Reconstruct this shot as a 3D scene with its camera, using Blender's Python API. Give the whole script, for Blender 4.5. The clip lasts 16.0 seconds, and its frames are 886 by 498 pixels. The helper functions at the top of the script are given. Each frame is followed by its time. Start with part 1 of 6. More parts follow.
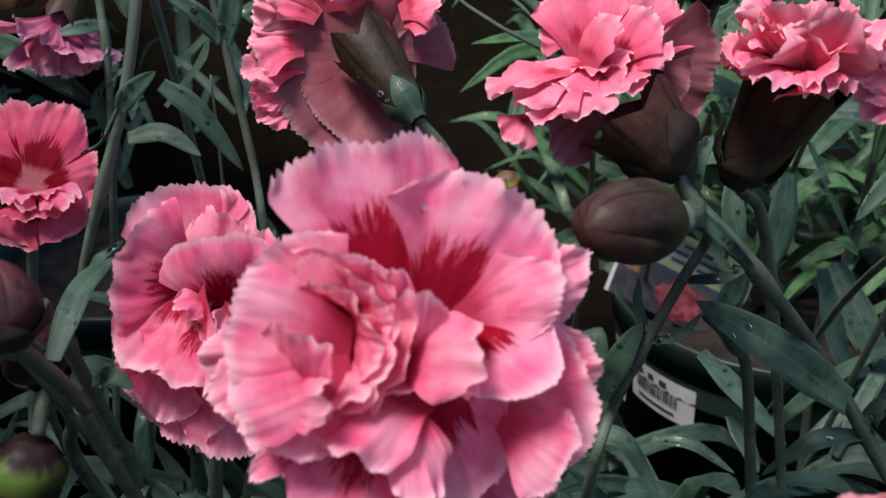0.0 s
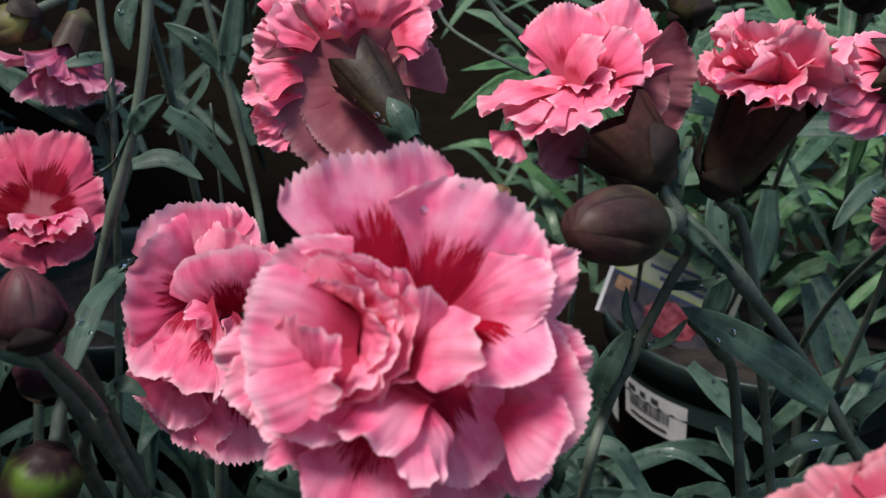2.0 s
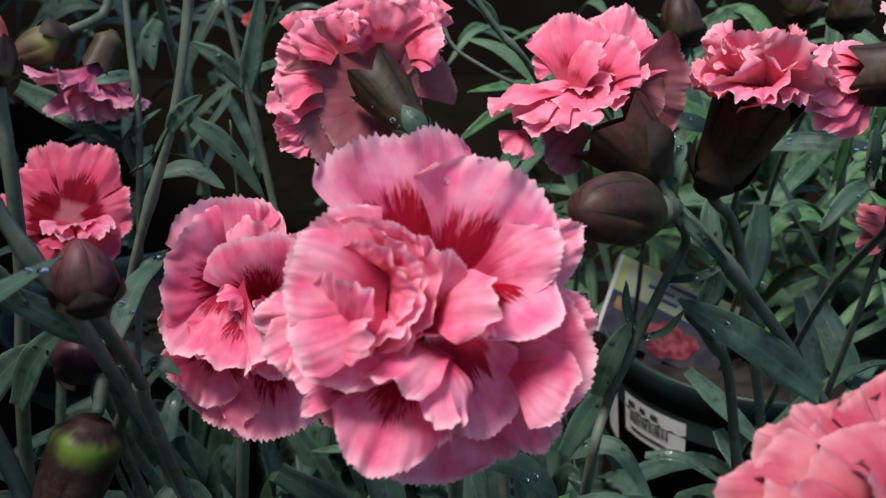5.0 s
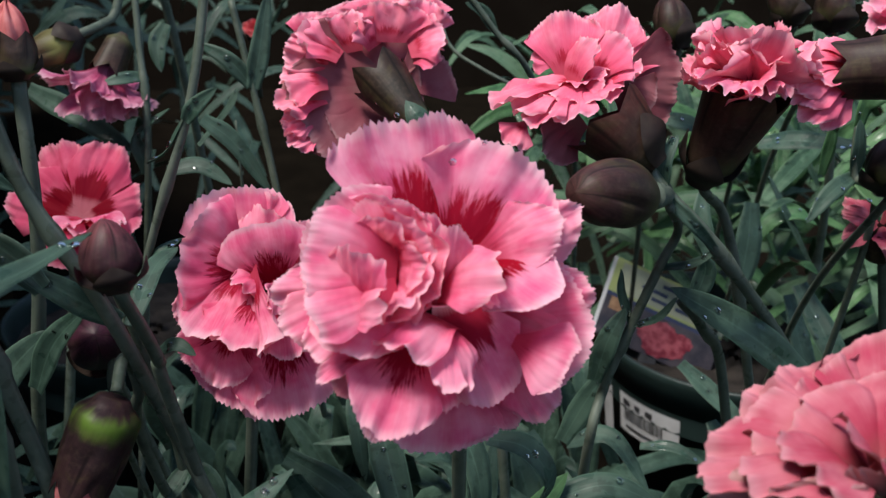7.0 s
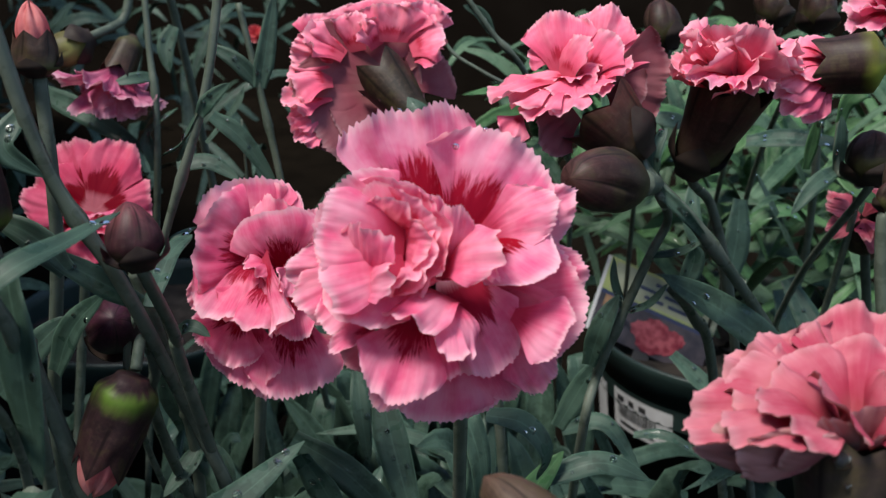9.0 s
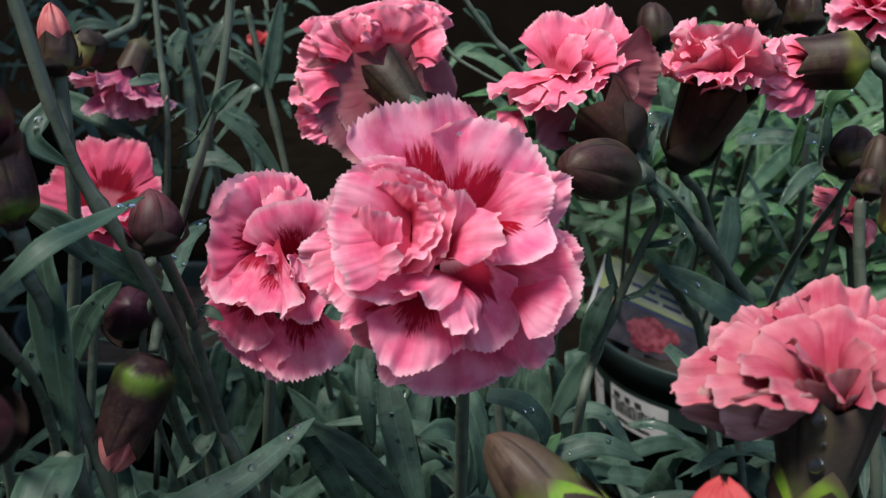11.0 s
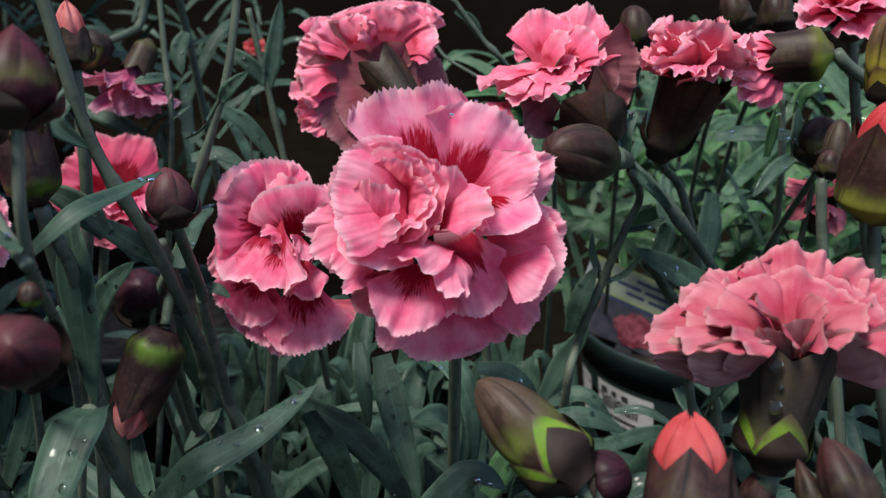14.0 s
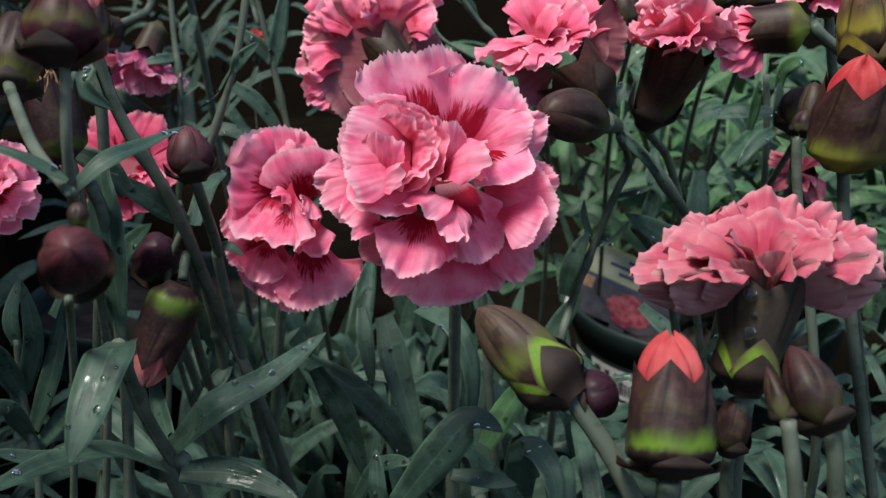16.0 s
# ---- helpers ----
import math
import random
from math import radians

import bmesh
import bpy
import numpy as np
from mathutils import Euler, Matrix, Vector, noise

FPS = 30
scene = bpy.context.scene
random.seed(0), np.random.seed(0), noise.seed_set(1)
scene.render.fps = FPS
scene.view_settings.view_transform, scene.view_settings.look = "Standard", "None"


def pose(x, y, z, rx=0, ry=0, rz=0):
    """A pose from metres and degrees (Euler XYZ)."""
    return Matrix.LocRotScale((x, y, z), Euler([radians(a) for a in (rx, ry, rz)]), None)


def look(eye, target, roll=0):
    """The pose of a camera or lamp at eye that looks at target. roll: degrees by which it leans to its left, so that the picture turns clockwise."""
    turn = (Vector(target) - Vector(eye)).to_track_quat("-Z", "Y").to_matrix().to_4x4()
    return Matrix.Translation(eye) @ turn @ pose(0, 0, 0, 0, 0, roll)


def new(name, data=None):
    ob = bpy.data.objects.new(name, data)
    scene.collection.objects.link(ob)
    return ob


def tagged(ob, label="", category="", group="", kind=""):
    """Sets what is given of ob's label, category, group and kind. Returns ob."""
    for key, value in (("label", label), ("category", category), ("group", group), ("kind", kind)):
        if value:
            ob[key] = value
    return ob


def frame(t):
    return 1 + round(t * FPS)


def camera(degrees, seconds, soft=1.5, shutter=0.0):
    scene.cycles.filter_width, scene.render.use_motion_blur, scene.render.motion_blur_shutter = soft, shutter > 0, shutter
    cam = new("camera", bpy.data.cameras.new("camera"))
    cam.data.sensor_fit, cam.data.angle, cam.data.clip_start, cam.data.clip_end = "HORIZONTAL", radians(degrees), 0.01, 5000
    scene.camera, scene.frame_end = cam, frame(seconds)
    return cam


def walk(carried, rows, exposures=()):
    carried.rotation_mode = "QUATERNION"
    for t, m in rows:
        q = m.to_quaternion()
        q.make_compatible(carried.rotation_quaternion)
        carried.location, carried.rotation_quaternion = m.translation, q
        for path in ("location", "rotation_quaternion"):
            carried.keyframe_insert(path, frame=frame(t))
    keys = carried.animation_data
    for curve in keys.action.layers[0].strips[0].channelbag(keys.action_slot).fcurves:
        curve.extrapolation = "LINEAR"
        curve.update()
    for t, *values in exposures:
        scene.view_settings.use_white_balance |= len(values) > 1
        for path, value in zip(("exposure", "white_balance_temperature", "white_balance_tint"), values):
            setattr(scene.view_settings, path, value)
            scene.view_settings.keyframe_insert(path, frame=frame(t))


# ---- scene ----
EXPOSURES = ((0, 0.28, 6620, 10), (16, 0.32, 6620, 6))
cam = camera(50.58, 16.0, soft=1.4)
cam.data.dof.use_dof, cam.data.dof.focus_distance, cam.data.dof.aperture_fstop = True, 0.20, 36
PATH = [
    (0, (0.03440, 0.02213, 0.36347), (0.03128, 0.18374, 0.28426), 0.08),
    (0.5, (0.03421, 0.02007, 0.36433), (0.03184, 0.18264, 0.28710), -0.18),
    (1, (0.03442, 0.01760, 0.36474), (0.03236, 0.18102, 0.28930), -0.49),
    (1.5, (0.03406, 0.01509, 0.36423), (0.03239, 0.17913, 0.29015), -0.59),
    (2, (0.03357, 0.01240, 0.36333), (0.03215, 0.17674, 0.28991), -0.65),
    (2.5, (0.03284, 0.00964, 0.36189), (0.03151, 0.17429, 0.28918), -0.61),
    (3, (0.03230, 0.00680, 0.36116), (0.03105, 0.17193, 0.28954), -0.64),
    (3.5, (0.03172, 0.00396, 0.36044), (0.03052, 0.16974, 0.29032), -0.71),
    (4, (0.03122, 0.00087, 0.35994), (0.02995, 0.16744, 0.29171), -0.71),
    (6.5, (0.02883, -0.01113, 0.35737), (0.02915, 0.15714, 0.29344), -0.55),
    (7, (0.02828, -0.01406, 0.35689), (0.02873, 0.15442, 0.29354), -0.62),
    (7.5, (0.02774, -0.01670, 0.35644), (0.02871, 0.15196, 0.29356), -0.60),
    (8, (0.02756, -0.01928, 0.35667), (0.02901, 0.14953, 0.29421), -0.61),
    (8.5, (0.02713, -0.02234, 0.35651), (0.02869, 0.14664, 0.29452), -0.61),
    (9, (0.02674, -0.02545, 0.35588), (0.02819, 0.14365, 0.29421), -0.63),
    (9.5, (0.02644, -0.02841, 0.35597), (0.02790, 0.14079, 0.29458), -0.63),
    (10, (0.02598, -0.03113, 0.35571), (0.02757, 0.13825, 0.29480), -0.68),
    (12.5, (0.02488, -0.04435, 0.35396), (0.02754, 0.12581, 0.29532), -0.62),
    (13, (0.02456, -0.04655, 0.35363), (0.02754, 0.12379, 0.29553), -0.61),
    (13.5, (0.02453, -0.04908, 0.35307), (0.02788, 0.12136, 0.29530), -0.63),
    (14, (0.02458, -0.05257, 0.35202), (0.02836, 0.11800, 0.29465), -0.66),
    (14.5, (0.02411, -0.05670, 0.35034), (0.02839, 0.11394, 0.29323), -0.68),
    (15, (0.02398, -0.06037, 0.34919), (0.02833, 0.11032, 0.29222), -0.68),
    (15.5, (0.02378, -0.06441, 0.34787), (0.02824, 0.10633, 0.29105), -0.70),
    (16, (0.02279, -0.06904, 0.34610), (0.02751, 0.10169, 0.28929), -0.76),
]
walk(cam, [(t, look(eye, target, roll)) for t, eye, target, roll in PATH], EXPOSURES)


world = bpy.data.worlds.new("sky")
scene.world = world
world.use_nodes = True
wn = world.node_tree.nodes
sky = wn.new("ShaderNodeTexSky")
sky.sky_type, sky.sun_disc = "NISHITA", False
sky.sun_elevation, sky.sun_rotation = radians(66), radians(227)
world.node_tree.links.new(sky.outputs[0], wn["Background"].inputs[0])
wn["Background"].inputs[1].default_value = 0.17
sun = new("sun", bpy.data.lights.new("sun", "SUN"))
sun.data.energy, sun.data.angle, sun.data.color = 4.2, radians(16), (1.0, 0.96, 0.9)
sun.matrix_world = look((-0.37, -0.13, 1.3), (0, 0.2, 0.2))


# ---- materials ----
class Mat:
    """A node material with short calls."""

    def __init__(self, name, rough=0.5, spec=0.5):
        self.m = bpy.data.materials.new(name)
        self.m.use_nodes = True
        self.t = self.m.node_tree
        self.b = self.t.nodes["Principled BSDF"]
        self.b.inputs["Roughness"].default_value = rough
        self.b.inputs["Specular IOR Level"].default_value = spec

    def put(self, socket, value):
        if isinstance(value, bpy.types.NodeSocket):
            self.t.links.new(value, socket)
        elif isinstance(value, (tuple, list)) and len(value) == 3 and socket.type == "RGBA":
            socket.default_value = (*value, 1)
        else:
            socket.default_value = value

    def math(self, op, a, b=0.0, c=0.0):
        n = self.t.nodes.new("ShaderNodeMath")
        n.operation = op
        for i, v in enumerate((a, b, c)):
            self.put(n.inputs[i], v)
        return n.outputs[0]

    def step(self, x, lo, hi, to0=0.0, to1=1.0):
        n = self.t.nodes.new("ShaderNodeMapRange")
        n.interpolation_type = "SMOOTHSTEP"
        for i, v in enumerate((x, lo, hi, to0, to1)):
            self.put(n.inputs[i], v)
        return n.outputs[0]

    def mix(self, f, a, b, how="MIX"):
        n = self.t.nodes.new("ShaderNodeMix")
        n.data_type, n.blend_type = "RGBA", how
        self.put(n.inputs[0], f), self.put(n.inputs[6], a), self.put(n.inputs[7], b)
        return n.outputs[2]

    def noise(self, vec, scale, detail=3.0, rough=0.55):
        n = self.t.nodes.new("ShaderNodeTexNoise")
        if vec is not None:
            self.put(n.inputs["Vector"], vec)
        self.put(n.inputs["Scale"], scale), self.put(n.inputs["Detail"], detail), self.put(n.inputs["Roughness"], rough)
        return n.outputs[0]

    def vec(self, x=0.0, y=0.0, z=0.0):
        n = self.t.nodes.new("ShaderNodeCombineXYZ")
        for i, v in enumerate((x, y, z)):
            self.put(n.inputs[i], v)
        return n.outputs[0]

    def uv(self):
        n = self.t.nodes.new("ShaderNodeUVMap")
        s = self.t.nodes.new("ShaderNodeSeparateXYZ")
        self.put(s.inputs[0], n.outputs[0])
        return s.outputs[0], s.outputs[1]

    def obj(self):
        return self.t.nodes.new("ShaderNodeTexCoord").outputs["Object"]

    def rnd(self):
        return self.t.nodes.new("ShaderNodeObjectInfo").outputs["Random"]

    def island(self):
        return self.t.nodes.new("ShaderNodeNewGeometry").outputs["Random Per Island"]

    def col(self, c):
        self.put(self.b.inputs["Base Color"], c)
        self.c = c
        return self

    def bump(self, h, strength=0.3, dist=0.0005):
        n = self.t.nodes.new("ShaderNodeBump")
        self.put(n.inputs["Height"], h)
        n.inputs["Strength"].default_value, n.inputs["Distance"].default_value = strength, dist
        self.put(self.b.inputs["Normal"], n.outputs[0])
        return self

    def thin(self, amount, colour=None):
        """Lets part of the light through, as leaves and petals do."""
        tr = self.t.nodes.new("ShaderNodeBsdfTranslucent")
        self.put(tr.inputs[0], self.c if colour is None else colour)
        mx = self.t.nodes.new("ShaderNodeMixShader")
        mx.inputs[0].default_value = amount
        out = self.t.nodes["Material Output"]
        self.put(mx.inputs[1], self.b.outputs[0]), self.put(mx.inputs[2], tr.outputs[0])
        self.put(out.inputs[0], mx.outputs[0])
        return self


def petal_mat(name, pink, edge, red, throat, blotch=0.5, depth=1.0, claw=0.2, sides=1.7, feather=0.22, through_=0.32, rim_=0.5, ray=0.46):
    """Petal: pale claw, ragged dark blotch with rays, veined pink blade, paler rim."""
    m = Mat(name, 0.65, 0.05)
    v, u = m.uv()
    r = m.rnd()
    off = m.math("MULTIPLY", r, 37.0)
    rays = m.noise(m.vec(m.math("MULTIPLY", v, 30.0), m.math("MULTIPLY", u, 2.2), off), 1.0, 4.0, 0.7)
    wide = m.noise(m.vec(m.math("MULTIPLY", v, 4.0), off, 0.0), 1.0, 1.0)
    side = m.math("ABSOLUTE", m.math("SUBTRACT", v, 0.5))
    top = m.math("ADD", blotch - 0.25, m.math("MULTIPLY_ADD", rays, ray, m.math("MULTIPLY", wide, 0.22)))
    top = m.math("SUBTRACT", top, m.math("MULTIPLY", m.math("MULTIPLY", side, side), sides))
    mask = m.math("MULTIPLY", m.step(u, m.math("SUBTRACT", top, 0.10), m.math("ADD", top, 0.03), 1.0, 0.0), m.step(m.math("MULTIPLY_ADD", rays, 0.12, u), claw, claw + 0.16))
    patchy = m.noise(m.vec(m.math("MULTIPLY", v, 34.0), m.math("MULTIPLY", u, 7.0), off), 1.0, 2.0)
    fade = m.step(u, m.math("SUBTRACT", top, feather), top)
    mask = m.math("MULTIPLY", mask, m.math("SUBTRACT", depth, m.math("MULTIPLY", fade, m.step(patchy, 0.42, 0.66, 0.0, 0.85))))
    vein = m.noise(m.vec(m.math("MULTIPLY", v, 60.0), m.math("MULTIPLY", u, 2.0), off), 1.0, 3.0)
    cloud = m.noise(m.obj(), 140.0, 3.0)
    base = m.mix(m.math("MULTIPLY_ADD", m.step(cloud, 0.3, 0.7), 0.45, m.step(vein, 0.28, 0.85, 0.0, 0.22)), pink, edge)
    base = m.mix(m.math("MULTIPLY", m.step(cloud, 0.35, 0.75), 0.35), base, tuple(min(1, c * 1.12 + 0.02) for c in edge))
    base = m.mix(m.math("MULTIPLY", m.step(u, 0.84, 1.0), 0.55), base, edge)
    deep = (pink[0] * 0.88, pink[1] * 0.5, pink[2] * 0.62)
    base = m.mix(m.step(m.math("MULTIPLY_ADD", cloud, 0.3, u), 0.35, 0.95, 0.75, 0.0), base, deep)
    # naturally paler rim, whitened by rim_ to paint in brightly lit edges
    rim = m.math("MULTIPLY_ADD", vein, 0.06, u)
    base = m.mix(m.step(rim, 0.92, 1.04, 0.0, rim_), base, tuple(min(1, 0.6 * e + k) for e, k in zip(edge, (0.40, 0.36, 0.36))))
    base = m.mix(m.step(u, claw - 0.06, claw + 0.24), throat, base)
    c = m.mix(mask, base, red)
    c = m.mix(m.math("MULTIPLY", r, 0.16), c, (pink[0], pink[1] * 0.6, pink[2] * 0.7))
    m.col(c).bump(vein, 0.10, 0.0003)
    return m.thin(through_, m.mix(1.0, c, (1.0, 0.85, 0.80), "MULTIPLY")).m


def leaf_mat(name, dark, light, under):
    m = Mat(name, 0.5, 0.25)
    v, u = m.uv()
    r = m.island()
    o = m.math("MULTIPLY", r, 31.0)
    ribs = m.noise(m.vec(m.math("MULTIPLY", v, 16.0), m.math("MULTIPLY", u, 1.5), o), 1.0, 2.0)
    spots = m.noise(m.obj(), 260.0, 4.0)
    wax = m.noise(m.obj(), 60.0, 2.0)
    c = m.mix(m.step(wax, 0.35, 0.7), dark, light)
    c = m.mix(m.math("MULTIPLY", m.step(spots, 0.50, 0.7), 0.5), c, tuple(k * 1.3 for k in light))
    c = m.mix(m.math("MULTIPLY", r, 0.5), c, under)
    wet = m.step(m.noise(m.obj(), 170.0, 3.0, 0.6), 0.54, 0.60, 0.0, 0.45)
    c = m.mix(wet, c, tuple(k * 0.55 for k in dark))
    mid = m.math("ABSOLUTE", m.math("SUBTRACT", v, 0.5))
    c = m.mix(m.step(mid, 0.0, 0.05, 0.3, 0.0), c, tuple(k * 1.6 for k in light))
    c = m.mix(m.step(mid, 0.44, 0.5, 0.0, 0.5), c, tuple(k * 1.7 for k in light))
    film = m.step(m.noise(m.obj(), 210.0, 2.0, 0.5), 0.61, 0.64)
    m.put(m.b.inputs["Roughness"], m.math("MULTIPLY_ADD", film, -0.38, m.step(spots, 0.3, 0.7, 0.45, 0.60)))
    m.col(c).bump(ribs, 0.25, 0.0004)
    return m.thin(0.08, tuple(min(1, k * f) for k, f in zip(light, (1.5, 1.8, 0.8)))).m


def calyx_mat(name, dark, band, lo, hi, top, tint=0.35, green=0.5):
    """Bud skin: dark scales below, a green band, a dark purple-brown body."""
    m = Mat(name, 0.50, 0.20)
    dark = tuple(k * 0.78 for k in dark)
    v, u = m.uv()
    n = m.noise(m.vec(m.math("MULTIPLY", v, 9.0), m.math("MULTIPLY", u, 1.5), m.math("MULTIPLY", m.rnd(), 20.0)), 1.0, 3.0)
    fine = m.noise(m.obj(), 900.0, 3.0)
    w = m.math("MULTIPLY_ADD", n, 0.30, -0.15)
    uu = m.math("ADD", u, w)
    f = m.math("MULTIPLY", m.step(uu, lo - 0.04, lo + 0.07), m.step(uu, hi - 0.06, hi + 0.22, 1.0, 0.0))
    c = m.mix(m.step(n, 0.3, 0.75), dark, tuple(k * 1.7 for k in dark))
    c = m.mix(m.math("MULTIPLY", m.step(uu, 0.55, 0.95), tint), c, top)
    blot = m.noise(m.obj(), 130.0, 2.0)
    c = m.mix(m.step(blot, 0.42, 0.66, 0.0, 0.55), c, tuple(0.6 * a + 0.45 * b for a, b in zip(dark, top)))
    olive = m.noise(m.vec(m.math("MULTIPLY", v, 6.0), m.math("MULTIPLY", u, 4.0), m.math("MULTIPLY", m.rnd(), 50.0)), 1.0, 3.0, 0.65)
    c = m.mix(m.step(olive, 0.50, 0.66, 0.0, green), c, (0.062, 0.050, 0.020))
    c = m.mix(m.step(olive, 0.34, 0.46, 0.6, 0.0), c, tuple(k * 0.45 for k in dark))
    streak = m.noise(m.vec(m.math("MULTIPLY", v, 34.0), m.math("MULTIPLY", u, 1.4), 3.0), 1.0, 2.0)
    c = m.mix(m.step(streak, 0.42, 0.62, 0.35, 0.0), c, tuple(k * 0.5 for k in dark))
    arc = m.noise(m.vec(m.math("MULTIPLY", v, 4.0), m.math("MULTIPLY", m.rnd(), 9.0), 0.0), 1.0, 1.0)
    f = m.math("MULTIPLY", f, m.step(arc, 0.36, 0.56, 0.25, 1.0))
    c = m.mix(f, c, band)
    c = m.mix(m.math("MULTIPLY", m.step(fine, 0.45, 0.75), 0.16), c, (0.12, 0.08, 0.06))
    seam = m.math("ABSOLUTE", m.math("SUBTRACT", m.math("FRACT", m.math("MULTIPLY", v, 5.0)), 0.5))
    c = m.mix(m.math("MULTIPLY", m.step(seam, 0.43, 0.49, 0.0, 0.75), m.step(uu, 0.35, 0.6)), c, tuple(k * 0.3 for k in dark))
    ribs = m.noise(m.vec(m.math("MULTIPLY", v, 70.0), u, 0.0), 1.0, 1.0)
    return m.col(c).bump(ribs, 0.08, 0.0003).m


def margin_mat(name, a, b, skin):
    """The lime edge of a scale, running out into the brown of the bud."""
    m = Mat(name, 0.5, 0.2)
    v, u = m.uv()
    n = m.noise(m.obj(), 320.0, 3.0, 0.6)
    big = m.noise(m.obj(), 110.0, 1.0)
    edge = m.math("MAXIMUM", m.math("ABSOLUTE", m.math("MULTIPLY_ADD", v, 2.0, -1.0)), u)
    edge = m.math("ADD", edge, m.math("MULTIPLY_ADD", n, 0.16, -0.08))
    c = m.mix(m.step(n, 0.35, 0.65), a, b)
    c = m.mix(m.step(edge, 0.80, 0.97), c, skin)
    c = m.mix(m.step(big, 0.42, 0.60, 0.95, 0.0), c, skin)
    return m.col(c).bump(n, 0.1, 0.0003).m


def plain_mat(name, a, b, rough, scale, spec=0.5, bump=0.2):
    m = Mat(name, rough, spec)
    n = m.noise(m.obj(), scale, 4.0)
    fine = m.noise(m.obj(), scale * 9, 3.0)
    return m.col(m.mix(m.step(n, 0.3, 0.7), a, b)).bump(fine, bump, 0.0004).m


PINK = petal_mat("petal_rose", (0.82, 0.125, 0.30), (0.95, 0.49, 0.63), (0.33, 0.003, 0.018), (0.50, 0.05, 0.09), 0.56, 1.2, 0.0, 1.6, 0.34, 0.43, 0.68)
THROAT = petal_mat("petal_rose_pale_throat", (0.80, 0.12, 0.28), (0.92, 0.46, 0.60), (0.26, 0.003, 0.016), (0.62, 0.30, 0.34), 0.62, 1.3, 0.26, 1.7, 0.20, 0.43)
RAYED = petal_mat("petal_rose_feathered_eye", (0.78, 0.10, 0.25), (0.92, 0.43, 0.57), (0.24, 0.003, 0.016), (0.42, 0.02, 0.05), 0.40, 1.2, 0.0, 1.5, 0.45, 0.43, 0.65, 0.62)
SOFT = petal_mat("petal_rose_faint_eye", (0.81, 0.12, 0.275), (0.95, 0.47, 0.60), (0.40, 0.010, 0.040), (0.52, 0.05, 0.11), 0.20, 0.9, feather=0.34, through_=0.43, rim_=0.68)
PALE = petal_mat("petal_rose_small_eye", (0.81, 0.12, 0.275), (0.95, 0.47, 0.60), (0.32, 0.006, 0.025), (0.50, 0.05, 0.10), 0.44, 1.0, feather=0.34, through_=0.43, rim_=0.68)
CORAL = petal_mat("petal_coral", (0.45, 0.056, 0.108), (0.63, 0.24, 0.29), (0.34, 0.012, 0.025), (0.42, 0.10, 0.12), 0.22, 0.5, through_=0.28, rim_=0.3)
ROSE = petal_mat("petal_rose_deep", (0.76, 0.13, 0.24), (0.87, 0.36, 0.46), (0.36, 0.008, 0.025), (0.52, 0.08, 0.13), 0.34, 0.9, through_=0.2)
# dull underside of PLAIN, darkened further for the shade it lies in
BACK = petal_mat("petal_underside_shaded", (0.24, 0.068, 0.090), (0.31, 0.125, 0.142), (0.24, 0.04, 0.06), (0.22, 0.10, 0.10), 0.05, 0.2, through_=0.10, rim_=0.25)
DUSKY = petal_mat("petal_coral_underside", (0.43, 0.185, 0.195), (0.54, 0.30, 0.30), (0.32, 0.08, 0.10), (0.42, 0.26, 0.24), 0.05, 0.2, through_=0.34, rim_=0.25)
DEEP = petal_mat("petal_deep_eye", (0.58, 0.065, 0.145), (0.68, 0.15, 0.24), (0.16, 0.000, 0.006), (0.44, 0.14, 0.17), 0.52, 1.6, 0.24, 0.9, 0.12, ray=0.42)
PLAIN = petal_mat("petal_rose_plain", (0.68, 0.15, 0.23), (0.80, 0.31, 0.38), (0.5, 0.1, 0.16), (0.50, 0.20, 0.23), 0.1, 0.3, through_=0.32)
FADED = petal_mat("petal_faded_purple", (0.44, 0.06, 0.17), (0.68, 0.34, 0.44), (0.20, 0.01, 0.06), (0.35, 0.10, 0.18), 0.35, 0.6)
RED = petal_mat("petal_furled_red", (0.46, 0.035, 0.045), (0.64, 0.15, 0.15), (0.4, 0.02, 0.03), (0.55, 0.08, 0.08), 0.2, 0.3)
EMERGE = petal_mat("petal_emerging_pink", (0.60, 0.13, 0.14), (0.82, 0.40, 0.38), (0.45, 0.03, 0.04), (0.55, 0.10, 0.10), 0.2, 0.3)
LEAF = leaf_mat("leaf_glaucous", (0.020, 0.042, 0.031), (0.056, 0.099, 0.072), (0.031, 0.062, 0.046))
MID = leaf_mat("leaf_grey_green", (0.030, 0.066, 0.038), (0.078, 0.138, 0.082), (0.048, 0.092, 0.054))
FRESH = leaf_mat("leaf_fresh", (0.033, 0.090, 0.038), (0.075, 0.160, 0.065), (0.055, 0.125, 0.052))
STEM = leaf_mat("stem_glaucous", (0.064, 0.086, 0.064), (0.118, 0.138, 0.110), (0.082, 0.102, 0.080))
DARKBUD = calyx_mat("bud_dark", (0.046, 0.032, 0.024), (0.07, 0.075, 0.03), 0.06, 0.2, (0.07, 0.025, 0.02))
MAROON = calyx_mat("calyx_maroon", (0.044, 0.022, 0.017), (0.055, 0.055, 0.024), 0.10, 0.24, (0.085, 0.022, 0.018), 0.7, 0.35)
BANDBUD = calyx_mat("bud_green_band", (0.024, 0.012, 0.014), (0.09, 0.16, 0.02), 0.12, 0.18, (0.05, 0.02, 0.02))
LIMEBUD = calyx_mat("bud_lime", (0.026, 0.015, 0.016), (0.12, 0.23, 0.02), 0.12, 0.18, (0.06, 0.022, 0.02), 0.6)
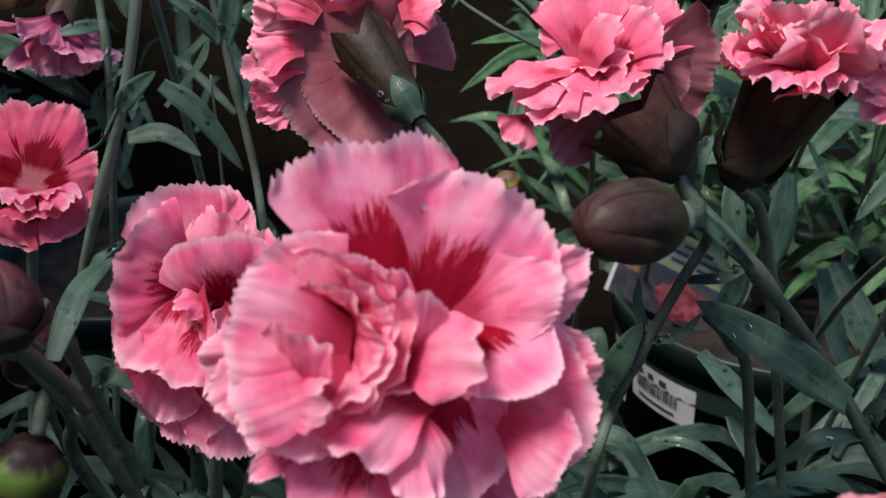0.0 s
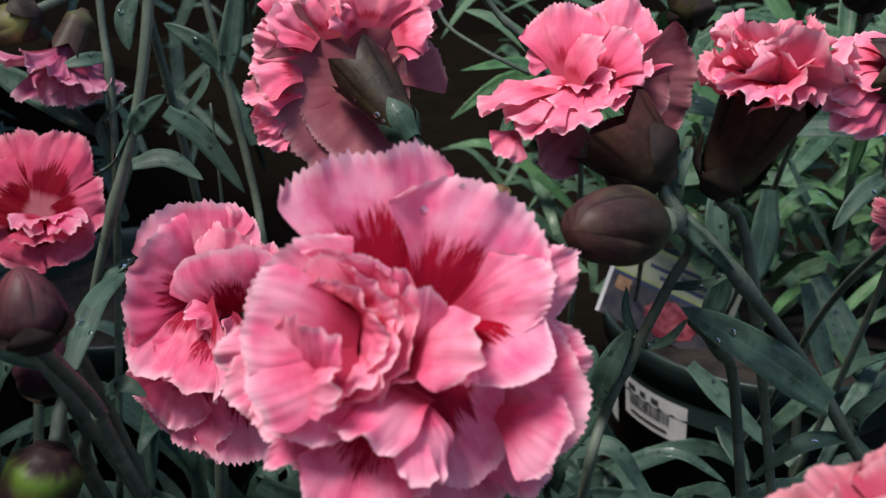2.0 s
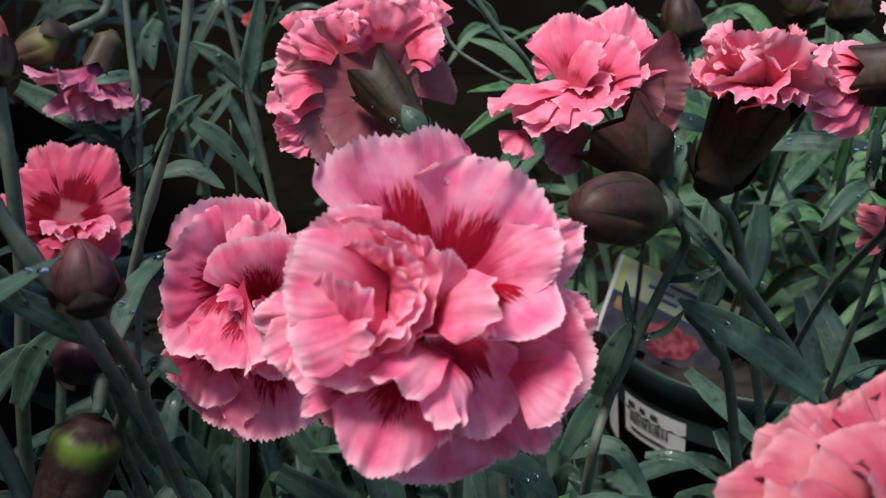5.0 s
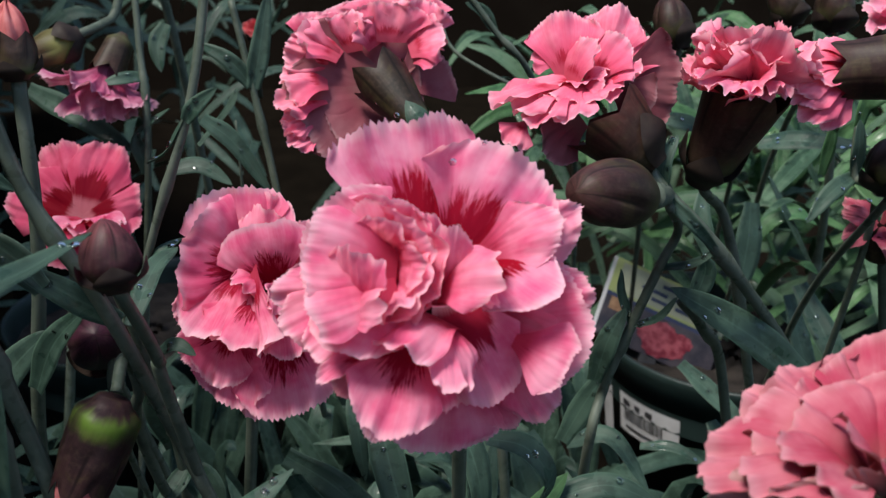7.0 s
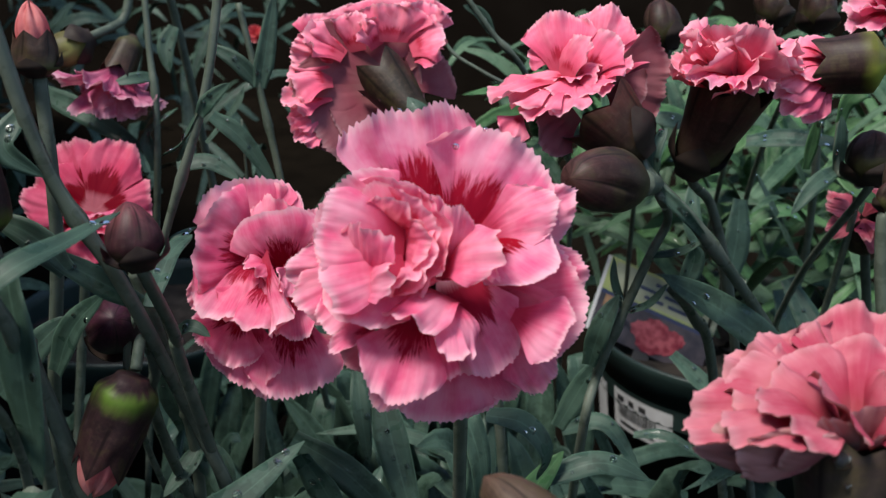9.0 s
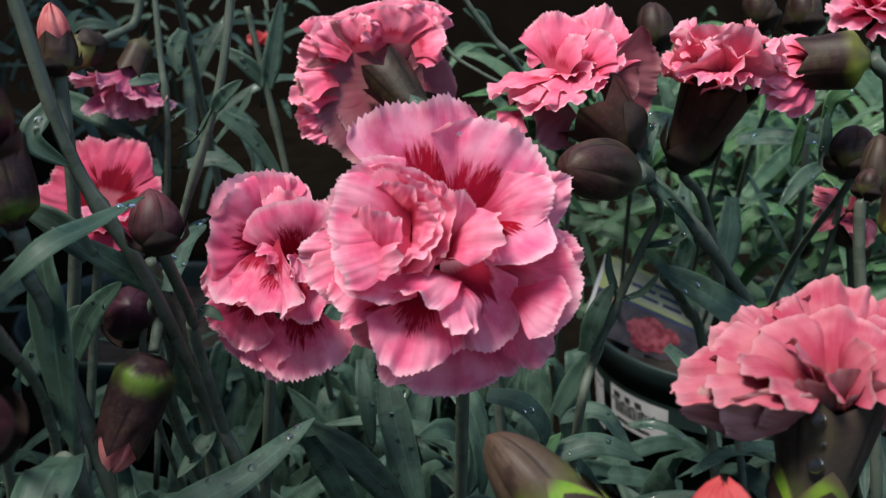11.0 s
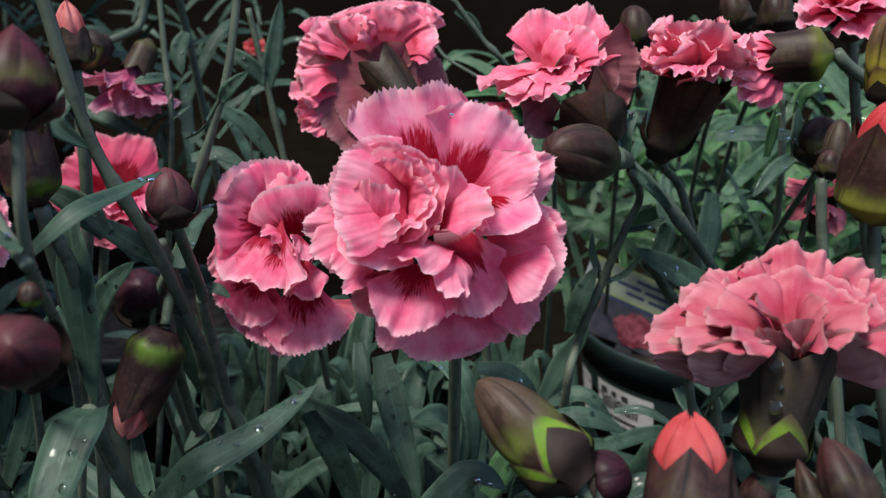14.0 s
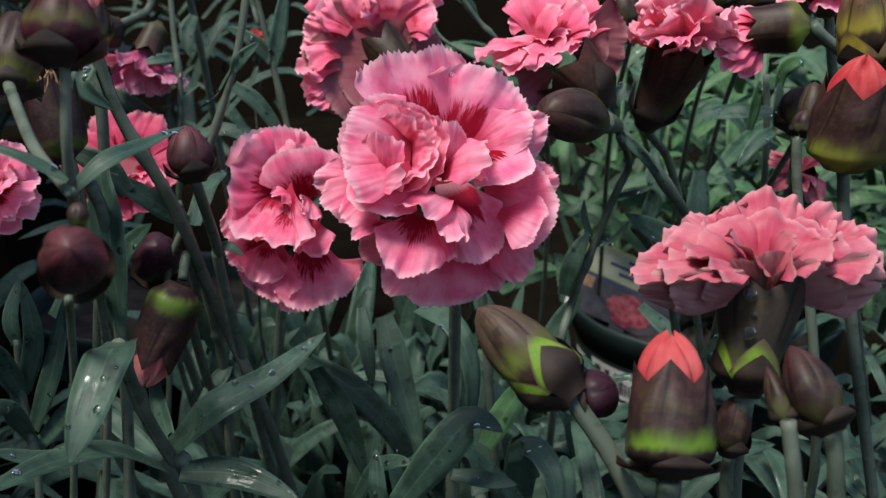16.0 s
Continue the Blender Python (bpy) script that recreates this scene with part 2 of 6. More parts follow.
STOUTBUD = calyx_mat("bud_stout", (0.026, 0.015, 0.016), (0.12, 0.23, 0.02), 0.26, 0.30, (0.06, 0.022, 0.02), 0.6)
MIDBUD = calyx_mat("bud_mid_band", (0.038, 0.008, 0.014), (0.075, 0.07, 0.02), 0.42, 0.46, (0.10, 0.016, 0.026), 0.9, 0.1)
LIMETIP = calyx_mat("bud_lime_brown", (0.040, 0.024, 0.020), (0.12, 0.15, 0.03), 0.36, 0.40, (0.115, 0.075, 0.052), 0.9)
SPENTBUD = calyx_mat("bud_olive_foot", (0.030, 0.014, 0.012), (0.19, 0.22, 0.03), 0.02, 0.22, (0.05, 0.02, 0.018), 0.6)
YELLOWBUD = calyx_mat("bud_yellow_band", (0.06, 0.035, 0.025), (0.30, 0.25, 0.04), 0.46, 0.56, (0.20, 0.12, 0.06), 0.7)
GREENBUD = calyx_mat("bud_olive", (0.022, 0.013, 0.010), (0.060, 0.062, 0.024), 0.10, 0.30, (0.075, 0.030, 0.030), 0.8)
PURPLEBUD = calyx_mat("bud_purple", (0.036, 0.014, 0.018), (0.07, 0.08, 0.03), 0.05, 0.12, (0.14, 0.035, 0.045), 0.8, 0.2)
ROSYBUD = calyx_mat("bud_red_brown", (0.022, 0.012, 0.012), (0.05, 0.05, 0.02), 0.05, 0.2, (0.075, 0.022, 0.022), 0.8)
OLIVEBUD = calyx_mat("bud_yellow_green", (0.085, 0.070, 0.030), (0.20, 0.20, 0.06), 0.1, 0.4, (0.17, 0.05, 0.055), 0.8)
PLUMBUD = calyx_mat("bud_plum", (0.024, 0.008, 0.013), (0.04, 0.03, 0.03), 0.05, 0.1, (0.055, 0.014, 0.030), 0.7, 0.1)
FATCALYX = calyx_mat("calyx_fat", (0.052, 0.044, 0.038), (0.07, 0.08, 0.03), 0.22, 0.30, (0.055, 0.030, 0.026), 0.6)
BRACT = plain_mat("bract_dark", (0.018, 0.011, 0.010), (0.034, 0.024, 0.018), 0.6, 200, 0.2, 0.05)
LIME = margin_mat("bract_lime", (0.085, 0.175, 0.015), (0.145, 0.23, 0.025), (0.070, 0.050, 0.032))
GOLD = margin_mat("bract_gold", (0.26, 0.21, 0.03), (0.40, 0.31, 0.05), (0.16, 0.10, 0.05))
POT = plain_mat("pot_plastic", (0.012, 0.024, 0.022), (0.018, 0.032, 0.030), 0.42, 40, 0.4, 0.1)
PAPER = plain_mat("label_paper", (0.46, 0.46, 0.47), (0.56, 0.56, 0.57), 0.5, 80)
INK = plain_mat("label_ink", (0.03, 0.03, 0.035), (0.05, 0.05, 0.05), 0.6, 80)
CREAM = plain_mat("tag_cream", (0.26, 0.28, 0.20), (0.33, 0.35, 0.25), 0.4, 60)
LIMETAG = plain_mat("tag_yellow", (0.28, 0.33, 0.12), (0.34, 0.38, 0.15), 0.4, 60)
NAVY = plain_mat("tag_navy", (0.02, 0.03, 0.08), (0.03, 0.04, 0.10), 0.4, 60)
PRINTDARK = plain_mat("tag_dark_print", (0.02, 0.02, 0.03), (0.06, 0.05, 0.06), 0.4, 150)
PRINTPINK = plain_mat("tag_pink_print", (0.13, 0.008, 0.020), (0.33, 0.08, 0.10), 0.4, 260)
SOIL = plain_mat("soil", (0.020, 0.018, 0.017), (0.042, 0.036, 0.032), 1.0, 90, 0.0, 0.8)
# ground colour lowered to near black in place of the deep shade there
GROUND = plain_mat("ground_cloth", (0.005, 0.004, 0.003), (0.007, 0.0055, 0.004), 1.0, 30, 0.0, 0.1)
# near-black skin of the added walls, standing in for deep shade
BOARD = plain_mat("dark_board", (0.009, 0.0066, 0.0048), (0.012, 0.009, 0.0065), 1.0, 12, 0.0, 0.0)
DRY = plain_mat("dry_tip", (0.18, 0.09, 0.05), (0.30, 0.18, 0.10), 0.7, 400)
WATER = Mat("water", 0.0, 0.5)
WATER.b.inputs["Transmission Weight"].default_value = 1.0
WATER.b.inputs["IOR"].default_value = 1.33
WATER = WATER.m


# ---- builders ----
V = Vector


def mesh(name, verts, faces, uvs, mat, smooth=True):
    me = bpy.data.meshes.new(name)
    me.from_pydata([tuple(v) for v in verts], [], faces)
    if uvs:
        layer = me.uv_layers.new(name="UVMap")
        for lp in me.loops:
            layer.data[lp.index].uv = uvs[lp.vertex_index]
    me.materials.append(mat)
    if smooth:
        me.polygons.foreach_set("use_smooth", [True] * len(me.polygons))
    me.update()
    return me


def part(name, me, parent, label=""):
    """One mesh as a part, given in the world's places."""
    ob = new(name, me)
    if parent is not None:
        ob.parent = parent
        ob.matrix_parent_inverse = world_of[parent].inverted()
        world_of[ob] = Matrix.Identity(4)
    if label:
        tagged(ob, label)
    return ob


world_of = {}


def thing(name, label, category, at, group=""):
    ob = new(name)
    ob.location, ob.empty_display_size = at, 0.01
    world_of[ob] = Matrix.Translation(at)
    return tagged(ob, label, category, group)


def grid_faces(nu, nv, start=0, close=False):
    f = []
    for i in range(nu - 1):
        for j in range(nv if close else nv - 1):
            a, b = start + i * nv + j, start + i * nv + (j + 1) % nv
            f.append((a, b, b + nv, a + nv))
    return f


def smooth(x, a=0.0, b=1.0):
    x = min(1, max(0, (x - a) / (b - a)))
    return x * x * (3 - 2 * x)


def curve(pts, n):
    """n places along a smooth line through the points, and the directions there."""
    pts = [V(p) for p in pts]
    ext = [2 * pts[0] - pts[1]] + pts + [2 * pts[-1] - pts[-2]]
    out = []
    for k in range(n):
        s = k / (n - 1) * (len(pts) - 1)
        i = min(int(s), len(pts) - 2)
        f = s - i
        a, b, c, d = ext[i:i + 4]
        out.append(0.5 * (2 * b + (c - a) * f + (2 * a - 5 * b + 4 * c - d) * f * f + (3 * b - a - 3 * c + d) * f ** 3))
    dirs = [(out[min(i + 1, n - 1)] - out[max(i - 1, 0)]).normalized() for i in range(n)]
    return out, dirs


def side_of(d, up):
    s = d.cross(up)
    if s.length < 1e-6:
        s = d.cross(V((0.3, 0.5, 0.8)))
    return s.normalized()


def stem(parent, pts, r0, r1, nodes=(), n=0, mat=None, name="stem", label=""):
    """A round stalk through the points, swollen at its joints (shares of its length)."""
    n = n or 8 * (len(pts) - 1) + 1
    line, dirs = curve(pts, n)
    verts, uvs, sides = [], [], 10
    ref = side_of(dirs[0], V((0.2, 0.3, 1)))
    for k in range(n):
        s = k / (n - 1)
        ref = (ref - dirs[k] * ref.dot(dirs[k])).normalized()
        bi = dirs[k].cross(ref)
        r = r0 + (r1 - r0) * s
        r *= 1 + sum(0.42 * math.exp(-((s - q) * (n - 1) / 0.9) ** 2) for q in nodes)
        for j in range(sides):
            a = 2 * math.pi * j / sides
            verts.append(line[k] + r * (math.cos(a) * ref + math.sin(a) * bi))
            uvs.append((j / sides, s))
    faces = grid_faces(n, sides, 0, True)
    faces += [tuple(range(sides - 1, -1, -1)), tuple(range((n - 1) * sides, n * sides))]
    return part(name, mesh(name, verts, faces, uvs, mat or STEM), parent, label)


def leaf_data(pts, width, up=(0, -0.3, 1), fold=0.22, twist=0.0, n=17, seed=0, blunt=0.0):
    """A narrow channelled blade with thickness: places, faces and uv."""
    line, dirs = curve(pts, n)
    verts, uvs = [], []
    rng = random.Random(seed)
    ph, wav = rng.uniform(0, 6), rng.uniform(0.02, 0.07)
    cross = (-1, -0.55, 0, 0.55, 1)
    for k in range(n):
        s = k / (n - 1)
        d = dirs[k]
        sd = side_of(d, V(up))
        nn = sd.cross(d)
        a = twist * s
        sd, nn = sd * math.cos(a) + nn * math.sin(a), nn * math.cos(a) - sd * math.sin(a)
        w = width / 2 * (0.62 + 0.38 * smooth(s, 0, 0.35)) * (max(0.0, 1 - s ** (3.2 + blunt)) ** 0.75 * 0.97 + 0.03)
        for c in cross:
            lift = fold * w * (abs(c) ** 1.5) + wav * w * math.sin(9 * s + ph + 2 * c)
            verts.append(line[k] + sd * (c * w) + nn * lift)
            uvs.append((c / 2 + 0.5, s))
    t = 0.00022
    m = len(verts)
    for k in range(n):
        sd = side_of(dirs[k], V(up))
        nn = sd.cross(dirs[k])
        for j in range(5):
            verts.append(verts[k * 5 + j] - nn * t * (1.6 if j == 2 else (0.15 if j in (0, 4) else 1)))
            uvs.append(uvs[k * 5 + j])
    faces = grid_faces(n, 5) + [f[::-1] for f in grid_faces(n, 5, m)]
    for k in range(n - 1):
        a = k * 5
        faces += [(a, a + 5, m + a + 5, m + a), (a + 9, a + 4, m + a + 4, m + a + 9)]
    return verts, faces, uvs


def leaf(parent, pts, width, up=(0, -0.3, 1), fold=0.22, twist=0.0, mat=None, seed=0, label="", blunt=0.0, wet=2):
    """A leaf as a part, with beads of rain on it if wet."""
    seed = seed or abs(round(pts[0][0] * 1e5)) + 1
    verts, faces, uvs = leaf_data(pts, width, up, fold, twist, 17, seed, blunt)
    ob = part("leaf", mesh("leaf", verts, faces, uvs, mat or LEAF), parent, label)
    rng = random.Random(seed)
    for _ in range(wet):
        i = rng.randint(3, 14) * 5 + rng.choice((1, 2, 3))
        a, b = verts[i], verts[i + rng.choice((-1, 1, 5))]
        nn = (verts[i + 5] - a).cross(verts[i - 1] - a).normalized()
        nn = nn if nn.dot(V((0, -0.86, 0.5))) > 0 else -nn
        drop(a + (b - a) * rng.random() + nn * 0.0001, rng.uniform(0.0004, 0.0010), 0.32, ob, nn)
    return ob


def frame_of(axis, hint=(0.13, -0.7, 0.7)):
    z = V(axis).normalized()
    x = side_of(z, V(hint))
    return x, z.cross(x), z


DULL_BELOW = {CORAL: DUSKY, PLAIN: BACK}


def petal(parent, base, tip, width, face, mat, seed, cup=0.12, curl=0.1, ruffle=0.06, waves=2.5, round_=0.36, hollow=0.0, nu=17, nv=61, claw=0.1, fringe=1.0, crumple=0.06, roll_l=0.0, roll_r=0.0, pleat=0.003):
    """A fringed, ruffled fan from its claw at base to the middle of its rim at tip, its upper side to face."""
    rng = random.Random(seed)
    base, tip = V(base), V(tip)
    y = tip - base
    L = y.length
    y.normalize()
    x = y.cross(V(face))
    x = (x if x.length > 1e-5 else side_of(y, V((0.2, 0.1, 1)))).normalized()
    z = x.cross(y)
    teeth = rng.randint(17, 23)
    amp = [rng.uniform(0.25, 1.0) for _ in range(teeth + 2)]
    lobes = [rng.uniform(-0.05, 0.05) for _ in range(6)]
    ph, ph2, ph3 = (rng.uniform(0, 6.28) for _ in range(3))
    verts, uvs = [], []
    for i in range(nu):
        u = i / (nu - 1)
        for j in range(nv):
            v = 2 * j / (nv - 1) - 1
            hw = width / 2 * (claw + (1 - claw) * smooth(u, -0.08, 0.95) ** 0.9)
            k = (v + 1) / 2 * teeth + 0.8 * noise.noise(V((3.1 * v + ph, ph2, 0.5)))
            k = max(0.0, k)
            q = int(k) % (teeth + 1)
            tooth = (1 - abs(2 * (k - int(k)) - 1)) * amp[q]
            rim = smooth(u, 0.8, 1.0)
            lo = (v + 1) / 2 * 5
            a = int(min(lo, 4.999))
            lob = lobes[a] + (lobes[a + 1] - lobes[a]) * smooth(lo - a)
            yy = L * (u * (1 - round_ * v * v * smooth(u, 0.1, 1.0)) + rim * (fringe * (0.062 * tooth - 0.03) + lob))
            xx = hw * v * (1 - 0.12 * rim * v * v)
            rf = ruffle * L * u ** 2.3
            zz = rf * (math.sin(math.pi * waves * v + ph) + 0.35 * math.sin(math.pi * waves * 2.1 * v + ph2 + 2 * u))
            zz += pleat * L * u ** 1.5 * math.sin(math.pi * (7.3 + 2 * math.sin(ph2)) * v + ph3 + 1.5 * noise.noise(V((2.2 * v, ph, 1.7))))
            zz += 0.36 * rf * rim * math.sin(math.pi * waves * 3.1 * v + ph3)
            zz += crumple * L * u ** 1.4 * (noise.noise(V((2.6 * v + ph * 9, 2.2 * u, ph2))) + 0.45 * noise.noise(V((6.5 * v + ph2 * 9, 4.0 * u, ph3))))
            zz += L * (cup * math.sin(math.pi * min(u, 0.9)) * 0.6 - curl * u ** 3) + hollow * hw * v * v * u
            zz += hw * u * (roll_l * max(0.0, -v - 0.35) ** 2 + roll_r * max(0.0, v - 0.35) ** 2) * 2.4
            p = base + x * xx + y * yy + z * zz
            verts.append(p)
            uvs.append((v / 2 + 0.5, u))
    faces = grid_faces(nu, nv)
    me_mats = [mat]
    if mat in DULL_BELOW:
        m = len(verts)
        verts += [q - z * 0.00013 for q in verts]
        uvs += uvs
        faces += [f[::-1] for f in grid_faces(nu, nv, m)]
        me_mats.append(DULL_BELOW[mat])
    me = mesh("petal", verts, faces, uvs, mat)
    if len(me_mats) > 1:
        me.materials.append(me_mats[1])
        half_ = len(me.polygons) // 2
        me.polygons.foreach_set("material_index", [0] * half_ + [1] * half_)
    return part("petal", me, parent)


def calyx(parent, base, top, r0, r1, mat, teeth=5, name="calyx", belly=0.0, tooth=0.22, label=""):
    """The tube that holds a flower, toothed at its mouth."""
    x, y, z = frame_of(V(top) - V(base))
    L = (V(top) - V(base)).length
    nu, nv = 14, 30
    verts, uvs = [], []
    for i in range(nu):
        u = i / (nu - 1)
        for j in range(nv):
            a = 2 * math.pi * j / nv
            tt = abs(((j / nv * teeth) % 1) * 2 - 1)
            r = r0 * (0.30 + 0.70 * smooth(u, 0, 0.26)) + (r1 - r0) * smooth(u, 0.1, 1.0) + belly * math.sin(math.pi * u)
            r *= 1 + 0.03 * math.cos(teeth * a) * u
            h = L * (u + tooth * (tt - 0.5) * smooth(u, 0.7, 1.0))
            r *= 1 + 0.10 * smooth(u, 0.8, 1.0) * tt
            verts.append(V(base) + z * h + r * (math.cos(a) * x + math.sin(a) * y))
            uvs.append((j / nv, u))
    faces = grid_faces(nu, nv, 0, True) + [tuple(range(nv - 1, -1, -1))]
    return part(name, mesh(name, verts, faces, uvs, mat), parent, label)


def bracts(parent, base, axis, r, length, count=4, mat=None, seed=0, margin=None):
    """Pointed scales that clasp the foot of a bud."""
    x, y, z = frame_of(axis)
    rng = random.Random(seed)
    for k in range(count):
        a0 = 2 * math.pi * (k + rng.uniform(-0.1, 0.1)) / count
        nu, nv = 10, 15
        ln = length * rng.uniform(0.85, 1.15)
        layers = [("bract", ln, 0.0, 1.05 + 0.03 * k, mat or BRACT)]
        if margin:
            layers.append(("bract_margin", ln * 1.32, 0.15, 1.012 + 0.007 * k, margin))
        for name, tall, wider, off, skin in layers:
            verts, uvs = [], []
            for i in range(nu):
                u = i / (nu - 1)
                u = u if name == "bract" else 0.3 + 0.7 * u
                for j in range(nv):
                    v = 2 * j / (nv - 1) - 1
                    a = a0 + v * ((0.95 if count < 4 else 0.8) + wider) * (1 - u ** 2.2)
                    rr = r * (0.45 + 0.62 * smooth(u * tall / ln, 0, 0.55)) * off
                    verts.append(V(base) + z * (tall * u) + rr * (math.cos(a) * x + math.sin(a) * y))
                    uvs.append((v / 2 + 0.5, u))
            part(name, mesh(name, verts, grid_faces(nu, nv), uvs, skin), parent, "thin bright yellow-green margin" if name != "bract" else "")


def bud(parent, base, tip, radius, mat, fat=0.45, petals=None, bract=True, seed=0, point=0.5, name="bud", label="", scale=0.42, mouth=0.75, margin=None):
    """A closed or opening bud: ribbed skin with five folded teeth, scales at its foot, furled petals at its mouth."""
    base, tip = V(base), V(tip)
    x, y, z = frame_of(tip - base)
    L = (tip - base).length
    rng = random.Random(seed)
    nu, nv = 20, 50
    end = mouth if petals else 1.0
    verts, uvs = [], []
    tw = rng.uniform(0, 6)
    for i in range(nu):
        u = i / (nu - 1)
        body = math.sin(math.pi * min(1, u / fat) / 2) ** 0.62 if u < fat else math.cos(math.pi / 2 * (u - fat) / (1 - fat)) ** point
        if petals:
            body = (0.5 + 0.5 * smooth(u, 0, 0.2)) * (1 - 0.17 * smooth(u, 0.6, 1.05))
        for j in range(nv):
            a = 2 * math.pi * j / nv + tw + 0.5 * u
            fold = 1 - 0.10 * smooth(u, 0.3, 0.6) * (1 - smooth(u, 0.75, 0.97)) * (abs(((j / nv * 5) % 1) * 2 - 1) ** 3)
            tooth = (abs(((j / nv * 5) % 1) * 2 - 1) - 0.5) * 0.22 * smooth(u, 0.5, 1) if petals else 0
            r = radius * max(0.02, body) * fold * (1 + 0.03 * math.sin(3 * a + 4 * u + tw))
            verts.append(base + z * (L * end * (u + tooth)) + r * (math.cos(a) * x + math.sin(a) * y))
            uvs.append((j / nv, u))
    faces = grid_faces(nu, nv, 0, True) + [tuple(range(nv - 1, -1, -1))]
    if not petals:
        faces.append(tuple(range((nu - 1) * nv, nu * nv)))
    ob = part(name, mesh(name, verts, faces, uvs, mat), parent, label)
    if bract:
        bracts(ob, base - z * 0.02 * L, z, radius * 1.0, L * scale, 4, None, seed, margin)
    if petals:
        core, cuv = [], []
        for i in range(14):
            s = i / 13
            for j in range(40):
                a = 2 * math.pi * j / 40
                lobe = abs(math.sin(3.5 * a + tw + 1.3 * s))
                dome = math.cos(max(0, s - 0.45) / 0.55 * math.pi / 2 * 0.985) ** 0.6
                rr = radius * 0.76 * dome * (0.72 + 0.28 * lobe ** 0.45 + 0.03 * math.sin(9 * a + 3 * s))
                hh = mouth - 0.30 + s * (1.24 - mouth) + 0.09 * (lobe - 0.5) * s + 0.02 * s * math.sin(5 * a + tw)
                core.append(base + z * (L * hh) + rr * (math.cos(a) * x + math.sin(a) * y))
                cuv.append((j / 40, 0.5 + 0.34 * s))
        part("furled_petals", mesh("furled_petals", core, grid_faces(14, 40, 0, True), cuv, petals), ob, "tightly furled coral-red petals")
    return ob


def bloom(parent, heart, axis, radius, rings, mat, seed, wide=1.0, ruffle=0.08, lean=(0, 0, 0), twist=0.35, fringe=1.0):
    """Petals in rings round an axis. A ring: how many, their rise in degrees, their length as a share of the radius, their curl."""
    x, y, z = frame_of(axis)
    rng = random.Random(seed)
    k = 0
    for count, rise, share, curl in rings:
        a0 = rng.uniform(0, 6.28)
        for q in range(count):
            a = a0 + 2 * math.pi * (q + rng.uniform(-0.22, 0.22)) / count
            el = radians(rise + rng.uniform(-6, 6))
            out = math.cos(a) * x + math.sin(a) * y
            d = out * math.cos(el) + z * math.sin(el) + V(lean)
            f = z * math.cos(el) - out * math.sin(el)
            f = f + d.cross(f) * rng.uniform(-twist, twist)
            b = V(heart) + out * radius * 0.06
            ln = radius * share * rng.uniform(0.88, 1.08)
            petal(parent, b, b + d.normalized() * ln, ln * wide * rng.uniform(0.95, 1.25), f, mat, seed * 100 + k, cup=rng.uniform(0.02, 0.2), curl=curl + rng.uniform(-0.08, 0.04), ruffle=ruffle * rng.uniform(0.6, 1.05), waves=rng.uniform(1.2, 2.3), round_=rng.uniform(0.26, 0.42), hollow=rng.uniform(0.0, 0.3), fringe=fringe)
            k += 1


def drop(at, r, flat=0.75, parent=None, normal=(0, -0.5, 0.86)):
    """A bead of rain water, squashed on the surface that it lies on."""
    nu, nv = 8, 12
    x, y, z = frame_of(normal)
    verts = [V(at) + r * (math.sin(math.pi * i / (nu - 1)) * (math.cos(2 * math.pi * j / nv) * x + math.sin(2 * math.pi * j / nv) * y) + flat * math.cos(math.pi * i / (nu - 1)) * z) for i in range(nu) for j in range(nv)]
    return part("water_drop", mesh("water_drop", verts, grid_faces(nu, nv, 0, True), None, WATER), parent)


# ---- setting ----
def slab(name, x0, y0, x1, y1, z, mat, n=60, rough=0.004):
    verts, faces = [], []
    for i in range(n):
        for j in range(n):
            x, y = x0 + (x1 - x0) * j / (n - 1), y0 + (y1 - y0) * i / (n - 1)
            verts.append((x, y, z + rough * noise.noise(V((x * 40, y * 40, 0)))))
    return new(name, mesh(name, verts, grid_faces(n, n), None, mat))


tagged(slab("ground", -60, -60, 60, 60, -0.006, GROUND, 40, 0.0), "ground under the pots, near black to stand for deep shade", "ground", kind="structure")


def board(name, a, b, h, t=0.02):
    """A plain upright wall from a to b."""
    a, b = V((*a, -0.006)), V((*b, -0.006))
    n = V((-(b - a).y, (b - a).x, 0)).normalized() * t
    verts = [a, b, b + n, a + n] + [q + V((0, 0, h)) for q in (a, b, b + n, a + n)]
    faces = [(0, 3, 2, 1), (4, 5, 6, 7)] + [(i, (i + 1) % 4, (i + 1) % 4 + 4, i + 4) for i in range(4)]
    return tagged(new(name, mesh(name, verts, faces, None, BOARD, False)), "added plain dark board that shades and darkens the surroundings", "wall", kind="structure")


# added walls: the west pair blocks sun, the north one darkens the gaps
board("shade_wall_west", (-0.36, -0.7), (-0.36, 0.75), 0.96)
board("shade_wall_northwest", (-0.36, 0.77), (-0.85, 1.6), 0.60)
board("backdrop_wall_north", (2.2, 1.9), (-2.2, 1.9), 1.2)


def ring_mesh(name, at, profile, mat, n=64, a0=0.0, a1=2 * math.pi):
    """A turned body from (radius, height) pairs."""
    closed = a1 - a0 > 6.28
    nv = n if closed else n + 1
    verts = [(at[0] + r * math.cos(a0 + (a1 - a0) * j / n), at[1] + r * math.sin(a0 + (a1 - a0) * j / n), at[2] + h) for r, h in profile for j in range(nv)]
    uvs = [(j / n, i / (len(profile) - 1)) for i in range(len(profile)) for j in range(nv)]
    return mesh(name, verts, grid_faces(len(profile), nv, 0, closed), uvs, mat)


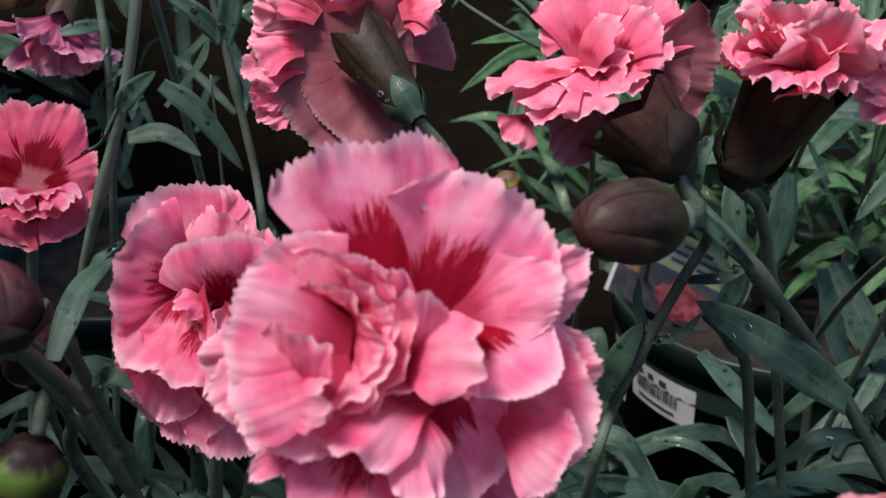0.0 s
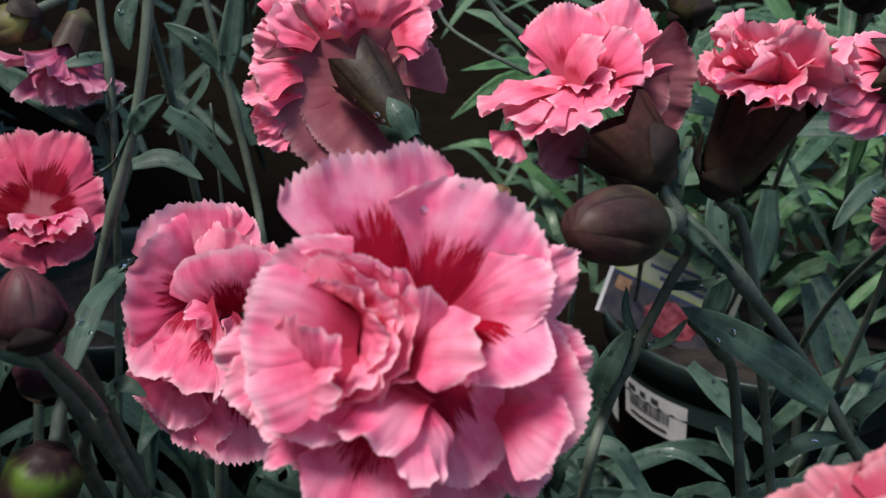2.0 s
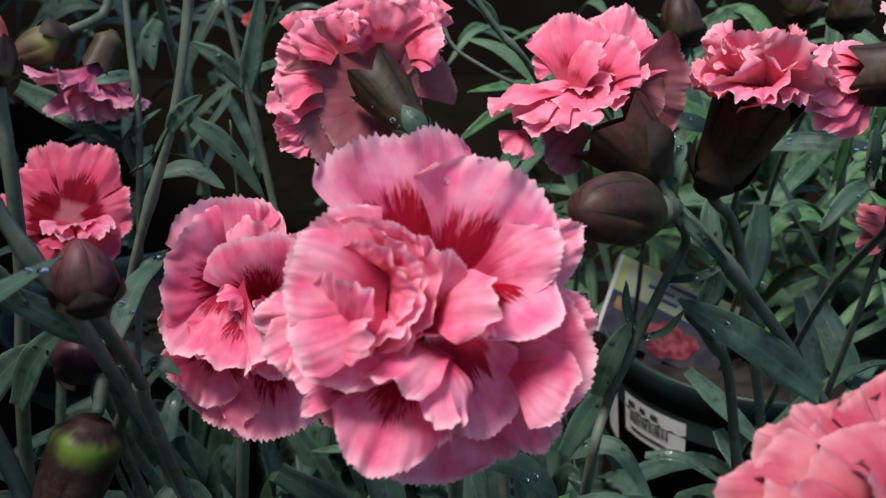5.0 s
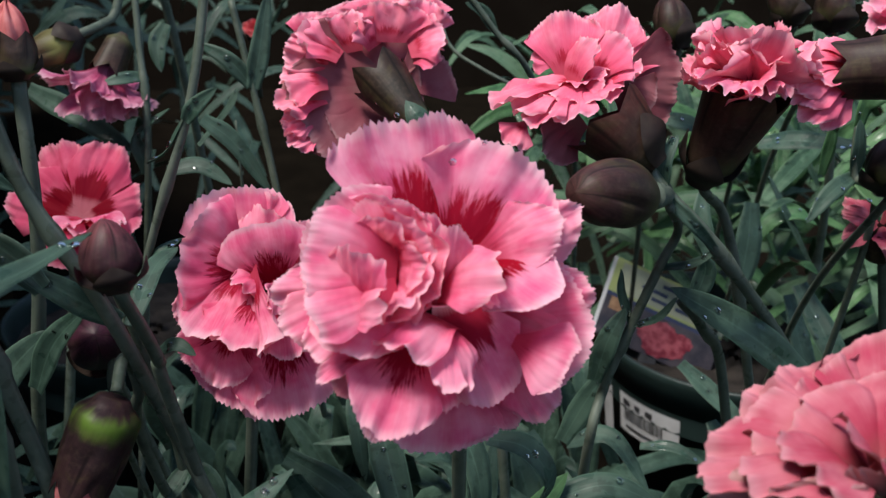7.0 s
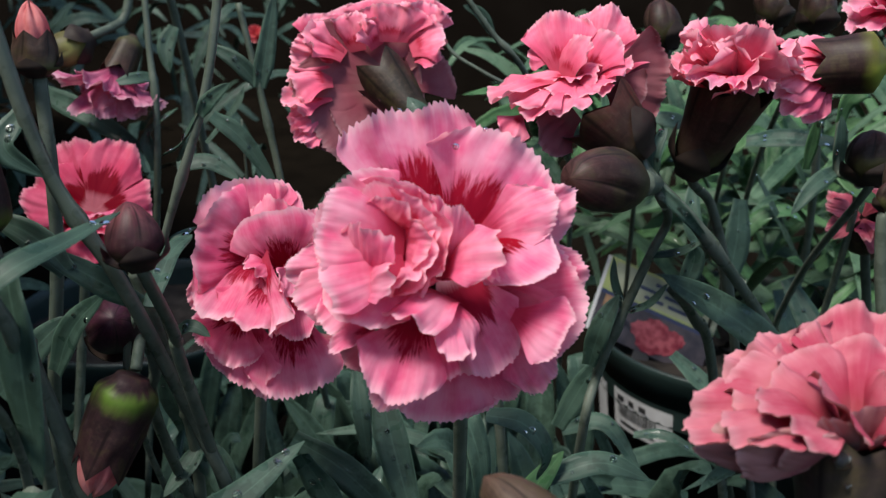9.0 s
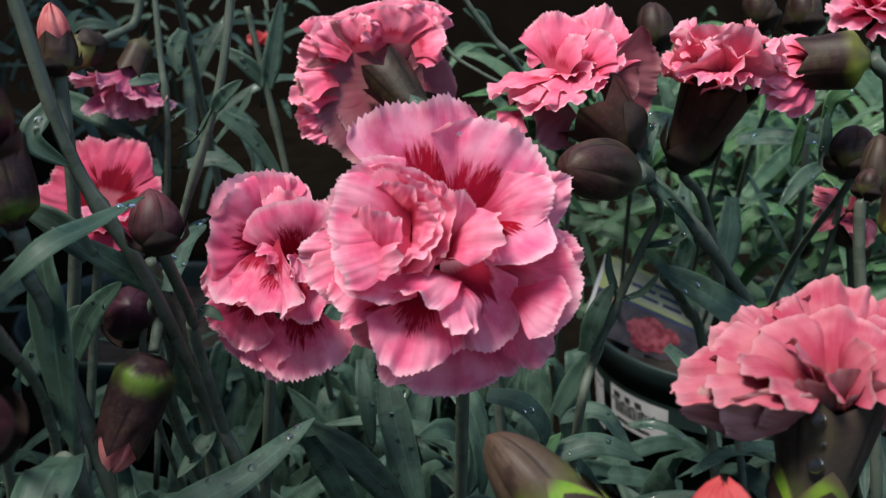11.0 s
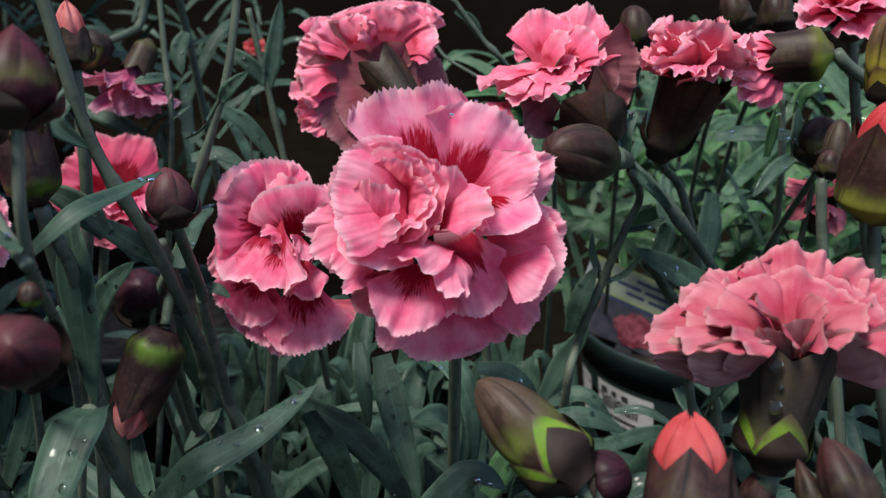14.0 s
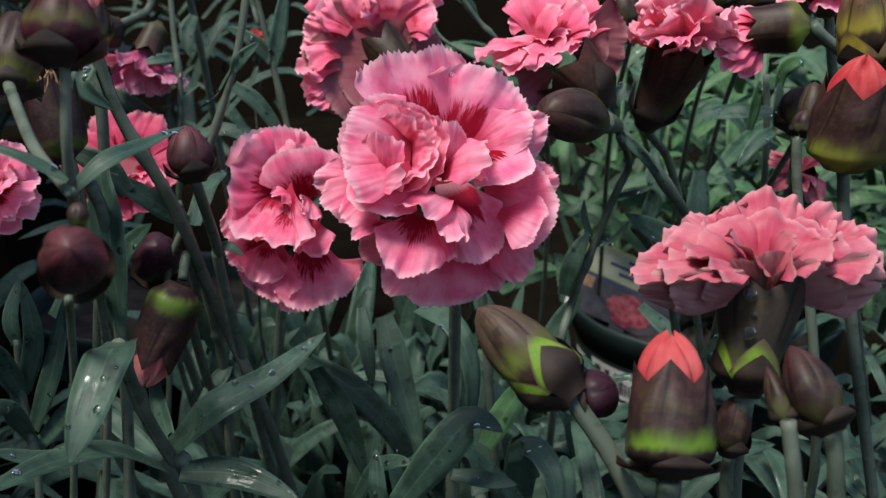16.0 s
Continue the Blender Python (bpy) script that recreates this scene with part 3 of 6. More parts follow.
def pot(at, r, h, label):
    """A thin-walled nursery pot with a rolled rim, full of soil."""
    ob = thing("plant_pot", label, "plant pot", at, "nursery pots")
    b = r * 0.78
    part("body", ring_mesh("body", at, [(0.0, 0.002), (b, 0.002), (b + 0.001, 0.0), (r - 0.002, h - 0.016), (r, h - 0.015), (r + 0.0012, h - 0.004), (r + 0.002, h - 0.001), (r + 0.001, h), (r - 0.0012, h - 0.001), (r - 0.002, h - 0.006), (r - 0.0026, h - 0.03)], POT), ob)
    verts = [(at[0], at[1], at[2] + h - 0.016)]
    rng = random.Random(5)
    for i in range(1, 10):
        for j in range(36):
            a = 2 * math.pi * j / 36
            rr = (r - 0.0022) * i / 9
            verts.append((at[0] + rr * math.cos(a), at[1] + rr * math.sin(a), at[2] + h - 0.018 + rng.uniform(0, 0.004)))
    faces = [(0, 1 + j, 1 + (j + 1) % 36) for j in range(36)] + grid_faces(9, 36, 1, True)
    part("soil", mesh("soil", verts, faces, None, SOIL), ob, "dark crumbly potting soil")
    return ob


def patch(name, at, r0, r1, h0, h1, a0, a1, mat, parent, label="", lift=0.0006, n=12):
    """A sticker that follows a pot's wall between two heights and two bearings."""
    prof = [(r0 + lift, h0), (r1 + lift, h1)]
    me = ring_mesh(name, at, prof, mat, n, a0, a1)
    return part(name, me, parent, label)


POT_AT, POT_R, POT_H = (0.180, 0.410, 0.0), 0.072, 0.155
right_pot = pot(POT_AT, POT_R, POT_H, "black-green plastic nursery pot with a white barcode label")


def wall_r(h, r=POT_R, hh=POT_H):
    return r * 0.78 + 0.001 + (r * 0.22 - 0.003) * h / (hh - 0.016)


LA, LB = radians(200), radians(231)
sticker = patch("barcode_label", POT_AT, wall_r(0.112), wall_r(0.133), 0.112, 0.133, LA, LB, PAPER, right_pot, "white paper barcode label")
rng = random.Random(8)
a = LA + 0.06
while a < LB - 0.12:
    w = rng.choice((0.006, 0.010, 0.016))
    patch("bar", POT_AT, wall_r(0.1195), wall_r(0.1255), 0.1195, 0.1255, a, a + w, INK, sticker, lift=0.0010, n=1)
    a += w + rng.choice((0.007, 0.011))
for k, (p, q) in enumerate(((0.05, 0.12), (0.17, 0.22), (0.27, 0.33))):
    patch("print", POT_AT, wall_r(0.1275), wall_r(0.1305), 0.1275, 0.1305, LA + p, LA + q, INK, sticker, lift=0.0010, n=2)
patch("print", POT_AT, wall_r(0.1150), wall_r(0.1165), 0.1150, 0.1165, LA + 0.08, LB - 0.14, INK, sticker, lift=0.0010, n=4)
patch("barcode_label", POT_AT, wall_r(0.100), wall_r(0.130), 0.100, 0.130, radians(180), radians(193), PAPER, right_pot, "white paper label wrapped round the wall")
pot((-0.135, 0.46, 0.0), 0.072, 0.148, "black plastic nursery pot in deep shade")
pot((0.0, 0.245, 0.0), 0.072, 0.105, "black plastic nursery pot under the foliage")
pot((0.09, 0.06, 0.0), 0.072, 0.105, "black plastic nursery pot below the buds")
pot((-0.13, 0.16, 0.0), 0.072, 0.095, "black plastic nursery pot in deep shade")


def tag(o, right, up, w, h, depth=0.0006):
    """A printed care tag on its stake."""
    o, right, up = V(o), V(right).normalized(), V(up).normalized()
    out = right.cross(up)

    def card(name, x0, y0, x1, y1, mat, parent, lift=0.0, label="", thick=0.0):
        pts = [(x0, y0), (x1, y0), (x1, y1), (x0, y1)]
        f = [o + right * (x * w) + up * (y * h) + out * lift for x, y in pts]
        b = [p - out * (thick or 0.00005) for p in f]
        faces = [(0, 1, 2, 3), (7, 6, 5, 4)] + [(i, i + 4, (i + 1) % 4 + 4, (i + 1) % 4) for i in range(4)]
        return part(name, mesh(name, f + b, faces, [(0, 0), (1, 0), (1, 1), (0, 1)] * 2, mat, False), parent, label)

    t = thing("plant_tag", "glossy care tag with a pink flower picture, stuck in the pot", "plant tag", tuple(o))
    c = card("card", 0, 0, 1, 1, LIMETAG, t, 0, "yellow-green printed card", depth)
    card("picture", 0.0, 0.0, 1, 0.52, PRINTDARK, c, 0.0003, "dark photograph of a flower")
    card("banner", 0.06, 0.60, 1, 0.97, CREAM, c, 0.0003)
    card("stripe", 0.0, 0.52, 1, 0.57, NAVY, c, 0.0003)
    for y, x0, x1 in ((0.865, 0.42, 0.66), (0.765, 0.26, 0.48), (0.765, 0.52, 0.80), (0.665, 0.36, 0.53), (0.665, 0.57, 0.74)):
        card("print", x0, y, x1, y + 0.045, NAVY, c, 0.0005)
    for cx, cy, r in ((0.46, 0.27, 0.13), (0.62, 0.22, 0.14), (0.54, 0.36, 0.12), (0.52, 0.14, 0.12), (0.70, 0.33, 0.10)):
        verts = [o + right * ((cx + r * (1 + 0.07 * math.sin(9 * a)) * math.cos(a)) * w) + up * ((cy + r * (1 + 0.07 * math.sin(9 * a)) * math.sin(a)) * h) + out * (0.0005 + 0.0002 * cx) for a in [6.2832 * k / 40 for k in range(40)]]
        part("printed_flower", mesh("printed_flower", verts, [tuple(range(40))], None, PRINTPINK, False), c)
    card("roundel", 0.05, 0.36, 0.17, 0.52, DRY, c, 0.0006)
    card("stake", 0.42, -0.9, 0.56, 0.0, INK, t, 0, "dark plastic stake", depth)
    card("edge", -0.03, 0.0, 0.0, 1, PAPER, t, 0.0002, "white folded edge", depth)
    return t


tag((0.10381, 0.40807, 0.15359), (0.90, -0.25, -0.36), (0.32, 0.25, 0.91), 0.060, 0.039)


def foliage(name, label, count, region, seed, length=(0.05, 0.095), width=0.0084, upness=0.55, keep=None, mat=None):
    """A tangle of narrow leaves on thin shoots, as one mass."""
    rng = random.Random(seed)
    verts, faces, uvs = [], [], []
    x0, x1, y0, y1, z0, z1 = region
    made = 0
    while made < count:
        b = V((rng.uniform(x0, x1), rng.uniform(y0, y1), rng.uniform(z0, z1)))
        a = rng.uniform(0, 6.28)
        ln = rng.uniform(*length)
        d = V((math.cos(a), math.sin(a), upness * rng.uniform(-0.1, 2.2))).normalized()
        tip = b + d * ln - V((0, 0, ln * rng.uniform(0.0, 0.4)))
        if keep and not (keep(b) and keep(tip)):
            if rng.random() < 0.985:
                made += 0.02
            continue
        sag = ln * rng.uniform(0.04, 0.26)
        p1, p2 = b + (tip - b) * 0.33 + V((0, 0, sag * 0.8)), b + (tip - b) * 0.68 + V((0, 0, sag))
        vv, ff, uu = leaf_data([b, p1, p2, tip], width * rng.uniform(0.55, 1.2), (rng.uniform(-0.3, 0.3), -0.5, 1), rng.uniform(0.1, 0.4), rng.uniform(-0.9, 0.9), 11, made)
        s = len(verts)
        verts += vv
        faces += [tuple(i + s for i in f) for f in ff]
        uvs += uu
        made += 1
    ob = new(name, mesh(name, verts, faces, uvs, mat or LEAF))
    return tagged(ob, label, "foliage", kind="stuff")


def gap(p):
    """Whether a place lies clear of the open space before the pot's label and tag."""
    a, b = V((0.035, 0.0, 0.362)), V((0.128, 0.372, 0.125))
    c = V((0.128, 0.372, 0.172))
    far = []
    for e in (b, c):
        s = max(0, min(1, (p - a).dot(e - a) / (e - a).length_squared))
        far.append((p - a - s * (e - a)).length - 0.030 * s)
    return min(far) > 0.008


foliage("carnation_foliage", "grey-green carnation leaves, dense behind the pot", 330, (0.07, 0.42, 0.34, 0.62, 0.11, 0.27), 1, keep=lambda p: p.z < 0.30 and gap(p) and not (p.y < 0.385 and p.x < 0.155 and p.z < 0.24), mat=MID)
foliage("carnation_foliage", "fresh green carnation leaves behind the pot", 120, (0.10, 0.36, 0.34, 0.50, 0.16, 0.27), 7, width=0.0088, keep=lambda p: p.z < 0.30 and gap(p) and not (p.y < 0.385 and p.x < 0.155 and p.z < 0.24), mat=FRESH)
foliage("carnation_foliage", "upright grey-green carnation leaves under the flowers", 44, (-0.045, 0.075, 0.19, 0.29, 0.09, 0.135), 8, length=(0.075, 0.11), width=0.0118, upness=3.0, keep=lambda p: p.z < 0.196 and p.y > 0.185 and gap(p))
foliage("carnation_foliage", "dim grey-green carnation leaves in a back row", 80, (-0.45, -0.06, 0.36, 0.75, 0.10, 0.30), 2, keep=lambda p: p.z < 0.31)
foliage("carnation_foliage", "grey-green carnation leaves low beneath the buds", 110, (0.06, 0.26, 0.12, 0.30, 0.08, 0.19), 4, keep=lambda p: p.z < 0.21 and p.y > 0.12 and gap(p))
foliage("carnation_foliage", "dark grey-green carnation leaves low in the shade", 72, (-0.24, -0.02, 0.14, 0.34, 0.06, 0.17), 5, keep=lambda p: p.z < 0.19)
foliage("carnation_foliage", "dark grey-green carnation leaves deep between the pots", 130, (-0.08, 0.12, 0.25, 0.40, 0.085, 0.14), 9, length=(0.06, 0.10), width=0.0115, upness=2.4, keep=lambda p: p.z < 0.195 and p.y > 0.23 and gap(p))
foliage("carnation_foliage", "dark narrow carnation leaves at the foot of the buds", 44, (-0.13, 0.02, 0.11, 0.24, 0.06, 0.13), 10, length=(0.05, 0.09), width=0.0075, upness=1.4, keep=lambda p: p.z < 0.175 and p.y > 0.09)
foliage("carnation_foliage", "far carnation leaves in the back rows", 360, (-0.9, 1.1, 0.75, 1.6, 0.08, 0.30), 6, length=(0.06, 0.11), width=0.009, keep=lambda p: p.x < -0.06 * p.y / 0.5 or p.x > 0.22 * p.y / 0.5)


# ---- flowers ----
def carnation(label, at, group="carnation stalks"):
    return thing("carnation", label, "carnation", at, group)


# the large two-toned bloom
main = carnation("open rose-pink carnation with ruffled petals and crimson eyes", (0.02947, 0.15957, 0.06418))
stem(main, [(0.02947, 0.15957, 0.06418), (0.03110, 0.17119, 0.18478), (0.03159, 0.14920, 0.25559), (0.03083, 0.14307, 0.27703)], 0.0016, 0.0015, (0.35,))
cal = calyx(main, (0.03114, 0.14434, 0.27518), (0.02991, 0.13258, 0.29104), 0.0042, 0.0058, BANDBUD)
bracts(cal, (0.03116, 0.14498, 0.27425), V((0.02991, 0.13258, 0.29104)) - V((0.03114, 0.14434, 0.27518)), 0.0046, 0.008, 4)
FACE = V((0, 0, 0))


def p(base, tip, width, face=(0, 0, 0), mat=None, seed=1, **k):
    petal(cal, base, tip, width, FACE + V(face), mat or PINK, seed, **k)


# outer rim, whorls and furled heart
p((0.02523, 0.13018, 0.30244), (0.02090, 0.13600, 0.32320), 0.02580, (0.09, -0.83, 0.56), PINK, 101, ruffle=0.05, waves=2.6, round_=0.1, cup=0.05, curl=-0.02, claw=0.2, crumple=0.06, fringe=1.3)
p((0.03083, 0.12818, 0.30148), (0.04155, 0.13070, 0.31825), 0.02737, (0.14, -0.82, 0.55), PINK, 102, ruffle=0.05, waves=2.1, round_=0.34, cup=0.14, curl=0.06, claw=0.22, crumple=0.08, roll_l=0.35, fringe=1.0)
p((0.03564, 0.12984, 0.30030), (0.05164, 0.13110, 0.30851), 0.01285, (-0.01, -0.90, 0.43), PALE, 103, ruffle=0.05, waves=2, cup=0.08, curl=0.05)
p((0.03422, 0.12531, 0.30245), (0.04732, 0.12258, 0.31045), 0.01229, (-0.19, -0.78, 0.59), SOFT, 104, ruffle=0.04, waves=1.5, cup=0.14, curl=0.08, hollow=0.25, claw=0.3)
p((0.03424, 0.12578, 0.30228), (0.04524, 0.11488, 0.30184), 0.01676, (-0.15, -0.54, 0.83), PINK, 105, ruffle=0.025, waves=1.2, cup=0.16, curl=0.1, round_=0.45, claw=0.3, crumple=0.03, fringe=0.5)
p((0.03661, 0.12809, 0.28969), (0.05224, 0.12086, 0.29359), 0.02248, (-0.01, -0.90, 0.43), SOFT, 106, ruffle=0.03, waves=2.2, cup=0.06, curl=0.04, round_=0.3, claw=0.2, crumple=0.04)
p((0.03975, 0.12000, 0.29093), (0.04807, 0.11250, 0.28952), 0.01308, (-0.28, -0.79, 0.54), SOFT, 107, ruffle=0.02, waves=1.2, cup=0.1, curl=0.03, round_=0.2, claw=0.15, crumple=0.03, hollow=0.15)
p((0.03753, 0.12743, 0.29374), (0.05263, 0.12437, 0.29737), 0.01274, (-0.01, -0.85, 0.52), SOFT, 108, ruffle=0.05, waves=2, cup=0.06, curl=0.04)
p((0.02817, 0.13087, 0.29769), (0.03743, 0.11559, 0.28170), 0.01801, (0.09, -0.92, 0.39), THROAT, 109, ruffle=0.025, waves=1.4, cup=0.08, curl=0.06, round_=0.38, claw=0.22, crumple=0.03, fringe=0.5)
p((0.03870, 0.12833, 0.28457), (0.04608, 0.12136, 0.27585), 0.01157, (-0.01, -0.94, 0.34), SOFT, 110, ruffle=0.05, waves=2, cup=0.06, curl=0.05)
p((0.03464, 0.12859, 0.28226), (0.04107, 0.12405, 0.27287), 0.01327, (-0.01, -0.97, 0.25), SOFT, 111, ruffle=0.04, cup=0.06, curl=0.06)
p((0.02799, 0.12812, 0.28372), (0.02445, 0.12002, 0.27019), 0.02368, (-0.01, -0.97, 0.25), SOFT, 112, ruffle=0.025, waves=2.2, cup=0.06, curl=0.06, round_=0.25, claw=0.25)
p((0.03158, 0.12908, 0.28208), (0.03287, 0.12275, 0.26913), 0.01788, (-0.01, -0.97, 0.25), SOFT, 113, ruffle=0.025, waves=2, cup=0.06, curl=0.06)
p((0.02237, 0.12624, 0.28135), (0.01621, 0.11925, 0.27372), 0.00998, (-0.11, -0.93, 0.34), SOFT, 114, ruffle=0.05, waves=2, cup=0.06, curl=0.05)
p((0.02349, 0.11870, 0.29135), (0.01930, 0.10433, 0.28396), 0.01591, (0.04, -0.72, 0.70), RAYED, 115, ruffle=0.045, waves=1.7, cup=0.12, curl=0.06, round_=0.3, claw=0.28, crumple=0.06, roll_r=0.5, fringe=0.7)
p((0.02652, 0.12003, 0.29071), (0.02840, 0.11009, 0.28392), 0.01166, (-0.52, -0.70, 0.48), SOFT, 116, ruffle=0.07, waves=1.6, cup=0.1, curl=0.02, claw=0.3)
p((0.02944, 0.12105, 0.29356), (0.02049, 0.10604, 0.29745), 0.01263, (0.11, -0.25, 0.96), SOFT, 117, ruffle=0.06, waves=1.5, cup=0.18, curl=0.08, round_=0.3, claw=0.4, crumple=0.05, fringe=0.4)
p((0.02704, 0.11933, 0.29463), (0.03066, 0.10568, 0.28938), 0.01087, (0.46, -0.68, 0.57), SOFT, 118, ruffle=0.07, waves=1.7, cup=0.22, curl=0.04, round_=0.4, claw=0.4, crumple=0.07, fringe=0.5)
p((0.01757, 0.11691, 0.29070), (0.00955, 0.11012, 0.28939), 0.00569, (0.01, -0.29, 0.96), PALE, 129, ruffle=0.04, waves=1.2, cup=0.1, curl=0.04, hollow=0.5, round_=0.5)
p((0.01852, 0.12460, 0.28553), (0.01089, 0.12119, 0.28184), 0.01184, (-0.11, -0.93, 0.34), PLAIN, 120, ruffle=0.05, cup=0.06)
p((0.01498, 0.12450, 0.29684), (0.00346, 0.11897, 0.29310), 0.01481, (-0.20, -0.88, 0.43), PALE, 121, ruffle=0.035, waves=2.2, cup=0.1, curl=0.08, crumple=0.05)
p((0.01394, 0.12578, 0.29740), (0.00153, 0.12303, 0.29835), 0.01014, (-0.20, -0.88, 0.43), PALE, 122, ruffle=0.035, waves=2, cup=0.1, curl=0.06)
p((0.01556, 0.12165, 0.29487), (0.00812, 0.11489, 0.29077), 0.01081, (-0.20, -0.88, 0.43), PALE, 123, ruffle=0.035, waves=2, cup=0.1, curl=0.06)
p((0.02006, 0.12027, 0.29995), (0.01216, 0.10786, 0.29639), 0.01714, (-0.10, -0.80, 0.60), SOFT, 124, ruffle=0.025, waves=1.4, cup=0.14, curl=0.08, round_=0.4, claw=0.3, crumple=0.04, fringe=0.5)
p((0.02006, 0.12217, 0.30226), (0.00948, 0.12177, 0.31257), 0.02096, (-0.15, -0.87, 0.47), PALE, 125, ruffle=0.028, waves=1.8, cup=0.1, curl=0.04, round_=0.35, claw=0.3, crumple=0.05)
p((0.02059, 0.12171, 0.30392), (0.01792, 0.12024, 0.31442), 0.01475, (-0.01, -0.90, 0.43), PALE, 126, ruffle=0.04, waves=1.6, cup=0.1, curl=0.05, claw=0.3)
p((0.02165, 0.11745, 0.30395), (0.00868, 0.11114, 0.30968), 0.01641, (-0.19, -0.81, 0.55), SOFT, 127, ruffle=0.028, waves=1.5, cup=0.12, curl=0.1, round_=0.16, claw=0.35, crumple=0.06, fringe=0.8)
p((0.02165, 0.11574, 0.30216), (0.00872, 0.10803, 0.30409), 0.01542, (-0.19, -0.78, 0.59), SOFT, 128, ruffle=0.028, waves=1.5, cup=0.12, curl=0.1, round_=0.16, claw=0.35, crumple=0.06, fringe=0.8)
p((0.02331, 0.12274, 0.30389), (0.02806, 0.11582, 0.30693), 0.01654, (-0.80, -0.59, 0.11), SOFT, 140, ruffle=0.045, waves=1.5, cup=-0.04, curl=0.14, hollow=0.34, round_=0.28, claw=0.4, crumple=0.09, fringe=0.5)
p((0.02030, 0.12416, 0.30772), (0.02284, 0.11877, 0.31342), 0.01657, (-0.41, -0.80, -0.44), SOFT, 141, ruffle=0.045, waves=1.5, cup=-0.04, curl=0.14, hollow=0.34, round_=0.28, claw=0.4, crumple=0.09, fringe=0.5)
p((0.02162, 0.12117, 0.29954), (0.02515, 0.11217, 0.29977), 0.01648, (-0.59, -0.37, 0.71), SOFT, 142, ruffle=0.045, waves=1.5, cup=-0.04, curl=0.14, hollow=0.34, round_=0.28, claw=0.4, crumple=0.09, fringe=0.5)
p((0.02142, 0.12327, 0.30529), (0.02482, 0.11436, 0.31013), 0.01456, (-0.70, -0.69, -0.16), SOFT, 143, ruffle=0.045, waves=1.5, cup=-0.04, curl=0.14, hollow=0.34, round_=0.28, claw=0.4, crumple=0.09, fringe=0.5)
p((0.02125, 0.12178, 0.30121), (0.02455, 0.11089, 0.30354), 0.01450, (-0.71, -0.43, 0.57), SOFT, 144, ruffle=0.045, waves=1.5, cup=-0.04, curl=0.14, hollow=0.34, round_=0.28, claw=0.4, crumple=0.09, fringe=0.5)
p((0.02064, 0.12257, 0.30336), (0.02354, 0.11128, 0.30750), 0.01264, (-0.80, -0.57, 0.16), SOFT, 145, ruffle=0.045, waves=1.5, cup=-0.04, curl=0.14, hollow=0.34, round_=0.28, claw=0.4, crumple=0.09, fringe=0.5)
p((0.01903, 0.12352, 0.30592), (0.02079, 0.11383, 0.31151), 0.01269, (-0.39, -0.80, -0.45), SOFT, 146, ruffle=0.045, waves=1.5, cup=-0.04, curl=0.14, hollow=0.34, round_=0.28, claw=0.4, crumple=0.09, fringe=0.5)
p((0.01931, 0.12145, 0.30026), (0.02132, 0.10894, 0.30248), 0.01216, (-0.42, -0.33, 0.85), SOFT, 147, ruffle=0.045, waves=1.5, cup=-0.04, curl=0.14, hollow=0.34, round_=0.28, claw=0.4, crumple=0.09, fringe=0.5)
p((0.01667, 0.11378, 0.29959), (0.01625, 0.10962, 0.31008), 0.01052, (-0.30, -0.74, 0.60), SOFT, 156, ruffle=0.07, waves=1.7, cup=0.1, curl=0.06, round_=0.18, claw=0.45, crumple=0.09, fringe=0.6)
p((0.01491, 0.11226, 0.29830), (0.01982, 0.10650, 0.30452), 0.00827, (-0.10, -0.65, 0.75), SOFT, 157, ruffle=0.07, waves=1.6, cup=0.14, curl=0.08, round_=0.35, claw=0.4, crumple=0.08, fringe=0.5)
p((0.02806, 0.12141, 0.29889), (0.03567, 0.11200, 0.30685), 0.01225, (-0.26, -0.62, 0.74), SOFT, 160, ruffle=0.05, waves=1.5, cup=0.14, curl=0.16, round_=0.35, claw=0.35, crumple=0.04, fringe=0.4)
p((0.02853, 0.12170, 0.29825), (0.02994, 0.11770, 0.31067), 0.00969, (0.09, -0.90, 0.43), SOFT, 161, ruffle=0.05, waves=1.6, cup=0.1, curl=0.06, claw=0.35)
p((0.02901, 0.12186, 0.29870), (0.03662, 0.11217, 0.30148), 0.00641, (0.01, -0.18, 0.98), SOFT, 162, ruffle=0.05, waves=1.3, cup=0.12, curl=0.1, claw=0.35, fringe=0.4)
p((0.02689, 0.12352, 0.30319), (0.02634, 0.12278, 0.31136), 0.00517, (0.19, -0.92, 0.33), PALE, 163, ruffle=0.05, waves=1.2, cup=0.08, hollow=0.3)
p((0.02710, 0.12325, 0.29663), (0.02526, 0.11274, 0.29988), 0.01109, (0.08, -0.75, -0.65), PALE, 164, ruffle=0.04, waves=1.2, cup=0.08, curl=-0.05)

# the bloom half behind it
left = carnation("open pink carnation, ruffled, half behind a larger bloom", (-0.03454, 0.17507, 0.04841))
stem(left, [(-0.03454, 0.17507, 0.04841), (-0.02707, 0.19632, 0.16991), (-0.01659, 0.18448, 0.24927), (-0.01336, 0.18094, 0.26740)], 0.0016, 0.0015, (0.3,))
cal = calyx(left, (-0.01333, 0.18215, 0.26535), (-0.01223, 0.17078, 0.27689), 0.0042, 0.0058, DARKBUD)
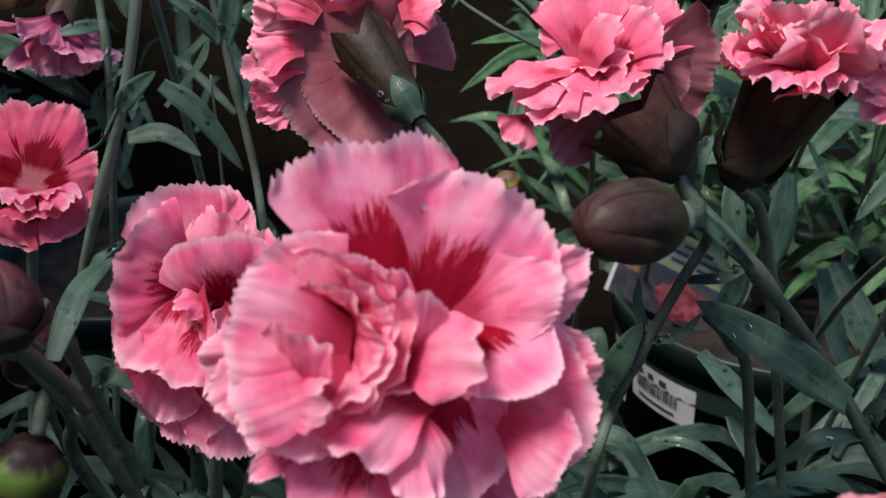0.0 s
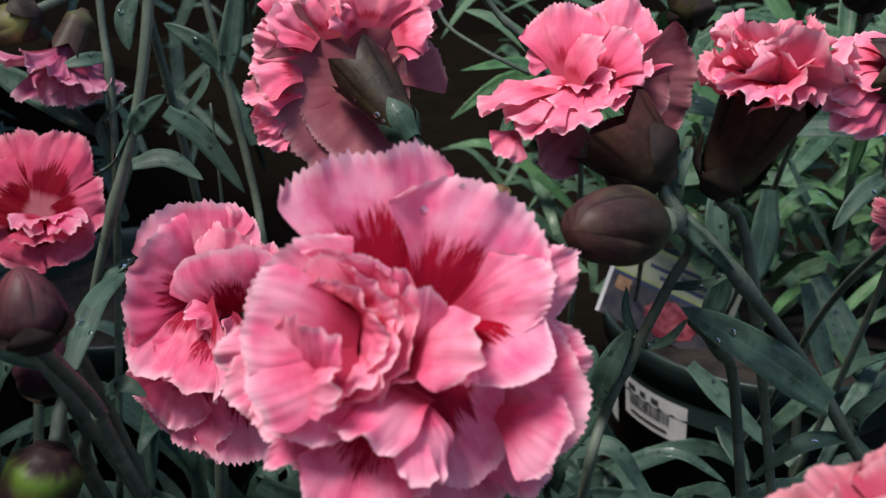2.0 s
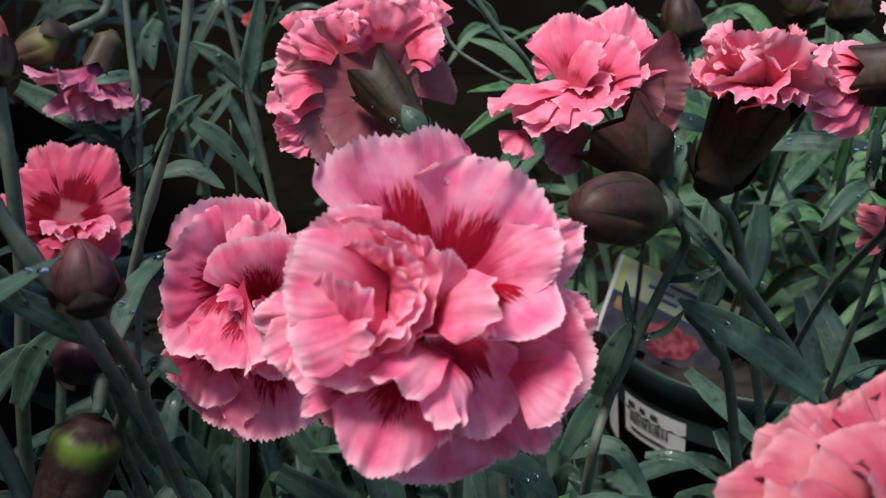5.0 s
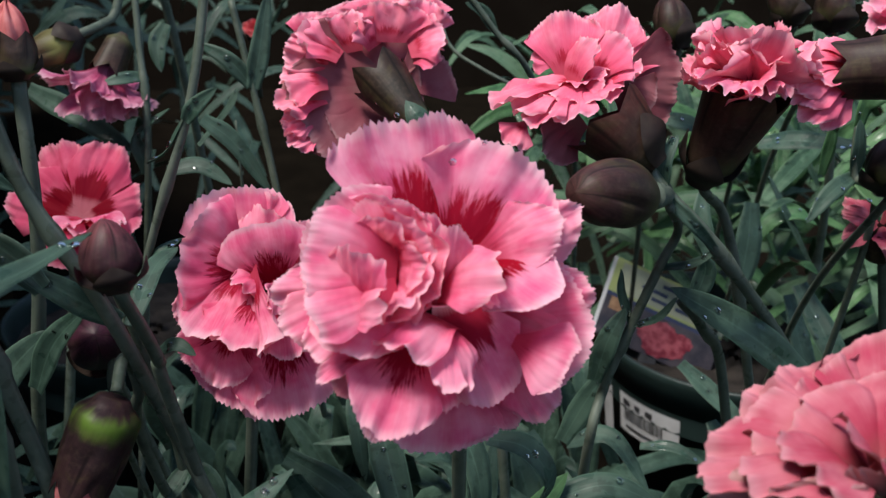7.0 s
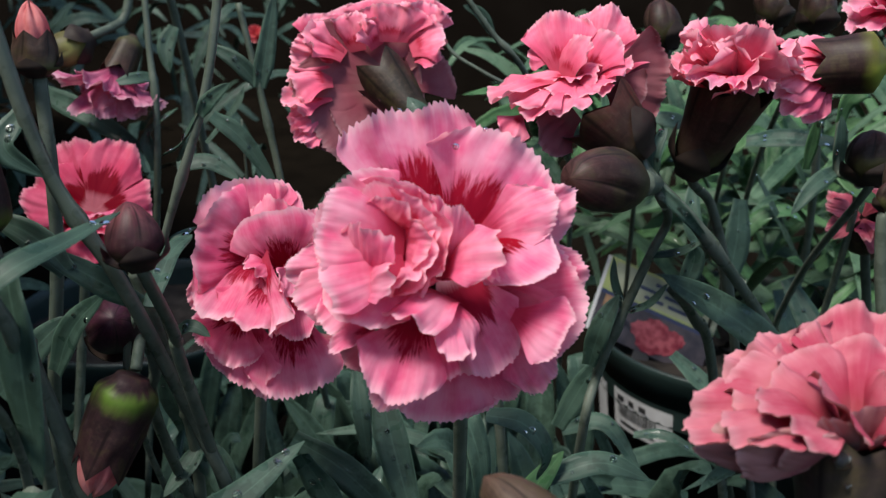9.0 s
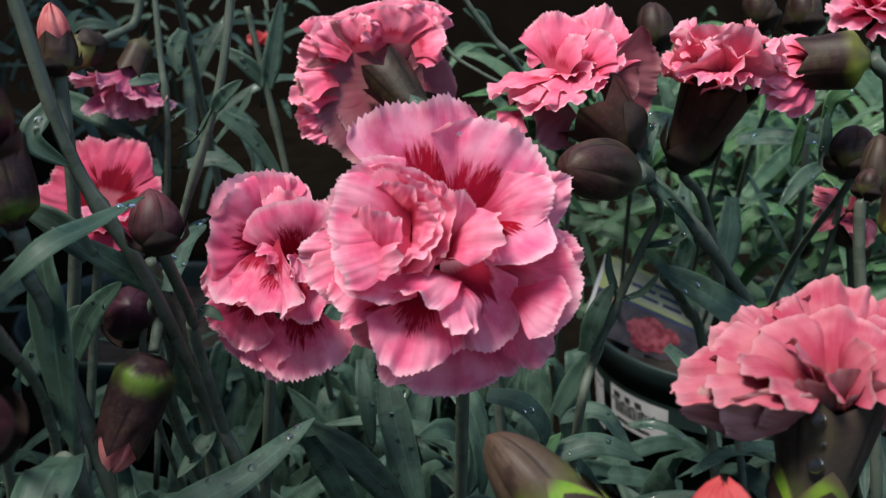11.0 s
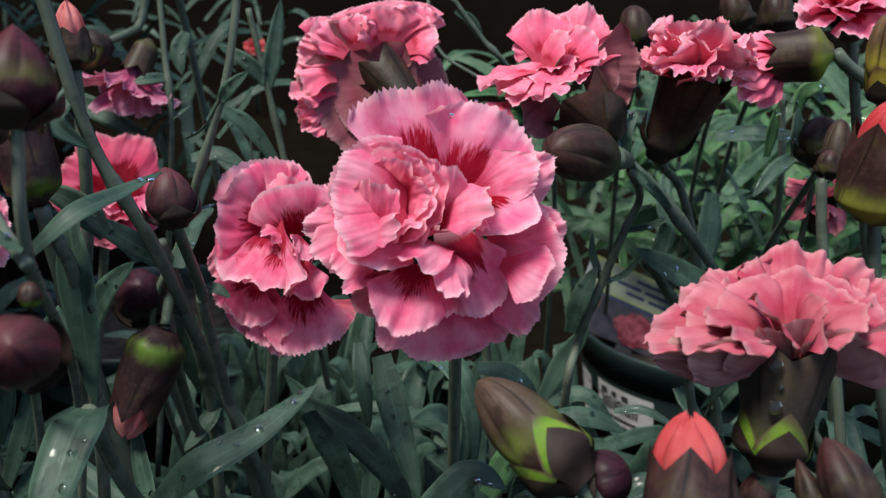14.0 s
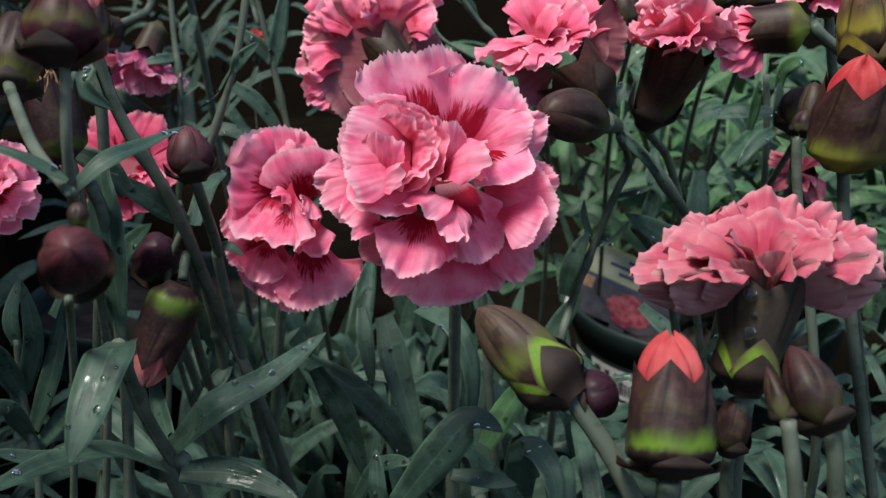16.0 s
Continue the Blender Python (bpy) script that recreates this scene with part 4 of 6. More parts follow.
# petals of the half-hidden bloom
p((-0.01417, 0.17666, 0.28156), (-0.01798, 0.17919, 0.29863), 0.02566, (-0.01, -0.90, 0.43), PALE, 201, ruffle=0.08, waves=2, round_=0.3, cup=0.08)
p((-0.01044, 0.17799, 0.28240), (-0.00779, 0.18011, 0.29703), 0.01420, (-0.01, -0.90, 0.43), PALE, 202, ruffle=0.096, waves=2)
p((-0.01058, 0.17474, 0.28222), (-0.00953, 0.17586, 0.29553), 0.01334, (-0.01, -0.85, 0.52), PALE, 203, ruffle=0.096, waves=1.6, cup=0.12, curl=0.1)
p((-0.01274, 0.16961, 0.28416), (-0.02301, 0.15989, 0.29231), 0.02836, (-0.10, -0.87, 0.48), RAYED, 204, ruffle=0.056, waves=1.8, round_=0.42, cup=0.12, curl=0.06, claw=0.2, crumple=0.09, fringe=0.7)
p((-0.00589, 0.16472, 0.28260), (-0.00913, 0.16185, 0.29655), 0.02218, (-0.05, -0.85, 0.52), RAYED, 205, ruffle=0.056, waves=1.4, round_=0.42, cup=0.16, curl=0.1, claw=0.25, crumple=0.09, fringe=0.4, roll_l=-0.25)
p((-0.00194, 0.16722, 0.28223), (0.00011, 0.16850, 0.29455), 0.01353, (0.09, -0.90, 0.43), PALE, 206, ruffle=0.08, waves=1.5, cup=0.1)
p((-0.01256, 0.16845, 0.28392), (-0.02087, 0.15330, 0.27720), 0.01981, (-0.20, -0.84, 0.51), PALE, 207, ruffle=0.064, waves=1.5, cup=0.12, curl=0.08, crumple=0.09, fringe=0.5)
p((-0.00750, 0.16272, 0.28144), (-0.01369, 0.15064, 0.27445), 0.02014, (-0.35, -0.76, 0.55), RAYED, 208, ruffle=0.064, waves=1.3, cup=0.16, curl=0.05, claw=0.3, crumple=0.09, fringe=0.4, roll_r=0.3)
p((-0.00974, 0.16274, 0.28730), (-0.00490, 0.14980, 0.27381), 0.01119, (-0.73, -0.60, 0.33), PALE, 209, ruffle=0.08, waves=1.5, cup=0.08, curl=-0.05, claw=0.2, fringe=0.3)
p((-0.00389, 0.16163, 0.27854), (-0.00321, 0.15165, 0.27162), 0.01192, (-0.10, -0.80, 0.60), PALE, 210, ruffle=0.08, waves=1.5, cup=0.12)
p((-0.00565, 0.16639, 0.27114), (-0.00358, 0.15511, 0.25630), 0.02417, (-0.01, -0.94, 0.34), RAYED, 211, ruffle=0.064, waves=2, round_=0.28, cup=0.08, curl=0.05, claw=0.25, fringe=1.2)
p((-0.01385, 0.16628, 0.27063), (-0.01494, 0.15633, 0.25790), 0.01986, (-0.01, -0.94, 0.34), PALE, 212, ruffle=0.088, waves=2.2, cup=0.08, curl=0.06, fringe=1.2)
p((-0.01626, 0.16607, 0.27145), (-0.02637, 0.16083, 0.26706), 0.01368, (-0.10, -0.85, 0.52), RAYED, 213, ruffle=0.08, waves=2, cup=0.08, curl=0.05, fringe=1.2)
p((-0.01532, 0.16468, 0.27205), (-0.01919, 0.15717, 0.26303), 0.01479, (-0.11, -0.90, 0.43), PALE, 214, ruffle=0.08, waves=2, cup=0.1, curl=0.05)
p((-0.01878, 0.17215, 0.27785), (-0.02806, 0.16743, 0.27199), 0.01268, (-0.11, -0.90, 0.43), PALE, 215, ruffle=0.08, waves=2, cup=0.08)
p((-0.00120, 0.16846, 0.26524), (0.00467, 0.16374, 0.25827), 0.01531, (-0.01, -0.94, 0.34), PLAIN, 216, ruffle=0.08, cup=0.06)
p((-0.00548, 0.16259, 0.28406), (-0.00254, 0.15309, 0.28144), 0.00946, (0.74, -0.53, 0.41), PALE, 217, ruffle=0.096, waves=1.4, cup=0.12)
p((-0.00825, 0.16449, 0.28337), (-0.01206, 0.15652, 0.28625), 0.00739, (0.21, -0.48, 0.85), PALE, 218, ruffle=0.096, waves=1.4, cup=0.14, curl=0.1, fringe=0.4)
p((-0.01111, 0.16677, 0.26620), (-0.01015, 0.15909, 0.25392), 0.01639, (-0.01, -0.94, 0.34), PALE, 220, ruffle=0.08, waves=2, cup=0.06, fringe=1.2)

# the bloom seen from behind
back = carnation("pink carnation seen from behind with its wet calyx", (0.04966, 0.21774, 0.14838))
stem(back, [(0.04966, 0.21774, 0.14838), (0.04052, 0.20778, 0.26136), (0.03331, 0.20877, 0.29025), (0.02540, 0.20803, 0.30236)], 0.0015, 0.0014, (0.4,))
cb, ct = (0.02589, 0.20735, 0.30198), (0.01332, 0.22215, 0.31471)
cal = calyx(back, cb, ct, 0.0038, 0.0070, calyx_mat("calyx_wet", (0.020, 0.014, 0.009), (0.05, 0.055, 0.025), 0.02, 0.20, (0.035, 0.012, 0.010)), tooth=0.2)
bracts(cal, cb, V(ct) - V(cb), 0.0040, 0.009, 4, LEAF, 3)
# undersides spread round the calyx, their shade put into the BACK colour
FACE = V((0, 0, 0))
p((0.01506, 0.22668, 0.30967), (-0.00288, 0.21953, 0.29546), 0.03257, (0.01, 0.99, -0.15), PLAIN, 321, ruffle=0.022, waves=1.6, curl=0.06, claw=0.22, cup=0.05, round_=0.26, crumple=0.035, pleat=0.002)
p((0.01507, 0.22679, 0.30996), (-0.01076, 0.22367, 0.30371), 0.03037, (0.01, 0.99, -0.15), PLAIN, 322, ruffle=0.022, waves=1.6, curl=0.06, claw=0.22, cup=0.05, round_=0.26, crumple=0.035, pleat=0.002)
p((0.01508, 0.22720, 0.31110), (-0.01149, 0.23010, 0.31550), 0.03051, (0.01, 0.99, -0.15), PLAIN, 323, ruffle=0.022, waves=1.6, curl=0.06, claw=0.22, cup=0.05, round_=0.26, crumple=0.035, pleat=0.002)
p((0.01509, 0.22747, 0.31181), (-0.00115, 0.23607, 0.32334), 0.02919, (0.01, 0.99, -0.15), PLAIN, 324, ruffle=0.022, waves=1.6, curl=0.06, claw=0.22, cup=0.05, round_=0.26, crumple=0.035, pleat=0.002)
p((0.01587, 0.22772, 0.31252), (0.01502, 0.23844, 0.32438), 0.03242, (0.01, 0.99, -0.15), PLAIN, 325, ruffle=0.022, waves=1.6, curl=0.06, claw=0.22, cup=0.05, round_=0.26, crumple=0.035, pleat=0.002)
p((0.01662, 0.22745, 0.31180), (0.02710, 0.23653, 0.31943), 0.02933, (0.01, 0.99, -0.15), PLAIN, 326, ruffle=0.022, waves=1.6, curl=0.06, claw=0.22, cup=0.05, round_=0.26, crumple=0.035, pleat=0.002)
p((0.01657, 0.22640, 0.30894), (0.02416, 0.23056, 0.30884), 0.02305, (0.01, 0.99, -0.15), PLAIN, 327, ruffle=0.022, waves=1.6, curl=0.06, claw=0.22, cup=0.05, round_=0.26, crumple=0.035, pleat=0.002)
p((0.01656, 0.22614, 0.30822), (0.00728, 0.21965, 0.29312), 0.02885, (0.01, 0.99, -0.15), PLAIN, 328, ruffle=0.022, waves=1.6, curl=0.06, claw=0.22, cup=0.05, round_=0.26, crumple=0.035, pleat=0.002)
p((-0.00077, 0.22497, 0.30897), (-0.01301, 0.22073, 0.30873), 0.01379, (-0.74, -0.52, 0.42), ROSE, 340, ruffle=0.1, waves=1.7, claw=0.35, curl=0.0, cup=0.02, crumple=0.14, fringe=1.3)
p((-0.00026, 0.22652, 0.31323), (-0.01112, 0.22315, 0.31543), 0.02023, (-0.30, -0.58, 0.75), ROSE, 341, ruffle=0.15, waves=2.6, claw=0.35, curl=0.12, cup=0.12, crumple=0.14, fringe=1.3)
p((0.00223, 0.22804, 0.31747), (-0.01043, 0.22559, 0.32214), 0.01768, (-0.76, -0.56, 0.33), ROSE, 342, ruffle=0.12, waves=3.1, claw=0.35, curl=0.05, cup=0.06, crumple=0.14, fringe=1.3)
p((0.00346, 0.22865, 0.31916), (-0.00587, 0.22768, 0.32796), 0.02098, (-0.10, -0.42, 0.90), ROSE, 343, ruffle=0.1, waves=2.2, claw=0.35, curl=0.0, cup=0.0, crumple=0.14, fringe=1.3)
p((0.00620, 0.22882, 0.31970), (0.00309, 0.22828, 0.32983), 0.01918, (-0.53, -0.54, 0.65), ROSE, 344, ruffle=0.15, waves=1.7, claw=0.35, curl=0.12, cup=0.02, crumple=0.14, fringe=1.3)
p((0.01196, 0.22917, 0.32078), (0.00993, 0.22789, 0.32892), 0.01559, (0.42, -0.52, 0.74), ROSE, 345, ruffle=0.12, waves=2.6, claw=0.35, curl=0.05, cup=0.12, crumple=0.14, fringe=1.3)
p((0.01531, 0.22959, 0.32203), (0.01564, 0.22905, 0.33222), 0.02548, (0.00, -0.55, 0.84), ROSE, 346, ruffle=0.1, waves=3.1, claw=0.35, curl=0.0, cup=0.06, crumple=0.14, fringe=1.3)
p((0.02213, 0.22977, 0.32267), (0.02428, 0.22915, 0.33269), 0.01948, (0.20, -0.54, 0.82), ROSE, 347, ruffle=0.15, waves=2.2, claw=0.35, curl=0.12, cup=0.0, crumple=0.14, fringe=1.3)
p((0.02059, 0.22901, 0.32055), (0.02955, 0.22673, 0.32620), 0.01798, (0.39, -0.57, 0.72), ROSE, 348, ruffle=0.12, waves=1.7, claw=0.35, curl=0.05, cup=0.02, crumple=0.14, fringe=1.3)
p((0.02207, 0.22821, 0.31840), (0.02887, 0.22470, 0.32061), 0.01199, (0.50, -0.66, 0.56), ROSE, 349, ruffle=0.1, waves=2.6, claw=0.35, curl=0.0, cup=0.12, crumple=0.14, fringe=1.3)
p((-0.00235, 0.22333, 0.30444), (-0.01159, 0.21887, 0.30368), 0.01124, (-0.53, -0.75, 0.39), ROSE, 350, ruffle=0.15, waves=3.1, claw=0.35, curl=0.12, cup=0.06, crumple=0.14, fringe=1.3)
p((-0.00241, 0.22203, 0.30088), (-0.00943, 0.21716, 0.29904), 0.00974, (-0.41, -0.85, 0.32), ROSE, 351, ruffle=0.12, waves=2.2, claw=0.35, curl=0.05, cup=0.0, crumple=0.14, fringe=1.3)
p((-0.00552, 0.23976, 0.32170), (-0.00530, 0.24132, 0.32888), 0.01410, (-0.00, -0.65, 0.76), ROSE, 355, ruffle=0.09, waves=2.4, claw=0.5, curl=0.05, fringe=1.3)
p((0.00393, 0.24045, 0.32381), (0.00177, 0.24176, 0.33028), 0.02037, (-0.00, -0.65, 0.76), ROSE, 356, ruffle=0.09, waves=2.4, claw=0.5, curl=0.05, fringe=1.3)
p((0.01496, 0.24112, 0.32591), (0.01479, 0.24268, 0.33308), 0.02663, (-0.00, -0.65, 0.76), ROSE, 357, ruffle=0.09, waves=2.4, claw=0.5, curl=0.05, fringe=1.3)
p((0.02281, 0.24103, 0.32583), (0.02371, 0.24257, 0.33299), 0.01880, (-0.00, -0.65, 0.76), ROSE, 358, ruffle=0.09, waves=2.4, claw=0.5, curl=0.05, fringe=1.3)

# the bloom on the long leaning stalk
lean_ = carnation("pink carnation in side view on a leaning stalk with a bud", (0.22990, 0.20891, 0.06737))
stem(lean_, [(0.22990, 0.20891, 0.06737), (0.13474, 0.21018, 0.22101), (0.09123, 0.18004, 0.28096), (0.07570, 0.17677, 0.29819), (0.07318, 0.17832, 0.30323)], 0.0015, 0.0013, (0.25, 0.5, 0.75))
cb, ct = (0.07407, 0.17811, 0.30270), (0.06337, 0.18179, 0.31307)
cal = calyx(lean_, cb, ct, 0.0060, 0.0088, MAROON, tooth=0.18)
bracts(cal, cb, V(ct) - V(cb), 0.0066, 0.010, 4, None, 4)
# skirt and upright petals
p((0.05591, 0.18664, 0.32035), (0.05469, 0.19035, 0.33341), 0.01780, (-0.10, -0.85, 0.52), ROSE, 401, ruffle=0.09, waves=1.8, cup=0.1, claw=0.25, round_=0.26)
p((0.06428, 0.19122, 0.32143), (0.06773, 0.19603, 0.33471), 0.01624, (-0.01, -0.85, 0.52), ROSE, 402, ruffle=0.105, waves=2, claw=0.3)
p((0.06148, 0.18557, 0.32046), (0.06694, 0.18659, 0.32925), 0.01325, (-0.19, -0.78, 0.59), ROSE, 403, ruffle=0.09, waves=1.6, cup=0.14, claw=0.3)
p((0.06946, 0.19071, 0.32016), (0.07348, 0.19355, 0.32805), 0.01299, (0.19, -0.84, 0.51), ROSE, 404, ruffle=0.09, waves=1.8, claw=0.3)
p((0.06814, 0.19006, 0.31834), (0.08100, 0.19244, 0.31934), 0.02352, (0.11, 0.99, 0.07), PLAIN, 405, ruffle=0.045, waves=1.5, cup=0.06, round_=0.22, claw=0.3, crumple=0.03)
p((0.06709, 0.18763, 0.31749), (0.07456, 0.18820, 0.31339), 0.01424, (0.11, 0.99, 0.07), PLAIN, 406, ruffle=0.045, waves=1.5, claw=0.3, crumple=0.03)
p((0.05482, 0.18413, 0.31927), (0.03908, 0.18220, 0.31654), 0.01008, (-0.15, -0.25, 0.96), ROSE, 410, ruffle=0.068, waves=2.0, cup=0.1, curl=0.0, round_=0.3, claw=0.3, crumple=0.05, fringe=0.6)
p((0.05593, 0.18411, 0.31926), (0.04337, 0.18029, 0.31433), 0.01130, (-0.15, -0.25, 0.96), ROSE, 411, ruffle=0.068, waves=2.0, cup=0.1, curl=0.0, round_=0.3, claw=0.3, crumple=0.05, fringe=0.6)
p((0.05681, 0.18410, 0.31925), (0.04664, 0.17742, 0.31237), 0.01249, (-0.15, -0.25, 0.96), ROSE, 412, ruffle=0.068, waves=2.0, cup=0.1, curl=0.0, round_=0.3, claw=0.3, crumple=0.05, fringe=0.6)
p((0.05861, 0.18408, 0.31923), (0.05346, 0.17561, 0.31341), 0.01366, (-0.15, -0.25, 0.96), ROSE, 413, ruffle=0.068, waves=2.0, cup=0.1, curl=0.0, round_=0.3, claw=0.3, crumple=0.05, fringe=0.6)
p((0.06035, 0.18406, 0.31922), (0.06026, 0.17679, 0.31680), 0.01304, (-0.15, -0.25, 0.96), ROSE, 414, ruffle=0.068, waves=2.0, cup=0.1, curl=0.0, round_=0.3, claw=0.3, crumple=0.05, fringe=0.6)
p((0.06193, 0.18404, 0.31920), (0.06684, 0.18006, 0.32008), 0.01249, (-0.15, -0.25, 0.96), ROSE, 415, ruffle=0.068, waves=2.0, cup=0.1, curl=0.0, round_=0.3, claw=0.3, crumple=0.05, fringe=0.6)
p((0.06294, 0.18403, 0.31919), (0.07129, 0.18338, 0.32345), 0.01005, (-0.15, -0.25, 0.96), ROSE, 416, ruffle=0.068, waves=2.0, cup=0.1, curl=0.0, round_=0.3, claw=0.3, crumple=0.05, fringe=0.6)
p((0.05893, 0.18516, 0.31930), (0.04675, 0.18388, 0.31841), 0.01013, (-0.31, -0.46, 0.83), ROSE, 420, ruffle=0.12, waves=1.6, cup=0.14, curl=0.12, claw=0.3)
p((0.05893, 0.18516, 0.31930), (0.05143, 0.18040, 0.31772), 0.01129, (-0.31, -0.46, 0.83), ROSE, 421, ruffle=0.12, waves=1.6, cup=0.14, curl=0.12, claw=0.3)
p((0.05893, 0.18516, 0.31930), (0.05693, 0.18039, 0.32076), 0.01001, (-0.31, -0.46, 0.83), ROSE, 422, ruffle=0.12, waves=1.6, cup=0.14, curl=0.12, claw=0.3)
p((0.05893, 0.18516, 0.31930), (0.06333, 0.18204, 0.32251), 0.01129, (-0.31, -0.46, 0.83), ROSE, 423, ruffle=0.12, waves=1.6, cup=0.14, curl=0.12, claw=0.3)
p((0.05625, 0.18419, 0.31950), (0.05954, 0.18346, 0.32923), 0.01061, (-0.80, -0.52, 0.31), ROSE, 426, ruffle=0.105, waves=1.6, cup=0.1, claw=0.5)
p((0.05416, 0.18854, 0.32261), (0.04832, 0.18839, 0.32499), 0.00767, (-0.21, -0.76, 0.61), ROSE, 427, ruffle=0.105, waves=1.6)
p((0.04675, 0.18249, 0.31167), (0.04273, 0.17905, 0.30799), 0.00947, (-0.11, -0.78, 0.62), ROSE, 428, ruffle=0.135, waves=2)
p((0.05882, 0.18255, 0.31214), (0.05046, 0.17996, 0.30483), 0.01396, (-0.09, 0.98, 0.18), PLAIN, 429, ruffle=0.045, waves=2.0, claw=0.3)
bud(lean_, (0.06940, 0.15920, 0.30220), (0.05190, 0.14190, 0.30850), 0.00655, GREENBUD, fat=0.50, seed=41, bract=False, label="fat closed bud, olive and dark purple", point=0.42, scale=0.2)
bud(lean_, (0.04386, 0.18118, 0.29673), (0.04197, 0.18110, 0.30119), 0.0026, YELLOWBUD, fat=0.5, seed=43, bract=False, label="small yellow-green bud")
stem(lean_, [(0.07625, 0.17507, 0.29760), (0.07235, 0.16370, 0.30080), (0.06900, 0.15880, 0.30235)], 0.0016, 0.0030)

# the flat-topped bloom and its half-open neighbour
flat = carnation("pink carnation seen from the side with a dark calyx", (0.14763, 0.23746, 0.08055))
stem(flat, [(0.14763, 0.23746, 0.08055), (0.10935, 0.22159, 0.25621), (0.09002, 0.19956, 0.29303)], 0.0013, 0.0013, (0.5,))
cb, ct = (0.08926, 0.19847, 0.29275), (0.09722, 0.19285, 0.31723)
cal = calyx(flat, cb, ct, 0.0058, 0.0092, MAROON, tooth=0.20)
bracts(cal, cb, V(ct) - V(cb), 0.0066, 0.011, 4, None, 5)
FACE = V((0.0, -0.85, 0.5))
p((0.09383, 0.18490, 0.31955), (0.08147, 0.18157, 0.32064), 0.01195, (0.1, 0.6, 1.3), PINK, 421, ruffle=0.06, curl=0.02)
p((0.09421, 0.18468, 0.31895), (0.08641, 0.17396, 0.32089), 0.01237, (0.1, 0.7, 1.4), PINK, 422, ruffle=0.07)
p((0.09509, 0.18467, 0.31894), (0.09399, 0.17378, 0.32058), 0.01237, (0.0, 0.7, 1.4), ROSE, 423, ruffle=0.09)
p((0.09603, 0.18577, 0.31937), (0.10165, 0.17785, 0.31880), 0.01123, (-0.3, 0.6, 1.2), ROSE, 424, ruffle=0.09)
bloom(cal, (0.09574, 0.18819, 0.31548), (0.02, 0.12, 0.98), 0.01744, ((6, 18, 1.0, 0.0), (6, 40, 1.0, 0.02), (5, 62, 0.98, 0.02), (3, 80, 0.9, 0.0)), ROSE, 44, 1.1, 0.12, twist=0.9)
half = carnation("half-open pink carnation lying sideways from its dark calyx", (0.21538, 0.23072, 0.16959))
stem(half, [(0.21538, 0.23072, 0.16959), (0.15302, 0.19094, 0.29548), (0.12917, 0.18382, 0.32268)], 0.0017, 0.0017)
cb, ct = (0.12810, 0.18293, 0.32283), (0.11364, 0.18720, 0.32108)
cal = calyx(half, cb, ct, 0.0070, 0.0062, SPENTBUD, tooth=0.2)
# petals fanned from the tube
FACE = V((0, 0, 0))
p((0.11583, 0.18796, 0.32322), (0.10676, 0.19107, 0.32568), 0.00965, (0.00, -0.42, 0.91), ROSE, 450, ruffle=0.05, waves=1.6, cup=0.12, curl=0.05, round_=0.3, claw=0.35, crumple=0.05, fringe=0.8)
p((0.11581, 0.18744, 0.32178), (0.10302, 0.18777, 0.32239), 0.01024, (0.01, -0.29, 0.96), ROSE, 451, ruffle=0.05, waves=1.6, cup=0.12, curl=0.05, round_=0.3, claw=0.35, crumple=0.05, fringe=0.8)
p((0.11579, 0.18700, 0.32057), (0.10098, 0.18439, 0.31891), 0.01209, (-0.10, -0.54, 0.83), ROSE, 452, ruffle=0.05, waves=1.6, cup=0.12, curl=0.05, round_=0.3, claw=0.35, crumple=0.05, fringe=0.8)
p((0.11616, 0.18664, 0.31961), (0.10285, 0.18228, 0.31609), 0.01079, (-0.10, -0.71, 0.69), ROSE, 453, ruffle=0.05, waves=1.6, cup=0.12, curl=0.05, round_=0.3, claw=0.35, crumple=0.05, fringe=0.8)
p((0.11615, 0.18620, 0.31841), (0.10544, 0.18181, 0.31195), 0.00954, (-0.20, -0.84, 0.51), ROSE, 454, ruffle=0.05, waves=1.6, cup=0.12, curl=0.05, round_=0.3, claw=0.35, crumple=0.05, fringe=0.8)
p((0.11652, 0.18598, 0.31780), (0.11089, 0.18293, 0.30932), 0.00768, (-0.20, -0.92, 0.34), ROSE, 455, ruffle=0.05, waves=1.6, cup=0.12, curl=0.05, round_=0.3, claw=0.35, crumple=0.05, fringe=0.8)
p((0.11581, 0.18730, 0.32142), (0.10633, 0.18296, 0.32097), 0.01012, (-0.10, -0.42, 0.90), ROSE, 456, ruffle=0.05, waves=1.6, cup=0.12, curl=0.05, round_=0.3, claw=0.35, crumple=0.05, fringe=0.8)
p((0.11623, 0.18818, 0.32382), (0.11210, 0.19375, 0.32732), 0.00777, (0.10, -0.42, 0.90), ROSE, 457, ruffle=0.05, waves=1.6, cup=0.12, curl=0.05, round_=0.3, claw=0.35, crumple=0.05, fringe=0.8)

# the deep-eyed bloom
eyed = carnation("open pink carnation with a deep crimson eye and pale throat", (-0.10798, 0.24409, 0.10153))
stem(eyed, [(-0.10798, 0.24409, 0.10153), (-0.09375, 0.25776, 0.20586), (-0.08302, 0.25586, 0.26038)], 0.0016, 0.0015)
cal = calyx(eyed, (-0.08342, 0.25544, 0.25698), (-0.07855, 0.24769, 0.27123), 0.0042, 0.0055, DARKBUD)
